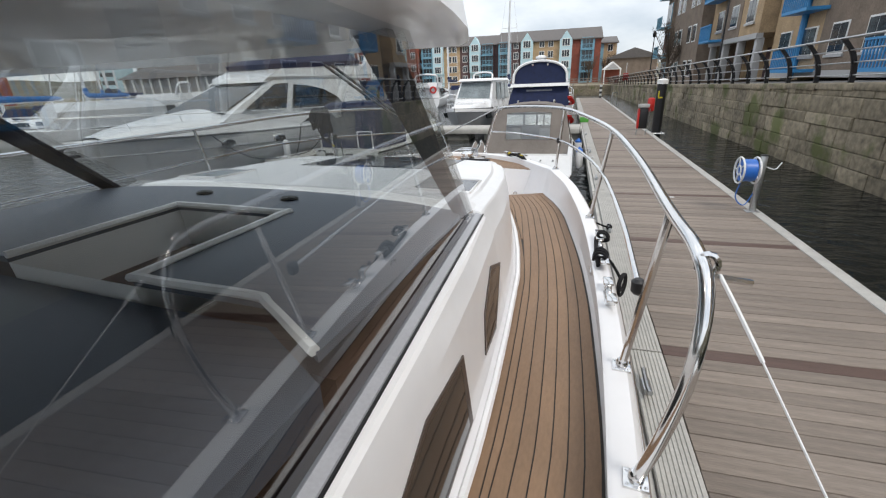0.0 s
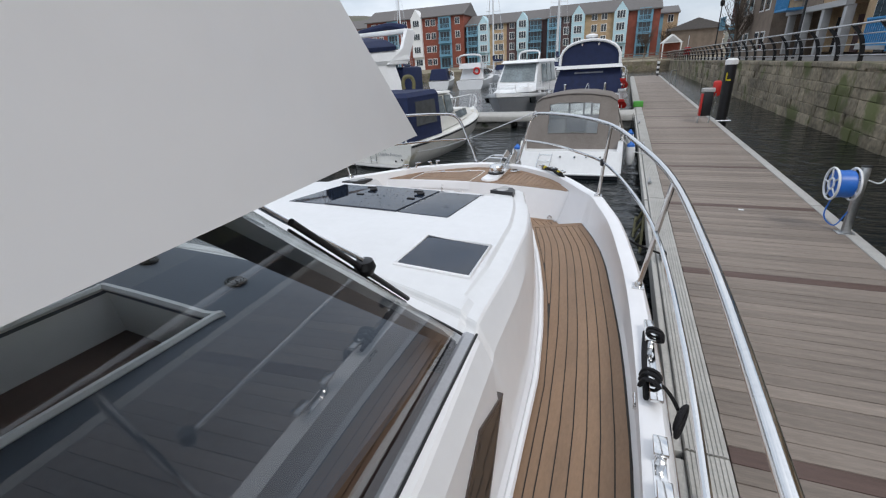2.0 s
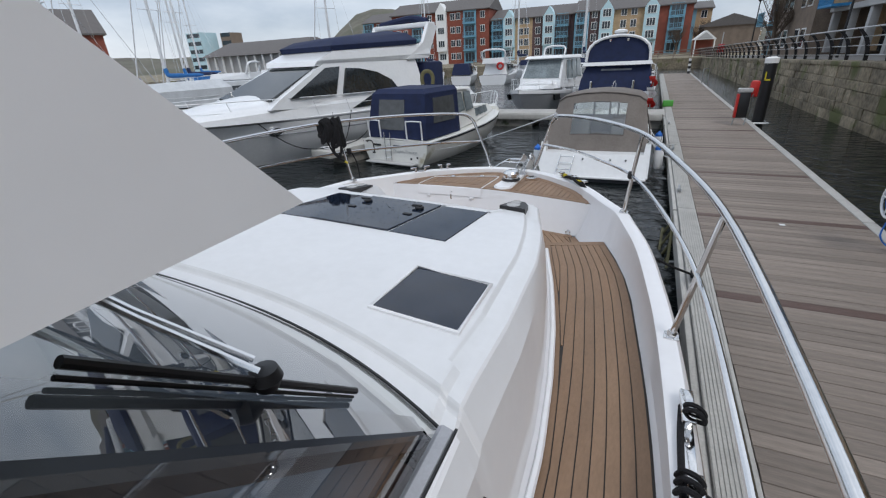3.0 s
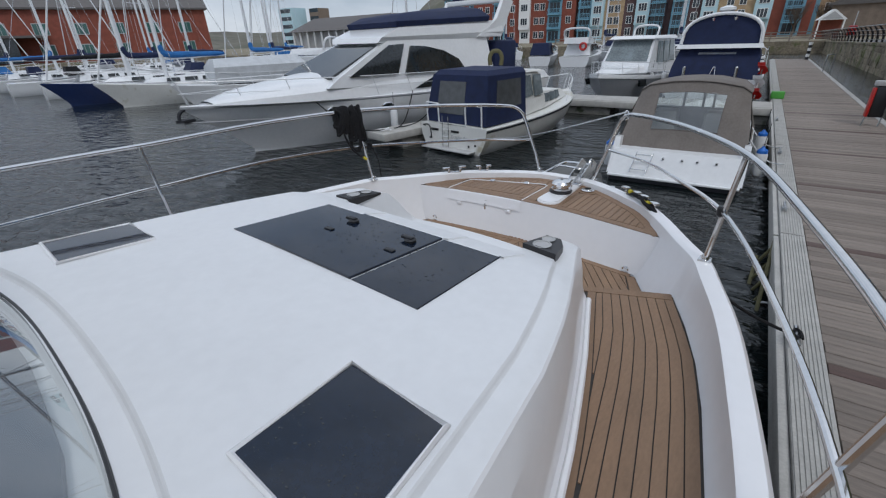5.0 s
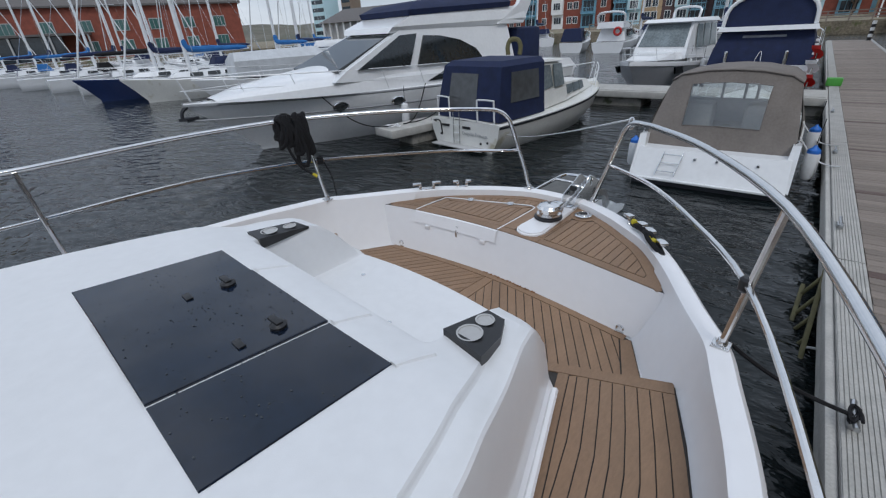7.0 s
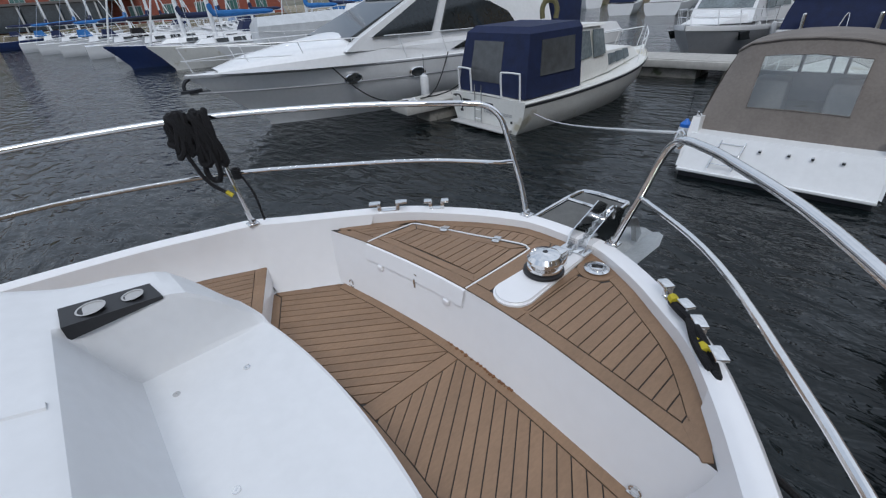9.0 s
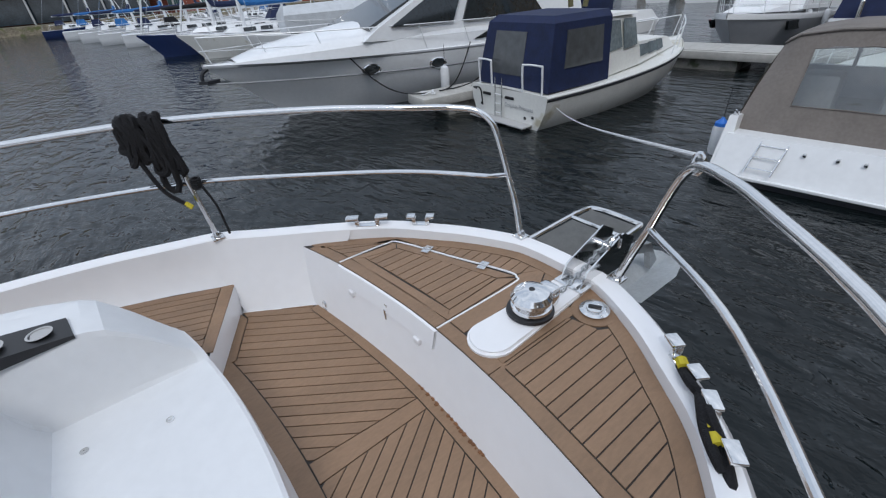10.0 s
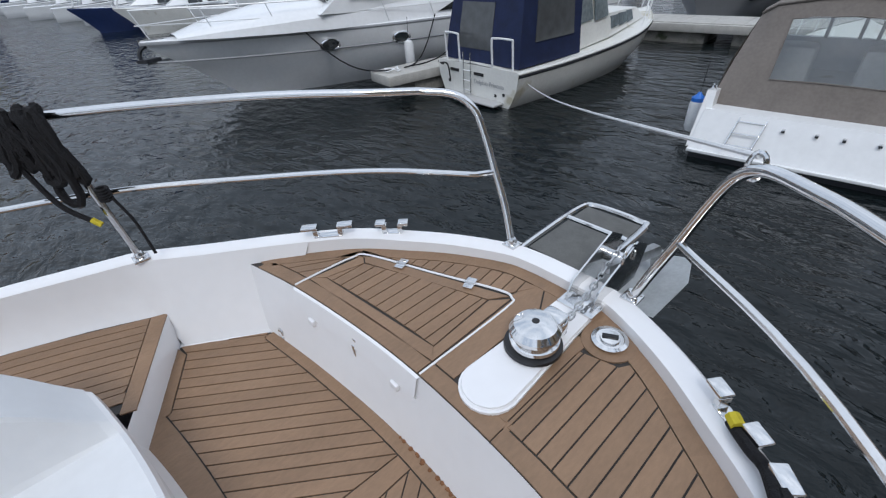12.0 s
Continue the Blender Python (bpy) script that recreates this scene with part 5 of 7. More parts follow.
# flybridge cruiser under navy canvas, beyond
bb = thing("flybridge_cruiser", "white flybridge cruiser under navy blue canvas", "boat", pose(-1.45, 21.2, 0, 0, 0, -1.5))
g, h = make_hull(bb, 10.5, 3.3, 1.15, 1.7, BOATWHITE, BOATWHITE, stern=0.95)
quad_loft(bb, "cockpit_canvas", ring4(1.52, 0.0, 1.55, 4.2, 1.05), ring4(1.28, 0.45, 1.25, 4.0, 2.2), NAVY, "navy canvas cockpit enclosure", True, [ring4(1.44, 0.15, 1.45, 4.1, 1.6)])
pane(bb, [(-0.7, 0.21, 1.55), (0.62, 0.21, 1.55), (0.60, 0.40, 2.05), (-0.62, 0.40, 2.05)], mat("hazy_vinyl_grey", (0.20, 0.21, 0.24), 0.15, vary=0.3), "clear_window", 0.03)
quad_loft(bb, "flybridge_moulding", ring4(1.42, 0.15, 1.30, 5.0, 2.2), ring4(1.36, 0.2, 1.2, 4.9, 2.34), BOATWHITE, "white flybridge moulding")
dome = []
for y, sc, dz in ((0.35, 1.0, 0), (0.8, 0.96, 0.05), (2.2, 0.92, 0.02), (3.2, 0.85, -0.25)):
    dome.append([Vector((1.22 * sc * math.cos(a), y + 0.35 * math.sin(a) * 0.4, 2.34 + (0.98 + dz) * max(0, math.sin(a)) ** 0.62)) for a in np.linspace(0, math.pi, 15)])
bm = B()
loft(bm, dome)
bm.faces.new([bm.verts.new(p) for p in dome[0]])
part("flybridge_canvas", bm, NAVY, bb, "rounded navy flybridge canvas")
part("radar_arch", tube(B(), [p + Vector((p.x * 0.05, -0.05, 0.03)) for p in dome[0]], 0.06, 8), BOATWHITE, bb, "white radar arch")
part("radar_dome", lathe(B(), [(0.2, 0), (0.27, 0.06), (0.26, 0.14), (0.1, 0.2), (0, 0.2)], 18, (0, 0.7, 3.40)), BOATWHITE, bb, "white radar dome")
for x in (-0.35, 0.35):
    part("horn", lathe(B(), [(0.03, 0), (0.07, 0.08), (0.0, 0.1)], 10, (x, 0.25, 3.12)), STEEL, bb)
for x in (-0.95, 0.75):
    part("rod_holder", lathe(B(), [(0.06, 0), (0.06, 0.42), (0.04, 0.45)], 12, (x, -0.1, 1.15)), STEEL, bb)
part("ladder", tube(B(), curve([(-0.12, -0.1, 1.1), (-0.02, 0.0, 1.5), (0.05, 0.05, 1.55), (0.1, -0.1, 1.1)], 4), 0.015, 6), STEEL, bb)
pulpit(bb, g, 4.0, 0.6, 6)
for k in range(4):
    part("louvre", box(B(), 1.40, 1.5, 0.1, 0.4, 1.45 + 0.13 * k, 1.52 + 0.13 * k, 0.01), BOATWHITE, bb)
flag = thing("ensign", "furled red and white ensign on the cruiser's quarter", "flag", pose(0.05, 20.9, 0.5) @ Matrix.Diagonal((1.5, 1.5, 1.4, 1)))
for k, m_ in enumerate((RED, FENDER, RED)):
    bm = B()
    loft(bm, [[Vector((0.05 * math.sin(j * 1.3) + 0.012 * k + dx, 0.16 * math.cos(j * 0.9), 0.30 * k + 0.3 * j / 4)) for j in range(5)] for dx in (-0.13 + 0.02 * k, 0.0, 0.10 - 0.02 * k)])
    bmesh.ops.solidify(bm, geom=bm.faces[:], thickness=0.01)
    part("fold", bm, m_, flag)
part("staff", tube(B(), [(0.0, 0.05, -0.1), (0.03, 0.0, 1.25)], 0.015, 6), STEEL, flag)

# small cabin cruiser with a navy cockpit tent
dp = thing("cabin_cruiser", "old white cabin cruiser with a navy cockpit tent", "boat", pose(-6.95, 11.45, 0, 0, 0, -10.5))
g, h = make_hull(dp, 6.45, 2.6, 0.72, 1.08, OLDWHITE, OLDWHITE, stern=0.94, fine=2.6)
band(dp, g, 0.05, 0.06, ANTIFOUL, "rubbing_band")
quad_loft(dp, "cockpit_tent", ring4(1.10, 0.14, 1.10, 2.0, 0.74), ring4(0.84, 0.50, 0.88, 2.05, 2.10), NAVY, "navy canvas cockpit tent", True, [ring4(1.06, 0.22, 1.06, 2.0, 1.3), ring4(0.98, 0.36, 1.0, 2.03, 1.98)])
haze = mat("old_vinyl", (0.075, 0.08, 0.085), 0.10, vary=0.2, scale=0.7, ior=1.5)
pane(dp, [(-0.72, 0.185, 0.98), (0.30, 0.185, 0.98), (0.28, 0.325, 1.82), (-0.66, 0.325, 1.82)], haze, "clear_window", 0.02)
for s in (1, -1):
    q = [(s * 1.068, 0.6, 1.15), (s * 1.072, 1.75, 1.15), (s * 1.015, 1.75, 1.84), (s * 1.008, 0.7, 1.84)]
    pane(dp, q if s > 0 else q[::-1], haze, "clear_window", 0.02)
quad_loft(dp, "wheelhouse", ring4(1.02, 2.0, 0.95, 3.3, 0.76, 0.85), ring4(0.84, 2.02, 0.78, 3.0, 1.94, 1.90), OLDWHITE, "white wheelhouse with a flat roof", True, [ring4(1.0, 2.0, 0.93, 3.25, 1.15, 1.2)])
quad_loft(dp, "wheelhouse_roof", ring4(0.90, 1.6, 0.84, 3.15, 1.94, 1.92), ring4(0.86, 1.65, 0.80, 3.1, 2.0, 1.97), OLDWHITE)
quad_loft(dp, "cabin_top", ring4(0.98, 3.2, 0.55, 5.3, 0.85, 0.98), ring4(0.86, 3.2, 0.42, 5.1, 1.32, 1.22), OLDWHITE, "low white cabin top")
for s in (1, -1):
    for a, b in ((2.1, 2.55), (2.6, 3.08)):
        q = [(s * 0.985, a, 1.26), (s * 0.955, b, 1.30), (s * 0.845, b - 0.04, 1.84), (s * 0.885, a, 1.86)]
        pane(dp, q if s > 0 else q[::-1], CABGLASS, "window", 0.012)
    for a, b in ((3.35, 3.78), (3.83, 4.25), (4.3, 4.6)):
        wa, wb = 0.945 - 0.2 * (a - 3.2) / 1.0, 0.945 - 0.2 * (b - 3.2) / 1.0
        q = [(s * (wa + 0.0), a, 1.0), (s * wb, b, 1.03), (s * (wb - 0.07), b, 1.23), (s * (wa - 0.07), a, 1.25)]
        pane(dp, q if s > 0 else q[::-1], CABGLASS, "window", 0.012)
    part("quarter_rail", tube(B(), curve([(s * 0.5, 0.02, 0.72), (s * 0.5, 0.0, 1.2), (s * 0.55, 0.02, 1.26), (s * 0.95, 0.06, 1.26), (s * 1.0, 0.06, 1.2), (s * 1.0, 0.08, 0.72)], 3), 0.022, 6), FENDER, dp, "white quarter rail")
pane(dp, [(-0.78, 3.30, 1.30), (0.78, 3.30, 1.30), (0.70, 3.06, 1.84), (-0.70, 3.06, 1.84)], SMOKE, "window", 0.02)
pulpit(dp, g, 4.6, 0.5, 3, 0.014, False)
part("boarding_ladder", tube(B(), [(-0.30, -0.05, 0.95), (-0.30, -0.06, 0.1)], 0.016, 6), STEEL, dp)
part("boarding_ladder", tube(B(), [(-0.08, -0.05, 0.95), (-0.08, -0.06, 0.1)], 0.016, 6), STEEL, dp)
for z in (0.2, 0.4, 0.6):
    part("rung", tube(B(), [(-0.30, -0.06, z), (-0.08, -0.06, z)], 0.012, 6), STEEL, dp)
part("outboard_bracket", tube(B(), curve([(-1.0, -0.03, 0.62), (-1.02, -0.1, 0.66), (-0.75, -0.12, 0.66), (-0.72, -0.08, 0.3)], 4), 0.018, 6), BLACK, dp)
part("swim_step", box(B(), -0.95, 0.85, -0.30, 0.0, 0.06, 0.10, 0.015), TRIM, dp, "weathered swim step")
for x in (-0.65, 0.12):
    part("vent", box(B(), x - 0.14, x + 0.14, -0.02, 0.01, 0.52, 0.58, 0.006), BLACK, dp)
for x, z in ((0.85, 0.25), (0.62, 0.2), (-0.85, 0.3)):
    part("skin_fitting", box(B(), x - 0.03, x + 0.03, -0.02, 0.0, z - 0.03, z + 0.03, 0.01), BLACK, dp)
txt = bpy.data.curves.new("name_lettering", "FONT")
txt.body, txt.size, txt.align_x, txt.extrude = "Dolphin Princess", 0.13, "CENTER", 0.002
lettering = new("name_lettering", txt)
dg = bpy.context.evaluated_depsgraph_get()
txt_me = bpy.data.meshes.new_from_object(lettering.evaluated_get(dg))
bpy.data.objects.remove(lettering)
txt_me.transform(pose(0.42, -0.016, 0.36, 90, 0, 0))
txt_me.materials.clear()
txt_me.materials.append(BOATGREY)
nl = new("name_lettering", txt_me)
nl.parent = dp
tagged(nl, "grey name lettering on the transom")
ly = thing("horseshoe_lifebuoy", "faded yellow horseshoe lifebuoy on a cabin roof", "lifebuoy", pose(-7.2, 14.6, 2.0, 0, 0, 20))
part("buoy", tube(B(), curve([(-0.17, 0, 0.05), (-0.19, 0, 0.28), (-0.1, 0, 0.45), (0.1, 0, 0.45), (0.19, 0, 0.28), (0.17, 0, 0.05)], 4), 0.065, 8), LADDER_YELLOW, ly)

# large flybridge motor yacht, bow towards the open water
my = thing("flybridge_yacht", "large white flybridge motor yacht with smoked windows", "boat", pose(-9.75, 21.3, 0, 0, 0, 168))
g, h = make_hull(my, 14.4, 4.3, 1.25, 1.52, BOATWHITE, BOATWHITE, stern=0.97, fine=2.4, rake=1.7)
band(my, g, 0.02, 0.07, BOATGREY, "rubbing_band", 0.014)
band(my, g, 0.42, 0.05, BOATGREY, "hull_stripe", -0.035)


def my_side(y, dz):
    w, z = at_gun(g, y)
    return w, z + dz


for s in (1, -1):
    for y in (10.75, 9.0):
        w, z = my_side(y, -0.36)
        bm = B()
        lathe(bm, [(0.26, -0.02), (0.27, 0.02), (0.23, 0.035), (0.20, 0.02), (0.0, 0.018)], 20)
        bm.transform(pose(s * (w - 0.03), y, z, 0, 90 * s, 0) @ Matrix.Diagonal((0.5, 1, 1, 1)))
        port_ob = part("porthole", bm, STEEL, my, "oval steel-rimmed porthole")
        bm = B()
        lathe(bm, [(0.20, 0.03), (0.19, 0.034), (0, 0.034)], 20)
        bm.transform(pose(s * (w - 0.03), y, z, 0, 90 * s, 0) @ Matrix.Diagonal((0.5, 1, 1, 1)))
        part("pane", bm, SMOKE, port_ob)
# coachroof foredeck rising to the windscreen
fd = []
for y, w, z0, hh in ((13.7, 0.5, 1.48, 0.08), (12.9, 1.05, 1.46, 0.30), (11.8, 1.48, 1.42, 0.50), (10.6, 1.74, 1.38, 0.68), (9.0, 1.90, 1.33, 0.80), (5.0, 1.96, 1.28, 0.72)):
    fd.append([Vector((w * math.cos(a), y, z0 + hh * max(0, math.sin(a)) ** 0.7)) for a in np.linspace(0, math.pi, 13)])
part("foredeck_moulding", loft(B(), fd), BOATWHITE, my)
quad_loft(my, "saloon", ring4(1.82, 0.9, 1.72, 8.3, 1.28, 1.7), ring4(1.45, 1.0, 1.35, 5.7, 2.95, 2.9), BOATWHITE, "white saloon superstructure", True, [ring4(1.78, 0.9, 1.70, 7.9, 1.75, 1.95)])
pane(my, [(1.45, 8.02, 1.93), (-1.45, 8.02, 1.93), (-1.20, 6.05, 2.72), (1.20, 6.05, 2.72)], SMOKE, "windscreen", 0.05, "smoked windscreen")
for s in (1, -1):
    q = [(s * 1.735, 7.55, 1.95), (s * 1.775, 5.75, 1.92), (s * 1.49, 5.2, 2.76), (s * 1.50, 5.85, 2.74)]
    pane(my, q[::-1] if s > 0 else q, SMOKE, "side_window", 0.04, "smoked side window")
    arc = [(s * 1.785, 5.45, 1.90), (s * 1.80, 2.6, 1.86), (s * 1.70, 2.85, 2.2), (s * 1.60, 3.5, 2.50), (s * 1.535, 4.3, 2.66), (s * 1.52, 4.95, 2.70)]
    pane(my, arc[::-1] if s > 0 else arc, SMOKE, "side_window", 0.04, "arched smoked side window")
    low_q = [(s * 1.90, 5.2, 1.42), (s * 1.93, 2.3, 1.40), (s * 1.86, 2.1, 1.66), (s * 1.84, 4.2, 1.74)]
    pane(my, low_q[::-1] if s > 0 else low_q, SMOKE, "side_window", 0.04)
fly = [ring4(1.55, 0.2, 1.30, 6.1, 2.88, 2.82), ring4(1.62, 0.1, 1.42, 6.0, 3.05, 2.98), ring4(1.55, 0.2, 1.35, 5.2, 3.45, 3.28), ring4(1.35, 0.5, 1.2, 4.9, 3.45, 3.28)]
quad_loft(my, "flybridge", fly[0], fly[3], BOATWHITE, "white flybridge moulding", True, fly[1:3])
quad_loft(my, "flybridge_cover", ring4(1.58, 1.0, 1.36, 5.3, 3.42, 3.26), ring4(0.6, 1.6, 0.5, 4.2, 3.95, 3.72), NAVY, "navy canvas flybridge cover", True, [ring4(1.60, 0.95, 1.40, 5.35, 3.58, 3.42), ring4(1.25, 1.2, 1.1, 4.9, 3.84, 3.62)])
for s in (1, -1):
    bm = B()
    loft(bm, [[Vector((s * x, y, z)) for y, z in ((1.6, 2.9), (0.2, 2.9), (-0.5, 4.1), (0.05, 4.25), (0.5, 3.5))] for x in (1.42, 1.58)], True, True)
    part("arch_leg", bm, BOATWHITE, my, "raked white radar arch leg")
part("arch_top", box(B(), -1.5, 1.5, -0.5, 0.1, 4.08, 4.26, 0.05), BOATWHITE, my)
part("arch_cover", tube(B(), curve([(-1.3, -0.2, 4.28), (-0.6, -0.1, 4.42), (0.2, -0.2, 4.40), (1.3, -0.2, 4.28)], 4), 0.14, 8), NAVY, my, "navy canvas roll")
pulpit(my, g, 4.5, 0.58, 8, 0.014)
for s in (1, -1):
    quad_loft(my, "quarter", [Vector((s * x, y, z)) for x, y, z in ((1.7, -0.2, 1.1), (2.05, -0.2, 1.1), (2.08, 2.6, 1.2), (1.8, 2.6, 1.2))], [Vector((s * x, y, z)) for x, y, z in ((1.7, 0.2, 1.5), (1.95, 0.2, 1.5), (2.0, 3.4, 1.62), (1.8, 3.4, 1.62))], BOATWHITE)
part("cockpit_canvas", box(B(), -1.5, 1.5, 1.6, 3.05, 1.2, 2.75, 0.15), NAVY, my, "navy canvas at the aft cockpit")
bow_anchor = part("bow_anchor", tube(B(), curve([(0, 13.9, 1.48), (0, 14.3, 1.42), (0, 14.46, 1.30), (0, 14.48, 1.14)], 4), 0.045, 6), ANTIFOUL, my, "galvanised anchor at the bow")
part("fluke", prism(B(), [(-0.05, 14.1), (-0.15, 14.4), (0.0, 14.58), (0.15, 14.4), (0.05, 14.1)], 1.10, 1.17), ANTIFOUL, bow_anchor)
for ob in list(my.children):
    if ob.name.split(".")[0] in ("saloon", "windscreen", "side_window", "flybridge", "flybridge_cover", "arch_leg", "arch_top", "arch_cover"):
        ob.location.y += 2.6
MYM = pose(-9.75, 21.3, 0, 0, 0, 168)


def my_world(s, y, dz, out=0.0):
    w, z = at_gun(g, y)
    return MYM @ Vector((s * (w + out), y, z + dz))


for s_, y_ in ((-1, 8.9), (1, 8.9)):
    q = MYM @ Vector((s_ * (at_gun(g, y_)[0] + 0.10), y_, 0.18))
    if q.x > -11.5:
        fender(q.x, q.y, q.z, "long white fender hung beside the flybridge yacht", False, 0.12, 0.75)
ms = 1 if (MYM @ Vector((1, 8, 0))).x > (MYM @ Vector((-1, 8, 0))).x else -1
for ya, end in ((11.3, (-8.9, 10.9, 0.55)), (6.6, (-8.75, 11.4, 0.55)), (8.0, (-8.8, 11.2, 0.55))):
    a = my_world(ms, ya, 0.05, -0.05)
    e = Vector(end)
    sag = [a.lerp(e, k / 10) - Vector((0, 0, 0.35 * math.sin(k / 10 * math.pi))) for k in range(11)]
    tagged(part("mooring_line", tube(B(), sag, 0.016, 5), ROPE), "dark mooring line from the flybridge yacht to its finger pontoon", "rope", "mooring lines")


# pilot-house boat beyond the finger pontoon, bow towards us
pb = thing("pilothouse_boat", "white pilothouse motorboat with a grey hull", "boat", pose(-4.55, 28.3, 0, 0, 0, 172))
g, h = make_hull(pb, 7.4, 2.9, 0.95, 1.30, BOATGREY, BOATWHITE, stern=0.95, fine=3.0)
band(pb, g, 0.0, 0.16, BOATWHITE, "white_band", 0.012)
quad_loft(pb, "pilothouse", ring4(1.2, 0.8, 1.1, 4.6, 1.0, 1.2), ring4(1.0, 0.9, 0.95, 3.7, 2.5, 2.55), BOATWHITE, "white pilothouse", True, [ring4(1.18, 0.8, 1.08, 4.5, 1.5, 1.55)])
quad_loft(pb, "pilothouse_roof", ring4(1.08, 0.6, 1.02, 4.1, 2.5, 2.55), ring4(1.0, 0.8, 0.92, 3.9, 2.66, 2.68), BOATWHITE)
pane(pb, [(0.95, 4.42, 1.62), (-0.95, 4.42, 1.62), (-0.86, 3.78, 2.46), (0.86, 3.78, 2.46)], CABGLASS, "windscreen", 0.05)
for s in (1, -1):
    for a, b in ((3.6, 2.9), (2.8, 2.0), (1.9, 1.1)):
        q = [(s * 1.16, a, 1.55), (s * 1.17, b, 1.52), (s * 1.04, b, 2.42), (s * 1.03, a - 0.2, 2.44)]
        pane(pb, q[::-1] if s > 0 else q, CABGLASS, "side_window", 0.03)
    w, z = at_gun(g, 5.4)
    q = [(s * (w - 0.0), 5.9, 0.98), (s * (w + 0.05), 4.6, 0.92), (s * (w + 0.05), 4.7, 0.66), (s * (w - 0.03), 5.7, 0.70)]
    pane(pb, q[::-1] if s > 0 else q, SMOKE, "hull_window", 0.05)
pulpit(pb, g, 3.4, 0.5, 5)
quad_loft(pb, "foredeck", ring4(1.05, 4.4, 0.6, 6.4, 1.15, 1.25), ring4(0.9, 4.4, 0.4, 6.2, 1.48, 1.4), BOATWHITE)
for x in (-4.4, -3.9):
    fender(x + 0.4, 24.3, 0.65, "white fender on the pilothouse boat's rail", False, 0.09, 0.5)


# plain motor cruisers and sailing boats farther off
def far_cruiser(x, y, turn, L=8.0, cover=None, label="white motor cruiser moored farther off"):
    b = thing("motor_cruiser", label, "boat", pose(x, y, 0, 0, 0, turn), "distant motor cruisers")
    g, h = make_hull(b, L, L * 0.34, 0.9, 1.3, BOATWHITE, BOATWHITE, n=10)
    quad_loft(b, "cabin", ring4(L * 0.14, L * 0.1, L * 0.10, L * 0.72, 0.95, 1.15), ring4(L * 0.11, L * 0.14, L * 0.09, L * 0.5, 2.0, 1.9), BOATWHITE)
    pane(b, [(L * 0.095, L * 0.70, 1.3), (-L * 0.095, L * 0.70, 1.3), (-L * 0.085, L * 0.53, 1.85), (L * 0.085, L * 0.53, 1.85)], SMOKE, "windscreen", 0.06)
    for s in (1, -1):
        q = [(s * L * 0.136, L * 0.55, 1.35), (s * L * 0.142, L * 0.18, 1.3), (s * L * 0.122, L * 0.2, 1.85), (s * L * 0.112, L * 0.48, 1.82)]
        pane(b, q[::-1] if s > 0 else q, SMOKE, "side_window", 0.05)
    if cover:
        quad_loft(b, "cover", ring4(L * 0.145, -0.05, L * 0.13, L * 0.35, 1.0), ring4(L * 0.11, 0.3, L * 0.10, L * 0.33, 2.1), cover, "canvas cover")
    else:
        quad_loft(b, "flybridge", ring4(L * 0.13, 0.3, L * 0.1, L * 0.45, 2.0), ring4(L * 0.12, 0.4, L * 0.08, L * 0.42, 2.5), BOATWHITE)
        part("arch", tube(B(), curve([(-L * 0.13, 0.6, 2.4), (-L * 0.11, 0.3, 3.2), (L * 0.11, 0.3, 3.2), (L * 0.13, 0.6, 2.4)], 4), 0.09, 6), BOATWHITE, b)
    pulpit(b, g, L * 0.5, 0.5, 4, 0.02, False)
    return b


fb = far_cruiser(-14.2, 45, 3, 9, None, "white flybridge cruiser with a red lifebuoy, stern towards us")
part("lifebuoy", tube(B(), [(0.75 + 0.28 * math.cos(a), 0.05, 1.75 + 0.28 * math.sin(a)) for a in np.linspace(0, math.tau, 17)[:-1]], 0.1, 8, True), RED, fb, "red round lifebuoy")
far_cruiser(-21.0, 43, 100, 8, NAVY), far_cruiser(-26.5, 41, 95, 9, None), far_cruiser(-18.0, 46, 10, 7, NAVY), far_cruiser(-8.5, 48, 170, 8, None)
far_cruiser(-30, 30, 110, 9, None), far_cruiser(-33.0, 36, 100, 10, NAVY), far_cruiser(-4.2, 40, 178, 8, NAVY), far_cruiser(-24, 24, 150, 8, TARP)
far_cruiser(-39, 44, 90, 9, None), far_cruiser(-48, 40, 80, 10, BLUE_COVER)


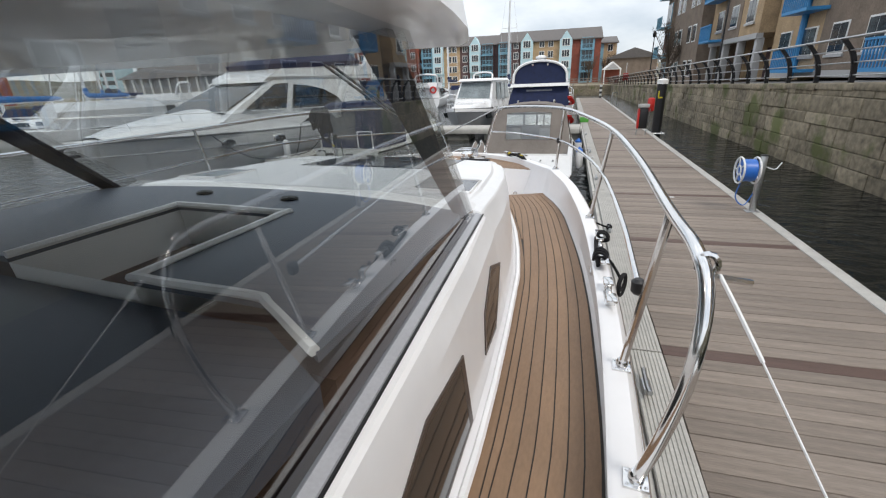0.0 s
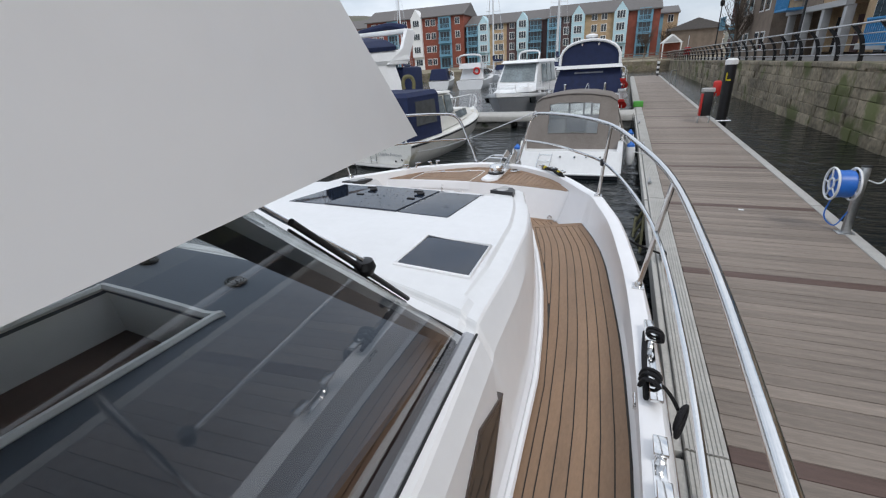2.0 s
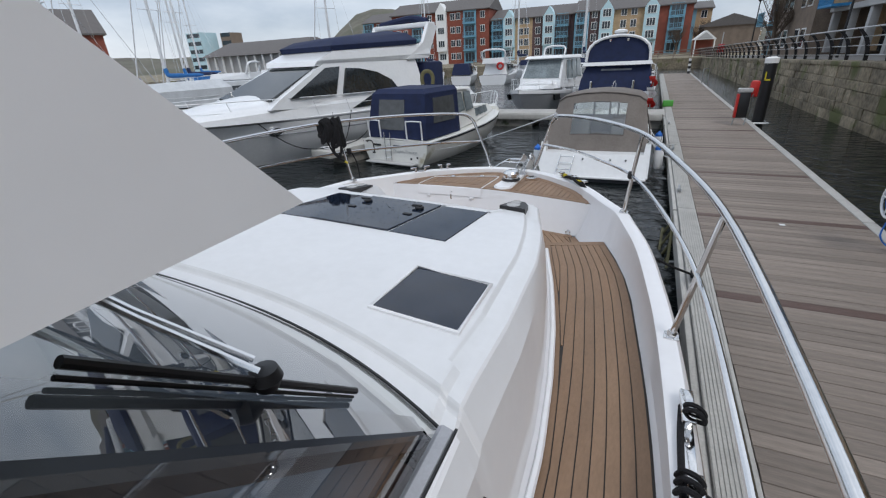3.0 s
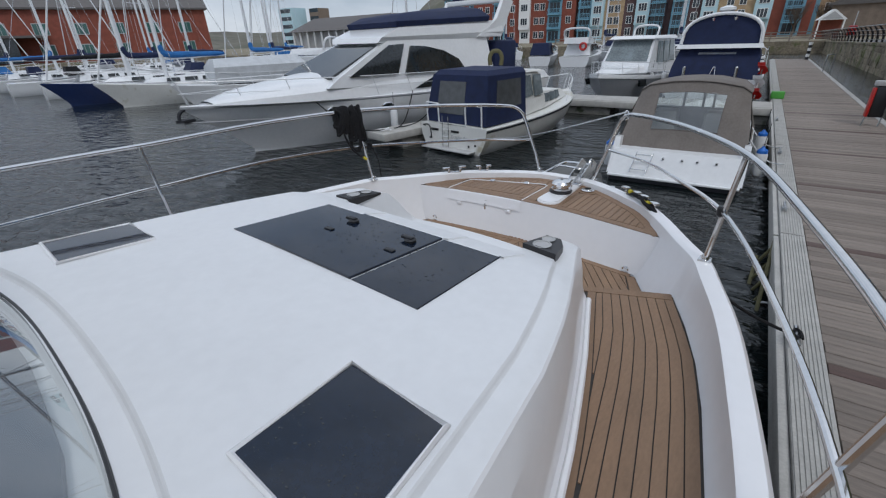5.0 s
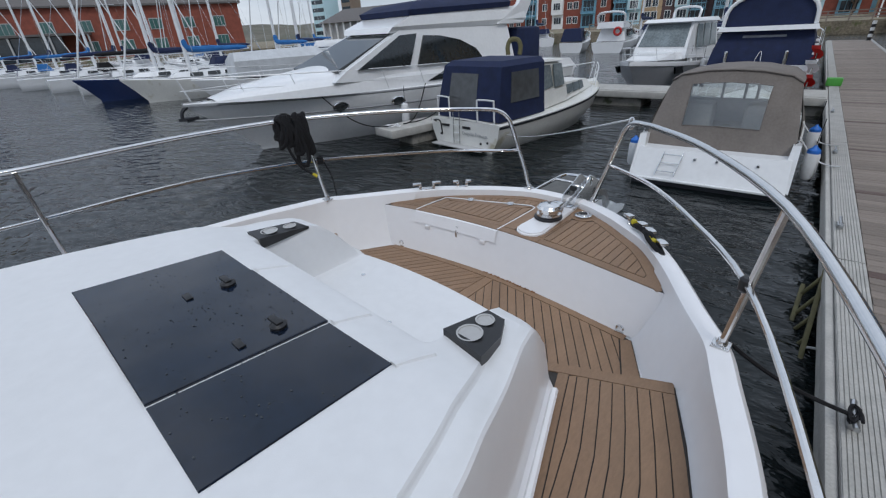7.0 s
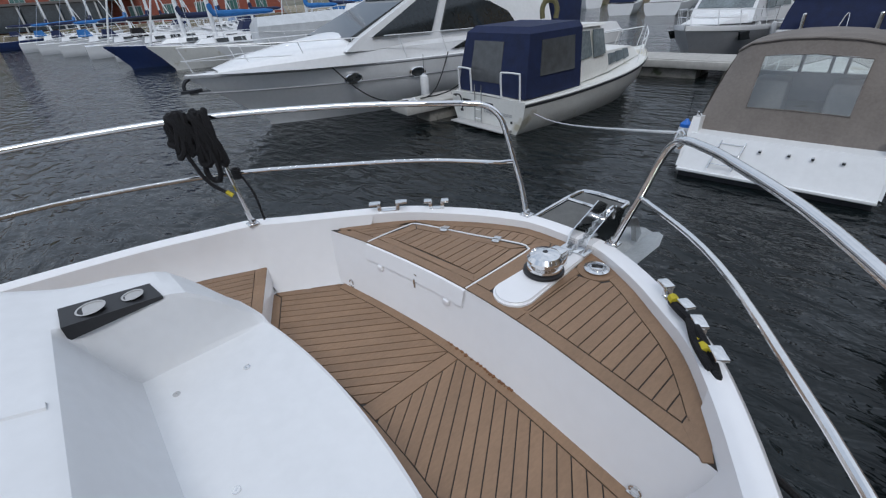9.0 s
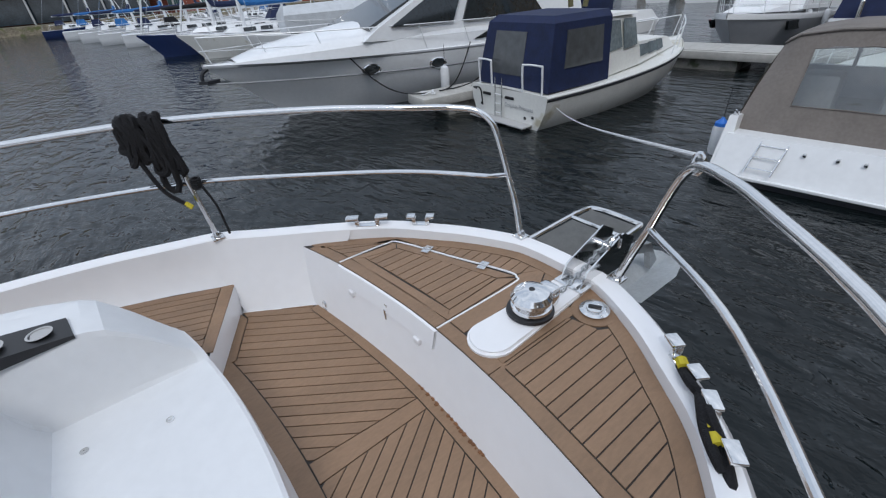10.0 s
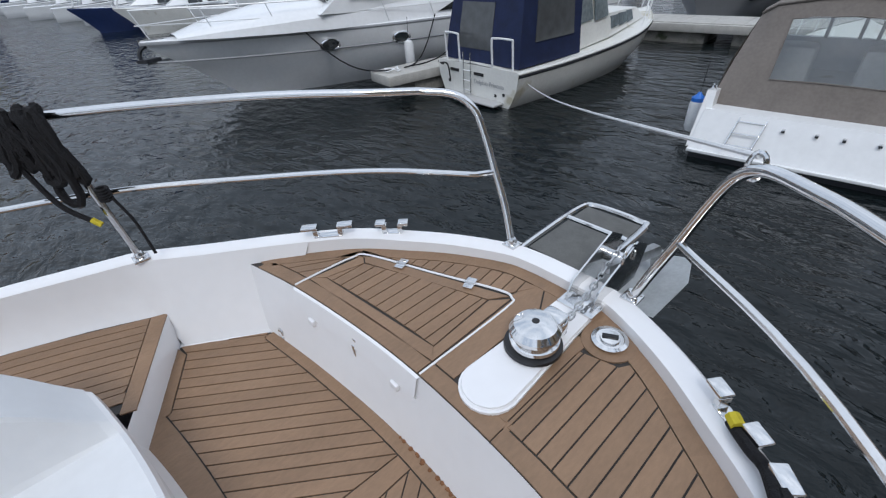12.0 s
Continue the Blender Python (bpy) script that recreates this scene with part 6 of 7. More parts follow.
def sailboat(x, y, turn, L=10.0, paint=BOATWHITE, cover=NAVY, mast=13.0, label="white sailing yacht with furled sails", boom=True):
    b = thing("sailing_yacht", label, "boat", pose(x, y, 0, 0, 0, turn), "moored sailing yachts")
    g, h = make_hull(b, L, L * 0.31, 0.95, 1.35, paint, BOATWHITE, n=12, rake=1.0, stern=0.7, fine=1.9)
    quad_loft(b, "coachroof", ring4(L * 0.10, L * 0.22, L * 0.05, L * 0.72, 1.0, 1.2), ring4(L * 0.08, L * 0.24, L * 0.035, L * 0.68, 1.5, 1.42), BOATWHITE)
    for s in (1, -1):
        for k in range(3):
            a = L * (0.30 + 0.11 * k)
            w = L * (0.095 - 0.02 * k / 2)
            q = [(s * w, a, 1.18), (s * (w - 0.01), a + 0.7, 1.2), (s * (w - 0.06), a + 0.66, 1.38), (s * (w - 0.05), a, 1.38)]
            pane(b, q if s > 0 else q[::-1], SMOKE, "window", 0.03)
    part("mast", tube(B(), [(0, L * 0.58, 1.3), (0, L * 0.57, mast)], [0.12, 0.085], 8), ALLOY, b)
    for s in (1, -1):
        part("shroud", tube(B(), [(s * L * 0.13, L * 0.55, 1.1), (s * 0.9, L * 0.57, mast * 0.55), (0, L * 0.57, mast * 0.97)], 0.012, 4), STEEL, b)
    part("spreader", tube(B(), [(-0.9, L * 0.57, mast * 0.55), (0.9, L * 0.57, mast * 0.55)], 0.03, 5), ALLOY, b)
    part("forestay", tube(B(), [(0, L * 0.97, 1.4), (0, L * 0.57, mast * 0.97)], [0.05, 0.04], 6), FENDER if boom else ALLOY, b, "furled pale foresail")
    part("backstay", tube(B(), [(0, 0.05, 1.0), (0, L * 0.57, mast)], 0.012, 4), STEEL, b)
    if boom:
        part("boom", tube(B(), [(0, L * 0.57, 2.35), (0, L * 0.16, 2.45)], 0.06, 6), ALLOY, b)
        part("sail_cover", tube(B(), curve([(0, L * 0.575, 3.1), (0, L * 0.55, 2.62), (0, L * 0.4, 2.55), (0, L * 0.17, 2.52)], 4), [0.12] + [0.17] * 8 + [0.14] * 3 + [0.08], 8), cover, b, "bundled sail under a canvas cover")
    quad_loft(b, "sprayhood", ring4(L * 0.09, L * 0.16, L * 0.085, L * 0.27, 1.45), ring4(L * 0.075, L * 0.17, L * 0.06, L * 0.24, 2.0), cover, "canvas sprayhood")
    pulpit(b, g, L * 0.1, 0.6, 5, 0.012, False)
    return b


nb = sailboat(-31.4, 20.7, 165, 10.5, NAVY_PAINT, NAVY, 14, "navy-hulled motor sailer with a white deckhouse")
part("ring_buoy", tube(B(), [(0.9 + 0.0, 1.2 + 0.25 * math.cos(a), 1.55 + 0.25 * math.sin(a)) for a in np.linspace(0, math.tau, 17)[:-1]], 0.08, 8, True), LADDER_YELLOW, nb, "yellow ring buoy")
sailboat(-27.4, 19.7, 165, 8.5, OLDWHITE, BLUE_COVER, 11.5, "weathered white sailing yacht with a blue sail cover")
sailboat(-41.3, 12.6, -12, 9.5, BOATWHITE, ROPE, 14), sailboat(-47.0, 12.2, -10, 9, BOATWHITE, NAVY, 13), sailboat(-53.6, 11.7, -12, 10, BOATWHITE, BLUE_COVER, 14)
sailboat(-38.0, 26, 100, 10, BOATWHITE, NAVY, 15), sailboat(-29.5, 25.5, 95, 9, BOATWHITE, BLUE_COVER, 13), sailboat(-46, 27, 100, 11, BOATWHITE, NAVY, 15)
sailboat(-55, 30, 96, 10, BOATWHITE, BLUE_COVER, 14), sailboat(-34.5, 31, 90, 9, BOATWHITE, NAVY, 14), sailboat(-42, 37, 92, 10, BOATWHITE, BLUE_COVER, 14)
sailboat(-21.0, 33, 70, 9, BOATWHITE, NAVY, 13), sailboat(-12.5, 55, 30, 10, BOATWHITE, NAVY, 15), sailboat(-6.0, 52, 10, 9, BOATWHITE, NAVY, 15)
sailboat(-61.0, 11.2, -8, 9, BOATWHITE, NAVY, 13), sailboat(-70.0, 11.0, -10, 10, BOATWHITE, BLUE_COVER, 14), sailboat(-80.0, 10.0, -8, 10, NAVY_PAINT, NAVY, 14), sailboat(-64, 27, 100, 10, BOATWHITE, NAVY, 14), sailboat(-50, 45, 85, 10, BOATWHITE, BLUE_COVER, 15), sailboat(-26, 58, 40, 9, BOATWHITE, NAVY, 14)
# covered work boat between the sailing yachts and the flybridge yacht
wb = thing("covered_workboat", "boat under a pale grey tarpaulin tent", "boat", pose(-23.5, 20.6, 0, 0, 0, 165), "")
g, h = make_hull(wb, 7.5, 2.6, 0.9, 1.2, BOATWHITE, BOATWHITE, n=10)
quad_loft(wb, "tarpaulin", ring4(1.25, 0.2, 1.0, 5.4, 0.95, 1.1), ring4(0.5, 0.5, 0.4, 5.2, 2.35, 2.3), TARP, "pale grey tarpaulin tent", True, [ring4(1.2, 0.3, 0.95, 5.4, 1.9, 1.9)])
pulpit(wb, g, 1.0, 0.6, 4, 0.014, False)
# finger pontoon below the sailing yachts
sp = thing("walkway_pontoon", "long grey pontoon among the sailing yachts", "pontoon", pose(-40, 20.5, 0, 0, 0, 8), kind="structure")
part("walkway_deck", box(B(), -32, 20, -0.8, 0.8, 0.25, 0.5, 0.03), EDGE, sp)

# ---- buildings ----
def strip_house(name, label, x0, y, strips, base, floors, fh, roof_h, depth=11.0, turn=0.0, gable=(True, True)):
    """A terrace block facing -y made of upright strips: (width, paint, kind, extra)."""
    house = thing(name, label, "building", pose(x0, y, base, 0, 0, turn))
    x, H = 0.0, floors * fh
    total = sum(s[0] for s in strips)
    for width, paint, kind in strips:
        proud = {"bay": 0.7, "balcony": 0.25}.get(kind, 0.0)
        top = H + (1.2 if kind == "bay" else 0.0)
        bm = B()
        if kind == "bay":
            loft(bm, [[Vector((x, yy, z)), Vector((x + width, yy, z)), Vector((x + width, yy, H)), Vector((x + width / 2, yy, H + 1.7)), Vector((x, yy, H))] for yy, z in ((-proud, 2.7), (2.0, 2.7))], True, True)
            box(bm, x, x + width, 0, depth, 0, 2.7)
        else:
            box(bm, x, x + width, -proud, depth, 0, top)
        part("wall", bm, paint, house)
        for f in range(floors):
            z0 = f * fh + 0.9
            if kind == "plain":
                n = 2 if width > 3.4 else 1
                spots = [(x + width * (j + 1) / (n + 1), 1.05) for j in range(n)]
            elif kind == "bay":
                spots = [(x + width / 2, 1.5)]
            elif kind == "balcony":
                spots = [(x + width / 2, width * 0.8)]
            else:
                spots = []
            if kind == "bay" and f == 0:
                spots = [(x + width / 2, 1.6)]
            for cx, ww in spots:
                wy = -proud if not (kind == "bay" and f == 0) else 0.0
                zz = z0 - (0.6 if kind == "balcony" else 0)
                hh = 1.35 if kind != "balcony" else 2.0
                fr = part("window", box(B(), cx - ww / 2, cx + ww / 2, wy - 0.05, wy + 0.1, zz, zz + hh), WHITE_PAINT if kind != "balcony" else BLUE_PAINT, house)
                n = 2 if ww < 1.3 else 3
                for j in range(n):
                    a = cx - ww / 2 + 0.08 + j * (ww - 0.08) / n
                    part("pane", box(B(), a, a + (ww - 0.08) / n - 0.08, wy - 0.07, wy - 0.04, zz + 0.09, zz + hh - 0.09), WINDOW_GLASS, fr)
            if kind == "balcony" and f > 0:
                bm = B()
                box(bm, x + 0.1, x + width - 0.1, -1.2, -proud, f * fh - 0.05, f * fh + 0.1)
                for j in range(9):
                    a = x + 0.15 + j * (width - 0.3) / 8
                    box(bm, a - 0.025, a + 0.025, -1.2, -1.15, f * fh + 0.1, f * fh + 1.05)
                box(bm, x + 0.1, x + width - 0.1, -1.22, -1.13, f * fh + 1.0, f * fh + 1.08)
                tagged(part("balcony", bm, BLUE_PAINT, house, "light blue railed balcony"), kind="stuff")
        x += width
    bm = B()
    ridge = H + roof_h
    loft(bm, [[Vector((xx, -0.5, H - 0.05)), Vector((xx, -0.5, H + 0.12)), Vector((xx, depth / 2, ridge)), Vector((xx, depth + 0.5, H + 0.12)), Vector((xx, depth + 0.5, H - 0.05))] for xx in (-0.3, total + 0.3)], True, True)
    part("roof", bm, SLATE, house, "grey slate pitched roof")
    bm = B()
    for xx in (0.02, total - 0.22):
        prism(bm, [(xx, 0.1), (xx + 0.2, 0.1), (xx + 0.2, depth), (xx, depth)], H - 0.06, H - 0.02)
    part("gutter", bm, WHITE_PAINT, house)
    return house


R, U, D, PL = BRICK_RED, BRICK_BUFF, BRICK_BROWN, BRICK_PLUM
strip_house("apartment_block", "red brick waterside flats with light blue balconies", -54.0, 97, [(5.0, R, "plain"), (2.6, BLUE_PAINT, "balcony"), (3.4, R, "plain"), (2.4, WHITE_PAINT, "bay"), (3.8, R, "plain"), (2.8, BLUE_PAINT, "balcony"), (2.8, R, "plain")], 1.2, 4, 2.6, 2.6, 11, 2)
strip_house("apartment_block", "buff brick waterside flats with pale gabled bays", -30.6, 98, [(2.6, BLUE_PAINT, "balcony"), (2.4, PALE_PAINT, "bay"), (3.6, U, "plain"), (2.2, PL, "plain"), (2.4, PALE_PAINT, "bay"), (2.8, PL, "balcony"), (0.8, PL, "blank")], 1.2, 4, 2.0, 2.3)
strip_house("apartment_block", "buff and red brick waterside flats with blue balconies", -13.4, 96, [(2.6, BLUE_PAINT, "balcony"), (2.0, PL, "plain"), (2.4, PALE_PAINT, "bay"), (5.2, U, "plain"), (2.4, PALE_PAINT, "bay"), (1.6, R, "blank"), (2.6, BLUE_PAINT, "balcony"), (1.2, R, "blank")], 1.2, 4, 2.0, 2.5)
strip_house("apartment_block", "blue rendered end house behind the flats", 5.2, 104, [(2.6, BLUE_PAINT, "plain"), (2.6, U, "plain")], 1.2, 3, 2.5, 1.6)
strip_house("apartment_block", "far blue and red flats beside the long terrace", -66, 104, [(3, BLUE_PAINT, "balcony"), (4, R, "plain"), (3, BLUE_PAINT, "balcony")], 1.2, 4, 2.5, 2.4)
for k in range(5):
    strip_house("terraced_house", "small far terraced house with a grey roof", 14.2 + 1.2 * k, 80 + 9 * k, [(3.5, D, "plain"), (3.5, U, "plain")], 1.2, 2, 1.9, 1.5, 7, 78)
# harbour-side brown brick block and the buff blocks on columns, facing the channel
strip_house("apartment_block", "dark brown brick flats beside the quay", 10.2, 54, [(2.6, D, "balcony"), (5, D, "plain"), (4.8, D, "plain")], 1.25, 5, 2.75, 2.5, 12, -90)


def column_house(y1, y0, base, label, x=10.9, soff=2.75):
    h = thing("waterside_flats", label, "building", pose(x, 0, base))
    part("wall", box(B(), 0, 12, y0, y1, soff, 12), BRICK_BUFF, h)
    part("wall", box(B(), -0.03, 12.1, y0 + (y1 - y0) * 0.35, y0 + (y1 - y0) * 0.72, soff + 0.02, 12.2), BRICK_BROWN, h, "brown brick middle section")
    part("wall", box(B(), 2.6, 12, y0, y1, 0, soff), BRICK_BUFF, h, "recessed ground floor")
    part("fascia", box(B(), -0.08, 0.3, y0, y1, soff - 0.28, soff + 0.02), TRIM, h)
    part("roof", prism(B(), [(-0.5, y0 - 0.5), (12.5, y0 - 0.5), (12.5, y1 + 0.5), (-0.5, y1 + 0.5)], 12.2, 14.5, [(5, y0 + 3), (7, y0 + 3), (7, y1 - 3), (5, y1 - 3)]), SLATE, h)
    n = int((y1 - y0) / 2.6)
    for k in range(n + 1):
        yy = y0 + 0.3 + k * (y1 - y0 - 0.6) / n
        if soff < 1:
            break
        part("column", box(B(), 0.05, 0.45, yy - 0.2, yy + 0.2, 0, soff - 0.25, 0.02), TRIM, h, "pale concrete column")
    for k in range(n):
        yy = y0 + 1.6 + k * (y1 - y0 - 0.6) / n
        if soff < 1:
            break
        part("door", box(B(), 2.52, 2.62, yy - 0.5, yy + 0.5, 0.0, 2.1), BRICK_PLUM if k % 2 else WINDOW_GLASS, h)
    for f in range(3):
        for k in range(n):
            yy = y0 + 1.6 + k * (y1 - y0 - 0.6) / n
            z = soff + 0.7 + f * 2.75
            if k % 3 == 2:
                bm = B()
                box(bm, -1.0, 0.0, yy - 1.3, yy + 1.3, z - 0.75, z - 0.6)
                for j in range(14):
                    a = yy - 1.3 + j * 0.2
                    box(bm, -1.0, -0.95, a - 0.03, a + 0.03, z - 0.6, z + 0.4)
                box(bm, -1.03, -0.93, yy - 1.32, yy + 1.32, z + 0.36, z + 0.44)
                tagged(part("balcony", bm, BALC_BLUE, h, "bright blue balcony"), kind="stuff")
            w = part("window", box(B(), -0.06, 0.05, yy - 0.65, yy + 0.65, z, z + 1.35), WHITE_PAINT, h)
            for j in (0, 1):
                part("pane", box(B(), -0.08, -0.05, yy - 0.57 + 0.6 * j, yy - 0.03 + 0.6 * j, z + 0.08, z + 1.27), WINDOW_GLASS, w)
            part("sill", box(B(), -0.12, 0.0, yy - 0.75, yy + 0.75, z - 0.12, z), TRIM, h)
    return h


column_house(41, 31.5, 1.85, "buff brick flats raised on pale columns along the quay")
hb = column_house(31, 12, 2.05, "buff brick flats with white windows and blue drainpipes", 11.6, 0.35)
part("drainpipe", tube(B(), [(-0.1, 27.5, 0), (-0.1, 27.5, 12)], 0.16, 8), BALC_BLUE, hb, "thick bright blue pipe")
column_house(10, -10, 2.2, "buff brick flats beside the quay behind the walker", 11.6, 0.35)

# gabled shelter at the basin's end
hut = thing("gabled_shelter", "white gabled shelter with a red door on the far quay", "shelter", pose(6.9, 73.4, 1.25))
part("gable", prism(B(), [(-1.4, -0.3), (1.4, -0.3), (1.4, 2.5), (-1.4, 2.5)], 2.0, 3.1, [(-0.05, -0.3), (0.05, -0.3), (0.05, 2.5), (-0.05, 2.5)]), WHITE_PAINT, hut)
part("gable_panel", prism(B(), [(-0.95, -0.34), (0.95, -0.34), (0.95, -0.31), (-0.95, -0.31)], 2.12, 2.85, [(-0.05, -0.34), (0.05, -0.34), (0.05, -0.31), (-0.05, -0.31)]), TRIM, hut)
for x in (-1.2, 1.1):
    part("post", box(B(), x, x + 0.14, -0.3, -0.16, 0, 2.0), WHITE_PAINT, hut)
part("back_wall", box(B(), -1.2, 1.2, 1.6, 2.4, 0, 2.1), BRICK_RED, hut)
fence = thing("quay_fence", "low timber rail fence along the far quay", "fence")
for k in range(26):
    part("post", box(B(), -24 + 1.8 * k, -23.88 + 1.8 * k, 67.0, 67.12, 1.2, 2.2), WOOD, fence)
for z in (1.5, 1.8, 2.1):
    part("rail", box(B(), -24, 21, 66.98, 67.02, z, z + 0.1), WOOD, fence)

# red brick warehouse with a slate roof
wh = thing("warehouse", "long red brick warehouse with a grey slate roof", "building", pose(-94.5, 58, 1.3, 0, 0, 247))
part("wall", box(B(), 0, 220, -14, 0, 0, 8.6), BRICK_RED, wh)
bm = B()
loft(bm, [[Vector((x, y, z)) for y, z in ((0.6, 8.4), (0.6, 8.7), (-7, 13.3), (-14.6, 8.7), (-14.6, 8.4))] for x in (-0.6, 220)], True, True)
part("roof", bm, SLATE, wh, "grey slate roof")
for k in range(30):
    x = 3 + 5.6 * k
    for z in (1.0, 4.4):
        w = part("window", box(B(), x, x + 2.2, -0.05, 0.12, z, z + 1.9), TRIM, wh)
        for j in range(3):
            part("pane", box(B(), x + 0.12 + j * 0.68, x + 0.12 + j * 0.68 + 0.6, 0.10, 0.16, z + 0.12, z + 1.78), mat("greenish_glass", (0.06, 0.14, 0.13), 0.1, vary=0.3) if (j == 0 and k == 0 and z == 1.0) else bpy.data.materials["greenish_glass"], w)
part("balcony_deck", box(B(), 26, 150, 0, 4.5, 4.0, 4.35), SLATE, wh, "grey steel balcony deck")
part("glass_front", box(B(), 30, 148, 3.6, 3.75, 0.2, 3.9), WINDOW_GLASS, wh)
for k in range(23):
    part("balcony_post", box(B(), 26 + 5.5 * k, 26.25 + 5.5 * k, 4.1, 4.35, 0, 4.0), TRIM, wh)
# low sheds, office blocks and the hill behind
shed = thing("low_shed", "low dark-roofed shed between warehouse and flats", "building", pose(-78, 66, 1.3))
part("wall", box(B(), 0, 24, 0, 10, 0, 3.6), TRIM, shed)
part("roof", prism(B(), [(-0.6, -1), (24.6, -1), (24.6, 11), (-0.6, 11)], 3.6, 6.0, [(2, 4), (22, 4), (22, 6), (2, 6)]), SLATE, shed)
for k in range(12):
    part("post", box(B(), 0.4 + 2 * k, 0.65 + 2 * k, -0.8, -0.55, 0, 3.6), WHITE_PAINT, shed)
for x, y, w, h in ((-237, 190, 11, 20.5), (-222, 200, 8, 20), (-229, 206, 7, 15)):
    t = thing("office_block", "distant pale office block", "building", pose(x, y, 1.0), "distant office blocks")
    part("wall", box(B(), 0, w, 0, w, 0, h), PALE_PAINT if w != 8 else BRICK_BROWN, t)
    for f in range(int(h / 4)):
        part("window_band", box(B(), 0.6, w - 0.6, -0.06, 0.0, 2 + 4 * f, 4 + 4 * f), WINDOW_GLASS, t)
bm = B()
rows = []
for j in range(12):
    r, ring = 330 + 32 * j, []
    for k in range(70):
        a = radians(-95 + 2 * k)
        crest = math.exp(-((a - radians(-25)) / radians(11)) ** 6) + 0.3
        z = 1.0 + 46 * math.sin(j / 11 * math.pi * 0.5) * crest * (1 + 0.25 * noise.noise((a * 6, 0.3, 0))) + 6 * noise.noise((r * 0.02, a * 9, 0)) * (j > 0)
        ring.append(Vector((r * math.sin(a), r * math.cos(a), max(0.5, z))))
    rows.append(ring)
loft(bm, rows)
tagged(part("hill", bm, HILL), "distant winter hillside in dull green and brown", "hill", kind="structure")


# bare winter trees near the shelter
def bare_tree(x, y, h, seed):
    rng = random.Random(seed)
    t = thing("bare_tree", "leafless winter tree with fine brown twigs", "tree", pose(x, y, 1.2), "bare trees")
    bm, tw = B(), B()
    tube(bm, [(0, 0, 0), (0.05, 0, h * 0.3), (0.0, 0.05, h * 0.5)], [0.16, 0.12, 0.08], 7)
    for k in range(16):
        a, z = rng.random() * math.tau, h * rng.uniform(0.22, 0.5)
        L = h * rng.uniform(0.3, 0.5)
        end = Vector((math.cos(a) * L * 0.6, math.sin(a) * L * 0.6, z + L))
        tube(bm, curve([(0, 0, z), (end.x * 0.45, end.y * 0.45, z + L * 0.4), end], 3), [0.06, 0.05, 0.045, 0.04, 0.03, 0.02, 0.012], 5)
        for m in range(26):
            u = rng.uniform(0.3, 1.0)
            p = Vector((0, 0, z)).lerp(end, u)
            q = p + Vector((rng.gauss(0, 0.5), rng.gauss(0, 0.5), rng.uniform(0.2, 0.9)))
            tube(tw, [p, p.lerp(q, 0.5) + Vector((0.05, 0, 0.03)), q], [0.014, 0.01, 0.004], 3)
    part("trunk", bm, TWIG, t)
    part("crown", tw, TWIG, t)


for k, (x, y, h) in enumerate(((9.5, 88, 4.5), (12.5, 84, 4.5), (8.2, 98, 6), (4.5, 92, 5), (9.2, 47.2, 6))):
    bare_tree(x, y, h, k)
for y in (30.0, 52.0):
    lp = thing("street_lamp", "black street lamp on the quay", "street lamp", pose(8.6, y, coping(y)), "street lamps")
    part("pole", tube(B(), [(0, 0, 0), (0, 0, 4.6)], [0.07, 0.04], 8), BLACK, lp)
    part("lantern", lathe(B(), [(0.05, 4.5), (0.16, 4.6), (0.2, 4.95), (0.05, 5.1), (0, 5.12)], 10), BLACK, lp)

# ---- ropes and loose things on and about the yacht ----
def yw(x, y, z):
    return YACHT @ Vector((x, y, z))


# black line hung in hanks over the port rail
hank = thing("rope_hank", "black mooring rope hung in hanks over the rail", "rope", YACHT)
rng = random.Random(7)
c = Vector((-1.53, -0.52, 2.33))
for grp, dx in ((0, -0.055), (1, 0.05)):
    for k in range(11):
        L = (0.40 if k == 0 else rng.uniform(0.20, 0.31)) if grp else rng.uniform(0.14, 0.25)
        o = rng.uniform(-0.035, 0.035)
        along = Vector((0.50, 0.86, 0))
        pts = []
        wob, twist = rng.uniform(0.0, 6.3), rng.uniform(-0.5, 0.5)
        for a in np.linspace(0, math.tau, 17)[:-1]:
            side = math.sin(a)
            drop = (1 - math.cos(a)) / 2
            pts.append(c + along * (dx + o + 0.032 * side * drop + 0.02 * twist + 0.016 * math.sin(2 * a + wob) + 0.05 * twist * drop) + Vector((0.032 * side * (1 - 0.5 * drop), 0, 0.02 - L * drop + 0.012 * math.sin(3 * a + wob))))
        part("loop", tube(B(), pts, 0.017, 6, True), ROPE, hank)
part("tail", tube(B(), curve([c + Vector((-0.06, -0.1, 0.0)), c + Vector((-0.02, -0.06, -0.22)), c + Vector((0.03, -0.02, -0.36)), c + Vector((0.09, 0.05, -0.44))], 5), 0.011, 6), ROPE, hank)
part("whipping", tube(B(), [c + Vector((0.085, 0.045, -0.432)), c + Vector((0.105, 0.068, -0.458))], 0.013, 6), YELLOW, hank, "yellow whipped end")
# lashing on the port stanchion
lash = thing("rope_lashing", "black cord knotted on a stanchion and led to the deck", "rope", YACHT)
p2 = Vector((-1.44, -0.39, 0))
for k in range(5):
    part("turn", tube(B(), [p2 + Vector((0.022 * math.cos(a), 0.022 * math.sin(a), 1.965 + 0.012 * k)) for a in np.linspace(0, math.tau, 11)[:-1]], 0.007, 5, True), ROPE, lash)
part("lead", tube(B(), curve([p2 + Vector((0.02, 0.02, 1.97)), p2 + Vector((0.05, 0.05, 1.85)), p2 + Vector((0.06, 0.06, 1.68))], 4), 0.007, 5), ROPE, lash)

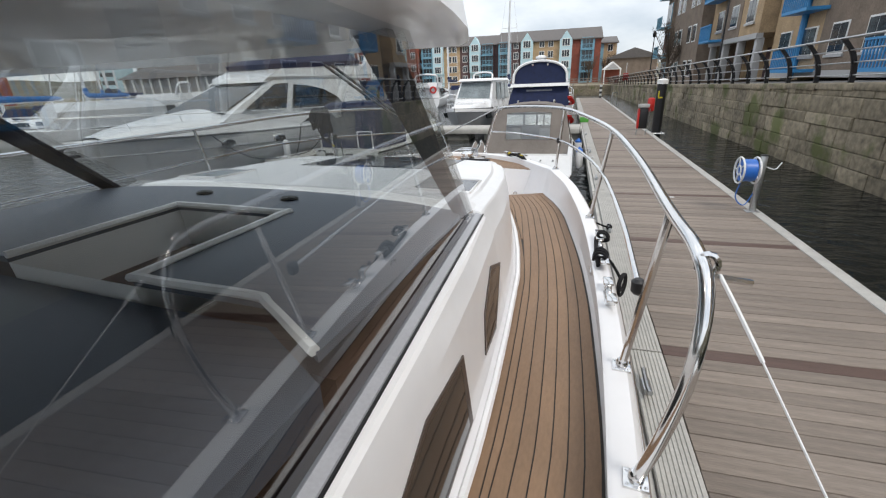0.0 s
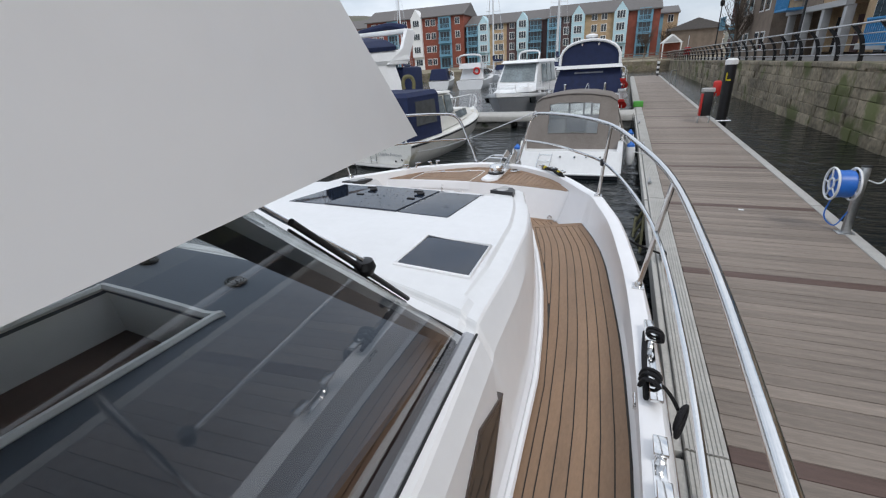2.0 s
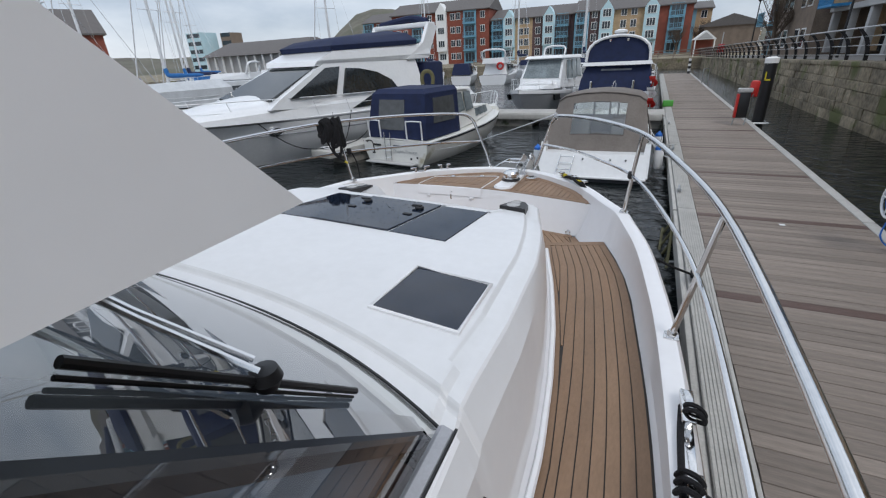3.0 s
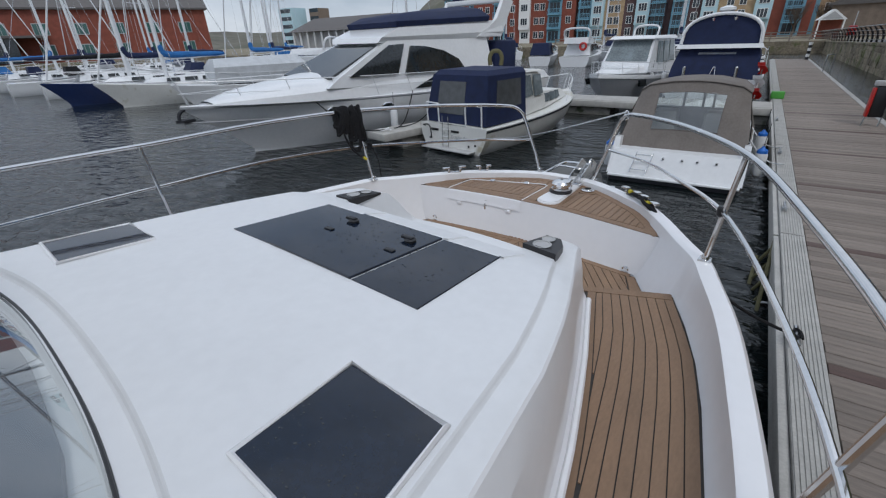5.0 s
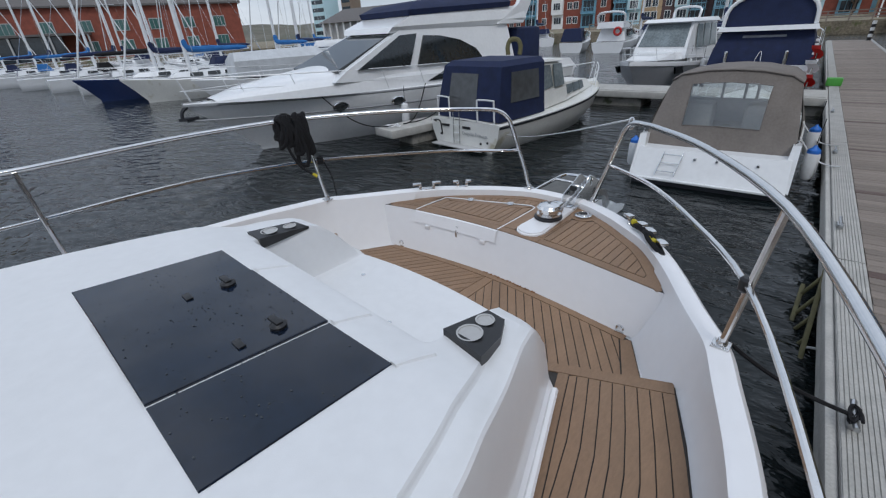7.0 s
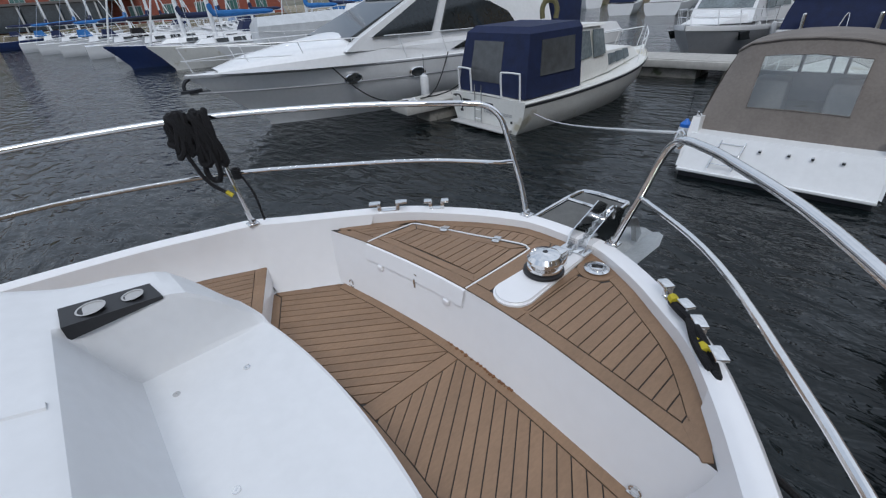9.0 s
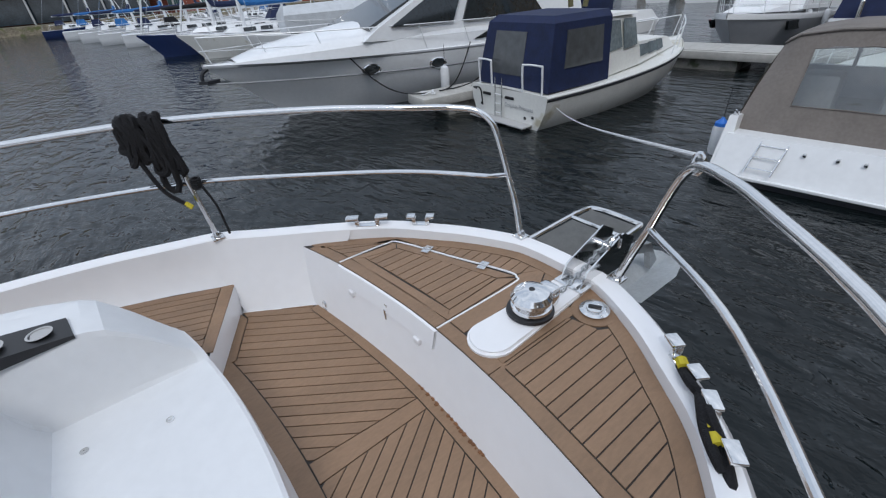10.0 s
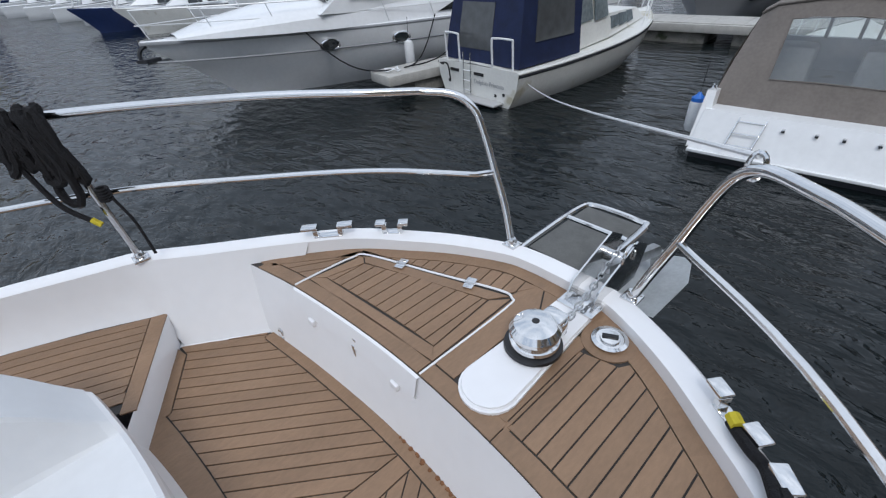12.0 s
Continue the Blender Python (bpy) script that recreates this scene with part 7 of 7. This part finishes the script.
# bow mooring line made fast on the starboard cleats
bl = thing("bow_line", "black mooring rope with yellow flecks round the bow cleats", "rope", YACHT)
z = 1.655
pts = curve([(0.73, 0.60, z - 0.02), (0.79, 0.535, z), (0.83, 0.52, z - 0.01), (0.86, 0.46, z + 0.01), (0.90, 0.40, z), (0.95, 0.35, z - 0.01), (0.99, 0.33, z - 0.03)], 4)
part("line", tube(B(), pts, 0.017, 7), ROPE, bl)
part("line", tube(B(), curve([(0.86, 0.52, z - 0.02), (0.89, 0.44, z + 0.02), (0.94, 0.40, z), (0.98, 0.36, z - 0.02), (1.03, 0.30, z - 0.05), (1.1, 0.24, 1.5)], 4), 0.017, 7), ROPE, bl)
for q in ((0.735, 0.595), (0.90, 0.42), (0.935, 0.385)):
    part("fleck", tube(B(), [(q[0] - 0.01, q[1] + 0.012, z), (q[0] + 0.014, q[1] - 0.014, z)], 0.020, 8), YELLOW, bl, "yellow whipping")
e0, e1 = yw(1.1, 0.24, 1.5), Vector((DX0 + 0.16, 5.1, DZ + 0.07))
tagged(part("mooring_line", tube(B(), [e0.lerp(e1, k / 12) - Vector((0, 0, 0.12 * math.sin(k / 12 * math.pi))) for k in range(13)], 0.014, 6), ROPE), "black mooring line from the bow to the pontoon", "rope", "mooring lines")
tagged(part("cleat_rope", tube(B(), curve([(DX0 + 0.17 + 0.03 * math.cos(k), 5.1 + 0.08 * math.sin(k * 1.3), DZ + 0.06 + 0.003 * k) for k in range(14)], 3), 0.011, 5), ROPE), "black rope wound on the pontoon cleat", "rope", "mooring lines")
# midship line on the side cleat, hanging in a bight
ml = thing("midship_line", "black cord wound on the midship cleat", "rope", YACHT)
for a0 in (-2.53, -2.56, -2.85, -2.88, -2.92):
    part("turn", tube(B(), curve([(2.03, a0, 1.62), (2.045, a0 - 0.02, 1.672), (2.085, a0 - 0.03, 1.674), (2.105, a0 - 0.02, 1.63), (2.06, a0 + 0.01, 1.605)], 3), 0.010, 6), ROPE, ml)
part("strand", tube(B(), curve([(2.028, -2.50, 1.612), (2.032, -2.65, 1.615), (2.045, -2.82, 1.612), (2.06, -2.98, 1.612)], 4), 0.012, 6), ROPE, ml)
part("lead", tube(B(), curve([(2.10, -2.90, 1.63), (2.13, -2.88, 1.60), (2.165, -2.86, 1.54), (2.19, -2.87, 1.50)], 4), 0.009, 6), ROPE, ml)
for d in (0.0, 0.015):
    part("bight", tube(B(), [Vector((2.20 + 0.02 * math.cos(a) + d * 0.4, -2.90 + (0.055 + d) * math.cos(a), 1.485 - d + (0.05 + d) * math.sin(a))) for a in np.linspace(0, math.tau, 17)[:-1]], 0.009, 6, True), ROPE, ml, "slack bight of cord over the side")
# rail fittings: shackle, pale stern line, rubber end caps
fit_ob = thing("rail_shackle", "steel shackle with a pale spliced line on the rail end", "shackle", YACHT)
part("shackle", tube(B(), [(2.305 + 0.022 * math.cos(a), -4.33, 2.215 + 0.026 * math.sin(a)) for a in np.linspace(0, math.tau, 13)[:-1]], 0.008, 6, True), STEEL, fit_ob)
part("pin", tube(B(), [(2.30, -4.36, 2.20), (2.40, -4.33, 2.18)], 0.008, 6), STEEL, fit_ob)
part("eye_splice", tube(B(), [(2.33, -4.35, 2.20), (2.36, -4.42, 2.15), (2.40, -4.5, 2.08)], 0.005, 6), FENDER, fit_ob)
part("line", tube(B(), [(2.40, -4.5, 2.08), (2.75, -5.2, 1.45), (3.2, -6.1, 0.62)], 0.0026, 6), FENDER, fit_ob, "pale line led down to the pontoon")
part("end_cap", lathe(B(), [(0.016, -0.03), (0.024, -0.02), (0.026, 0.02), (0.014, 0.03)], 12, (2.208, -3.85, 1.915)), BLACK, yacht, "black rubber end cap")
part("rail_tie", lathe(B(), [(0.018, -0.03), (0.026, -0.02), (0.026, 0.02), (0.018, 0.03)], 12, (1.512, -0.44, 1.98)), BLACK, yacht, "black rubber sleeve where rails meet")
# line strung from the small cruiser to the bow rail
part("rail_shackle", tube(B(), [(0.52 + 0.02 * math.cos(a), 0.87, 2.235 + 0.038 * math.sin(a)) for a in np.linspace(0, math.tau, 15)[:-1]], 0.007, 6, True), STEEL, yacht, "steel shackle on the rail's bend")
a, e = Vector((-5.72, 11.55, 0.45)), yw(0.52, 0.87, 2.262)
tagged(part("mooring_line", tube(B(), [a.lerp(e, k / 12) - Vector((0, 0, 0.08 * math.sin(k / 12 * math.pi))) for k in range(13)], 0.008, 6), FENDER), "pale rope from the bow rail to a neighbouring cruiser", "rope", "mooring lines")
for k, (x, y) in enumerate(((0.1, 12.0), (0.12, 13.5))):
    tagged(part("mooring_line", tube(B(), [Vector((x - 0.15, y, 0.8)).lerp(Vector((DX0 + 0.1 + LEAN * y, y - 0.8, DZ + 0.05)), j / 8) - Vector((0, 0, 0.15 * math.sin(j / 8 * math.pi))) for j in range(9)], 0.012, 5), FENDER), "pale mooring rope from the covered cruiser to the pontoon", "rope", "mooring lines")
# small scrap and rust marks
tagged(part("paper_scrap", box(B(), 1.62, 1.69, 7.2, 7.26, DZ + 0.003, DZ + 0.006), FENDER), "white scrap on the pontoon boards", "scrap")
bm = B()
rng = random.Random(3)
for k in range(26):
    x = rng.uniform(-0.12, 0.35)
    y = at([(p.x, p.y) for p in FOOT], x) - 0.002 + rng.uniform(-0.004, 0.004)
    r = rng.uniform(0.004, 0.012)
    lathe(bm, [(r, 0.0), (r * 0.7, 0.004), (0, 0.005)], 6, (x, y, Z_SOLE + 0.001))
part("sealant_crumbs", bm, RUST, yacht, "stained crumbling sealant along the sole")

# ---- teak planks, each its own piece ----
def plank(pts, z, parent=yacht, thick=0.007):
    if len(pts) < 3:
        return
    bm = B()
    prism(bm, [tuple(p[:2]) for p in pts], z - thick, z)
    part("plank", bm, TEAK, parent)


GAP, PITCH_SIDE, MARGIN = 0.0028, 0.0585, 0.05


def front_v(line, d):
    """Where a plank line, d inboard of the given edge, meets the slanting front of the side deck."""
    v = -0.6
    for _ in range(30):
        v = -0.710 + 0.443 * (u_at(line, v) - d - 0.872)
    return v


def long_plank(s, left, right):
    bm = B()
    loft(bm, [[(s * l[0], l[1], Z_SIDE - 0.006), (s * l[0], l[1], Z_SIDE), (s * r[0], r[1], Z_SIDE), (s * r[0], r[1], Z_SIDE - 0.006)] for l, r in zip(left, right)], True, True)
    part("plank", bm, TEAK, yacht)


VS = [-0.80 - 0.2 * k for k in range(41)]
for s in (1, -1):
    for i in range(9):
        outer, inner = [], []
        d0, d1 = i * PITCH_SIDE + GAP, (i + 1) * PITCH_SIDE - GAP
        for k, v in enumerate([None] + VS):
            vo, vi = (front_v(TEAK_OUT, d0), front_v(TEAK_OUT, d1)) if k == 0 else (v, v)
            o, n, lim = u_at(TEAK_OUT, vo) - d0, u_at(TEAK_OUT, vi) - d1, u_at(TEAK_IN, vi) + MARGIN + GAP
            if o < lim + 0.004:
                break
            outer.append((o, vo))
            inner.append((max(n, lim), vi))
        if len(outer) > 1:
            long_plank(s, inner, outer)
    v0, v1 = front_v(TEAK_IN, 0.0), front_v(TEAK_IN, -MARGIN)
    long_plank(s, [(u_at(TEAK_IN, v) - 0.005, v) for v in [v0] + VS], [(u_at(TEAK_IN, v) + MARGIN - GAP, v) for v in [v1] + VS])
    plank([(s * 0.845, -0.655), (s * 1.360, -0.412), (s * 1.385, -0.478), (s * 0.865, -0.708)], Z_SIDE)


def field(region, angle, pitch, z, shift=0.0):
    """Planks across a plan polygon: bands at the angle (degrees from ahead, to starboard), clipped to it."""
    a = radians(angle)
    n = (math.cos(a), -math.sin(a))
    ds = [p[0] * n[0] + p[1] * n[1] for p in region]
    k0, k1 = math.floor(min(ds) / pitch) - 1, math.ceil(max(ds) / pitch) + 1
    for k in range(k0, k1):
        lo, hi = (k + shift) * pitch + GAP, (k + 1 + shift) * pitch - GAP
        q = clip_poly(clip_poly(region, n[0], n[1], hi), -n[0], -n[1], -lo)
        if len(q) > 2 and abs(sum(p[0] * r[1] - p[1] * r[0] for p, r in zip(q, q[1:] + q[:1]))) > 4e-4:
            plank(q, z)


def shrink(line, d):
    return [(p.x, p.y) for p in offset([Vector((*q[:2], 0)) for q in line], d)]


# bow sole: two fields with a mitre board, borders round them
foot = [(p.x, p.y) for p in FOOT]
plinth = [(x, -0.60 + 0.03 - 0.16 * (x / 0.86) ** 2) for x in np.linspace(-1.0, 1.0, 21)]


def foot_v(x):
    return at(foot, x)


def aft_v(x):
    """The seam before the board along the seat's foot."""
    return -0.515 - 0.09 * (x / 0.95) ** 2


xs = list(np.linspace(-1.02, 1.0, 19))
plank([(x, foot_v(x) + 0.004) for x in xs] + [(x, foot_v(x) - 0.046) for x in xs[::-1]], Z_SOLE)
port = [(x, foot_v(x) - 0.052) for x in np.linspace(-1.0, -0.068, 9)] + [(-0.094, aft_v(0))] + [(x, aft_v(x)) for x in (-0.3, -0.5, -0.7, -0.88)] + [(-0.885, -0.575), (-1.185, -0.425), (-1.262, -0.432), (-1.038, -0.082)]
field(port, 36.5, 0.055, Z_SOLE)
plank([(-1.285, -0.455), (-1.19, -0.431), (-0.887, -0.581), (-0.885, -0.655)], Z_SOLE)
plank([(-0.062, foot_v(-0.06) - 0.052), (0.006, foot_v(0) - 0.052), (0.014, aft_v(0)), (-0.088, aft_v(0))], Z_SOLE)
stb = [(x, foot_v(x) - 0.052) for x in np.linspace(0.012, 0.975, 9)] + [(1.165, -0.482), (0.90, -0.60)] + [(x, aft_v(x)) for x in (0.7, 0.5, 0.3)] + [(0.02, aft_v(0))]
field(stb, -35.5, 0.055, Z_SOLE)
xs = list(np.linspace(-0.89, 0.89, 15))
plank([(x, aft_v(x) - 0.006) for x in xs] + [(x, aft_v(x) - 0.14) for x in xs[::-1]], Z_SOLE)
plank([(1.035, -0.05), (0.985, -0.075), (1.172, -0.478), (1.265, -0.440)], Z_SOLE)

# foredeck: border boards and fields
keep = [i for i, p in enumerate(offset(gun_full, 0.165)) if p.y > 0.055]
f_out = [(p.x, p.y) for i, p in enumerate(offset(gun_full, 0.109)) if i in keep]
f_in = [(p.x, p.y) for i, p in enumerate(offset(gun_full, 0.172)) if i in keep]
half = len(f_out) // 2
for lo in range(0, len(f_out) - 1, 3):
    hi = min(lo + 3, len(f_out) - 1)
    band = f_out[lo : hi + 1] + f_in[lo : hi + 1][::-1]
    plank(band, Z_FORE)
bench = [(p.x, p.y) for p in BENCH]


def bench_v(x):
    return at(bench, x)


for x0, x1 in ((-1.10, -0.845), (-0.835, -0.075), (-0.065, 0.27), (0.275, 1.10)):
    xs = list(np.linspace(x0, x1, 7))
    plank([(x, bench_v(x) + 0.004) for x in xs] + [(x, bench_v(x) + 0.068) for x in xs[::-1]], Z_FORE)
fin = [p for p in f_in if p[1] > 0.05]


def fore_v(x):
    return at(sorted(fin), x) - 0.006


field([(x, bench_v(x) + 0.075) for x in np.linspace(0.27, 1.06, 7)] + [(x, max(fore_v(x), bench_v(x) + 0.076)) for x in np.linspace(1.055, 0.42, 12)] + [(0.40, 0.63), (0.27, 0.60)], 0, 0.055, Z_FORE, 0.15)
field([(x, bench_v(x) + 0.1265) for x in np.linspace(-0.78, -0.125, 7)] + [(-0.15, 0.575), (-0.45, 0.48), (-0.74, 0.37)], 0, 0.057, Z_FORE)
plank([(-0.835, bench_v(-0.83) + 0.075), (-0.075, bench_v(-0.07) + 0.075), (-0.12, bench_v(-0.1) + 0.122), (-0.78, bench_v(-0.78) + 0.122)], Z_FORE)
plank([(-0.83, 0.14), (-0.785, 0.19), (-0.745, 0.37), (-0.80, 0.405)], Z_FORE)
plank([(-0.80, 0.412), (-0.745, 0.378), (-0.15, 0.583), (-0.10, 0.655)], Z_FORE)
plank([(-0.075, 0.21), (-0.085, 0.645), (-0.142, 0.58), (-0.118, 0.25)], Z_FORE)
field([(-0.835, 0.43), (-0.11, 0.675), (-0.05, 0.78)] + [(x, fore_v(x)) for x in np.linspace(-0.08, -0.90, 9)], -8, 0.055, Z_FORE)
field([(x, bench_v(x) + 0.075) for x in np.linspace(-1.06, -0.85, 4)] + [(x, max(fore_v(x), bench_v(x) + 0.076)) for x in np.linspace(-0.85, -1.055, 6)], 30, 0.05, Z_FORE)
plank([(-0.065, 0.21), (0.035, 0.21), (0.035, 0.68), (-0.02, 0.78), (-0.075, 0.66)], Z_FORE)
ring = [(0.316 + 0.098 * math.cos(a), 0.715 + 0.098 * math.sin(a)) for a in np.linspace(0, math.tau, 29)[:-1]]
plank(ring, Z_FORE + 0.001)
plank([(0.235, 0.21), (0.265, 0.21), (0.265, 0.60), (0.23, 0.64)], Z_FORE)
# closing boards round the windlass and along the seat's foot
for q in ([(-0.10, 0.66), (-0.066, 0.665), (-0.018, 0.78), (-0.03, 0.81), (-0.07, 0.80)], [(0.04, 0.685), (0.24, 0.66), (0.22, 0.80), (-0.01, 0.80), (-0.015, 0.785)], [(0.222, 0.19), (0.29, 0.19), (0.29, 0.216), (0.222, 0.216)], [(0.22, 0.60), (0.268, 0.58), (0.268, 0.70), (0.22, 0.70)]):
    plank(q, Z_FORE - 0.0015)
plank([(1.0, 0.10), (1.10, 0.01), (1.125, 0.03), (1.085, 0.115), (1.03, 0.165)], Z_FORE + 0.0008)
plank([(-1.02, 0.13), (-1.10, 0.035), (-1.13, 0.03), (-1.085, 0.115)], Z_FORE + 0.0008)

# ---- pontoon deck boards ----
PITCH = 0.143
bm = B()
box(bm, DX0 + 0.272, DX1 - 0.155, 0.003, PITCH - 0.004, -0.03, 0.0, 0.003)
board_mesh = mesh_of("board", bm, WOOD)
wet_mesh = board_mesh.copy()
wet_mesh.materials.clear()
wet_mesh.materials.append(REDWOOD)
n_board, y = 0, -4.2
far_verts, far_faces = [], []
while y < 46.4:
    wet = (y - 2.02) % 2.66 < PITCH
    if n_board < 290:
        ob = new("board", wet_mesh if wet else board_mesh)
        ob.parent = pontoon
        ob.location = (random.uniform(-0.004, 0.004), y, DZ + random.uniform(-0.002, 0.002))
        n_board += 1
    else:
        b = len(far_verts)
        far_verts += [(x, yy, z) for z in (DZ - 0.03, DZ) for yy in (y + 0.003, y + PITCH - 0.004) for x in (DX0 + 0.272, DX1 - 0.155)]
        far_faces += [tuple(b + i for i in q) for q in ((4, 5, 7, 6), (0, 1, 5, 4), (2, 6, 7, 3), (0, 4, 6, 2), (1, 3, 7, 5))]
    y += PITCH
me = bpy.data.meshes.new("far_boards")
me.from_pydata(far_verts, [], far_faces)
me.materials.append(WOOD)
ob = new("far_boards", me)
ob.parent = pontoon
tagged(ob, kind="stuff")

# ---- quay stones ----
random.seed(4)
stones = []
z, course = -0.15, 0
for h in (0.50, 0.36, 0.46, 0.30, 0.44, 0.34, 0.40):
    y = 6.0 - random.random()
    while y < 70:
        w = random.uniform(0.45, 1.3)
        stones.append((y, w, z, h))
        y += w
    z += h
stones.sort(key=lambda s: s[0])
n_stone = 0
rest = B()
for y, w, z, h in stones:
    top = coping(y + w / 2)
    if z > top - 0.08:
        continue
    h = min(h, top - z)
    d = random.uniform(0.0, 0.05)
    target = B() if n_stone < 280 else rest
    v = [(QX + 0.12, y + 0.004, z + 0.004), (QX + 0.12, y + w - 0.004, z + 0.004), (QX + 0.12, y + w - 0.004, z + h - 0.004), (QX + 0.12, y + 0.004, z + h - 0.004)]
    c = Vector((QX, y + w / 2, z + h / 2))
    f = [Vector((QX - d + random.uniform(-0.012, 0.012), q[1] + 0.02 * (1 if q[1] < c.y else -1), q[2] + 0.02 * (1 if q[2] < c.z else -1))) for q in v]
    m = [Vector((QX - d + 0.014, q[1], q[2])) for q in v]
    loft(target, [v, m, f], True)
    target.faces.new([target.verts.new(p) for p in f])
    if n_stone < 280:
        bmesh.ops.remove_doubles(target, verts=target.verts, dist=0.0005)
        part("stone", target, STONE, quay)
    n_stone += 1
tagged(part("far_stones", rest, STONE, quay), kind="stuff")
for k in range(40):
    y = 5 + 1.65 * k
    bm = B()
    box(bm, QX - 0.06, QX + 0.6, y, y + 1.63, coping(y) - 0.16, coping(y) - 0.0, 0.025)
    part("coping_stone", bm, STONE, quay)
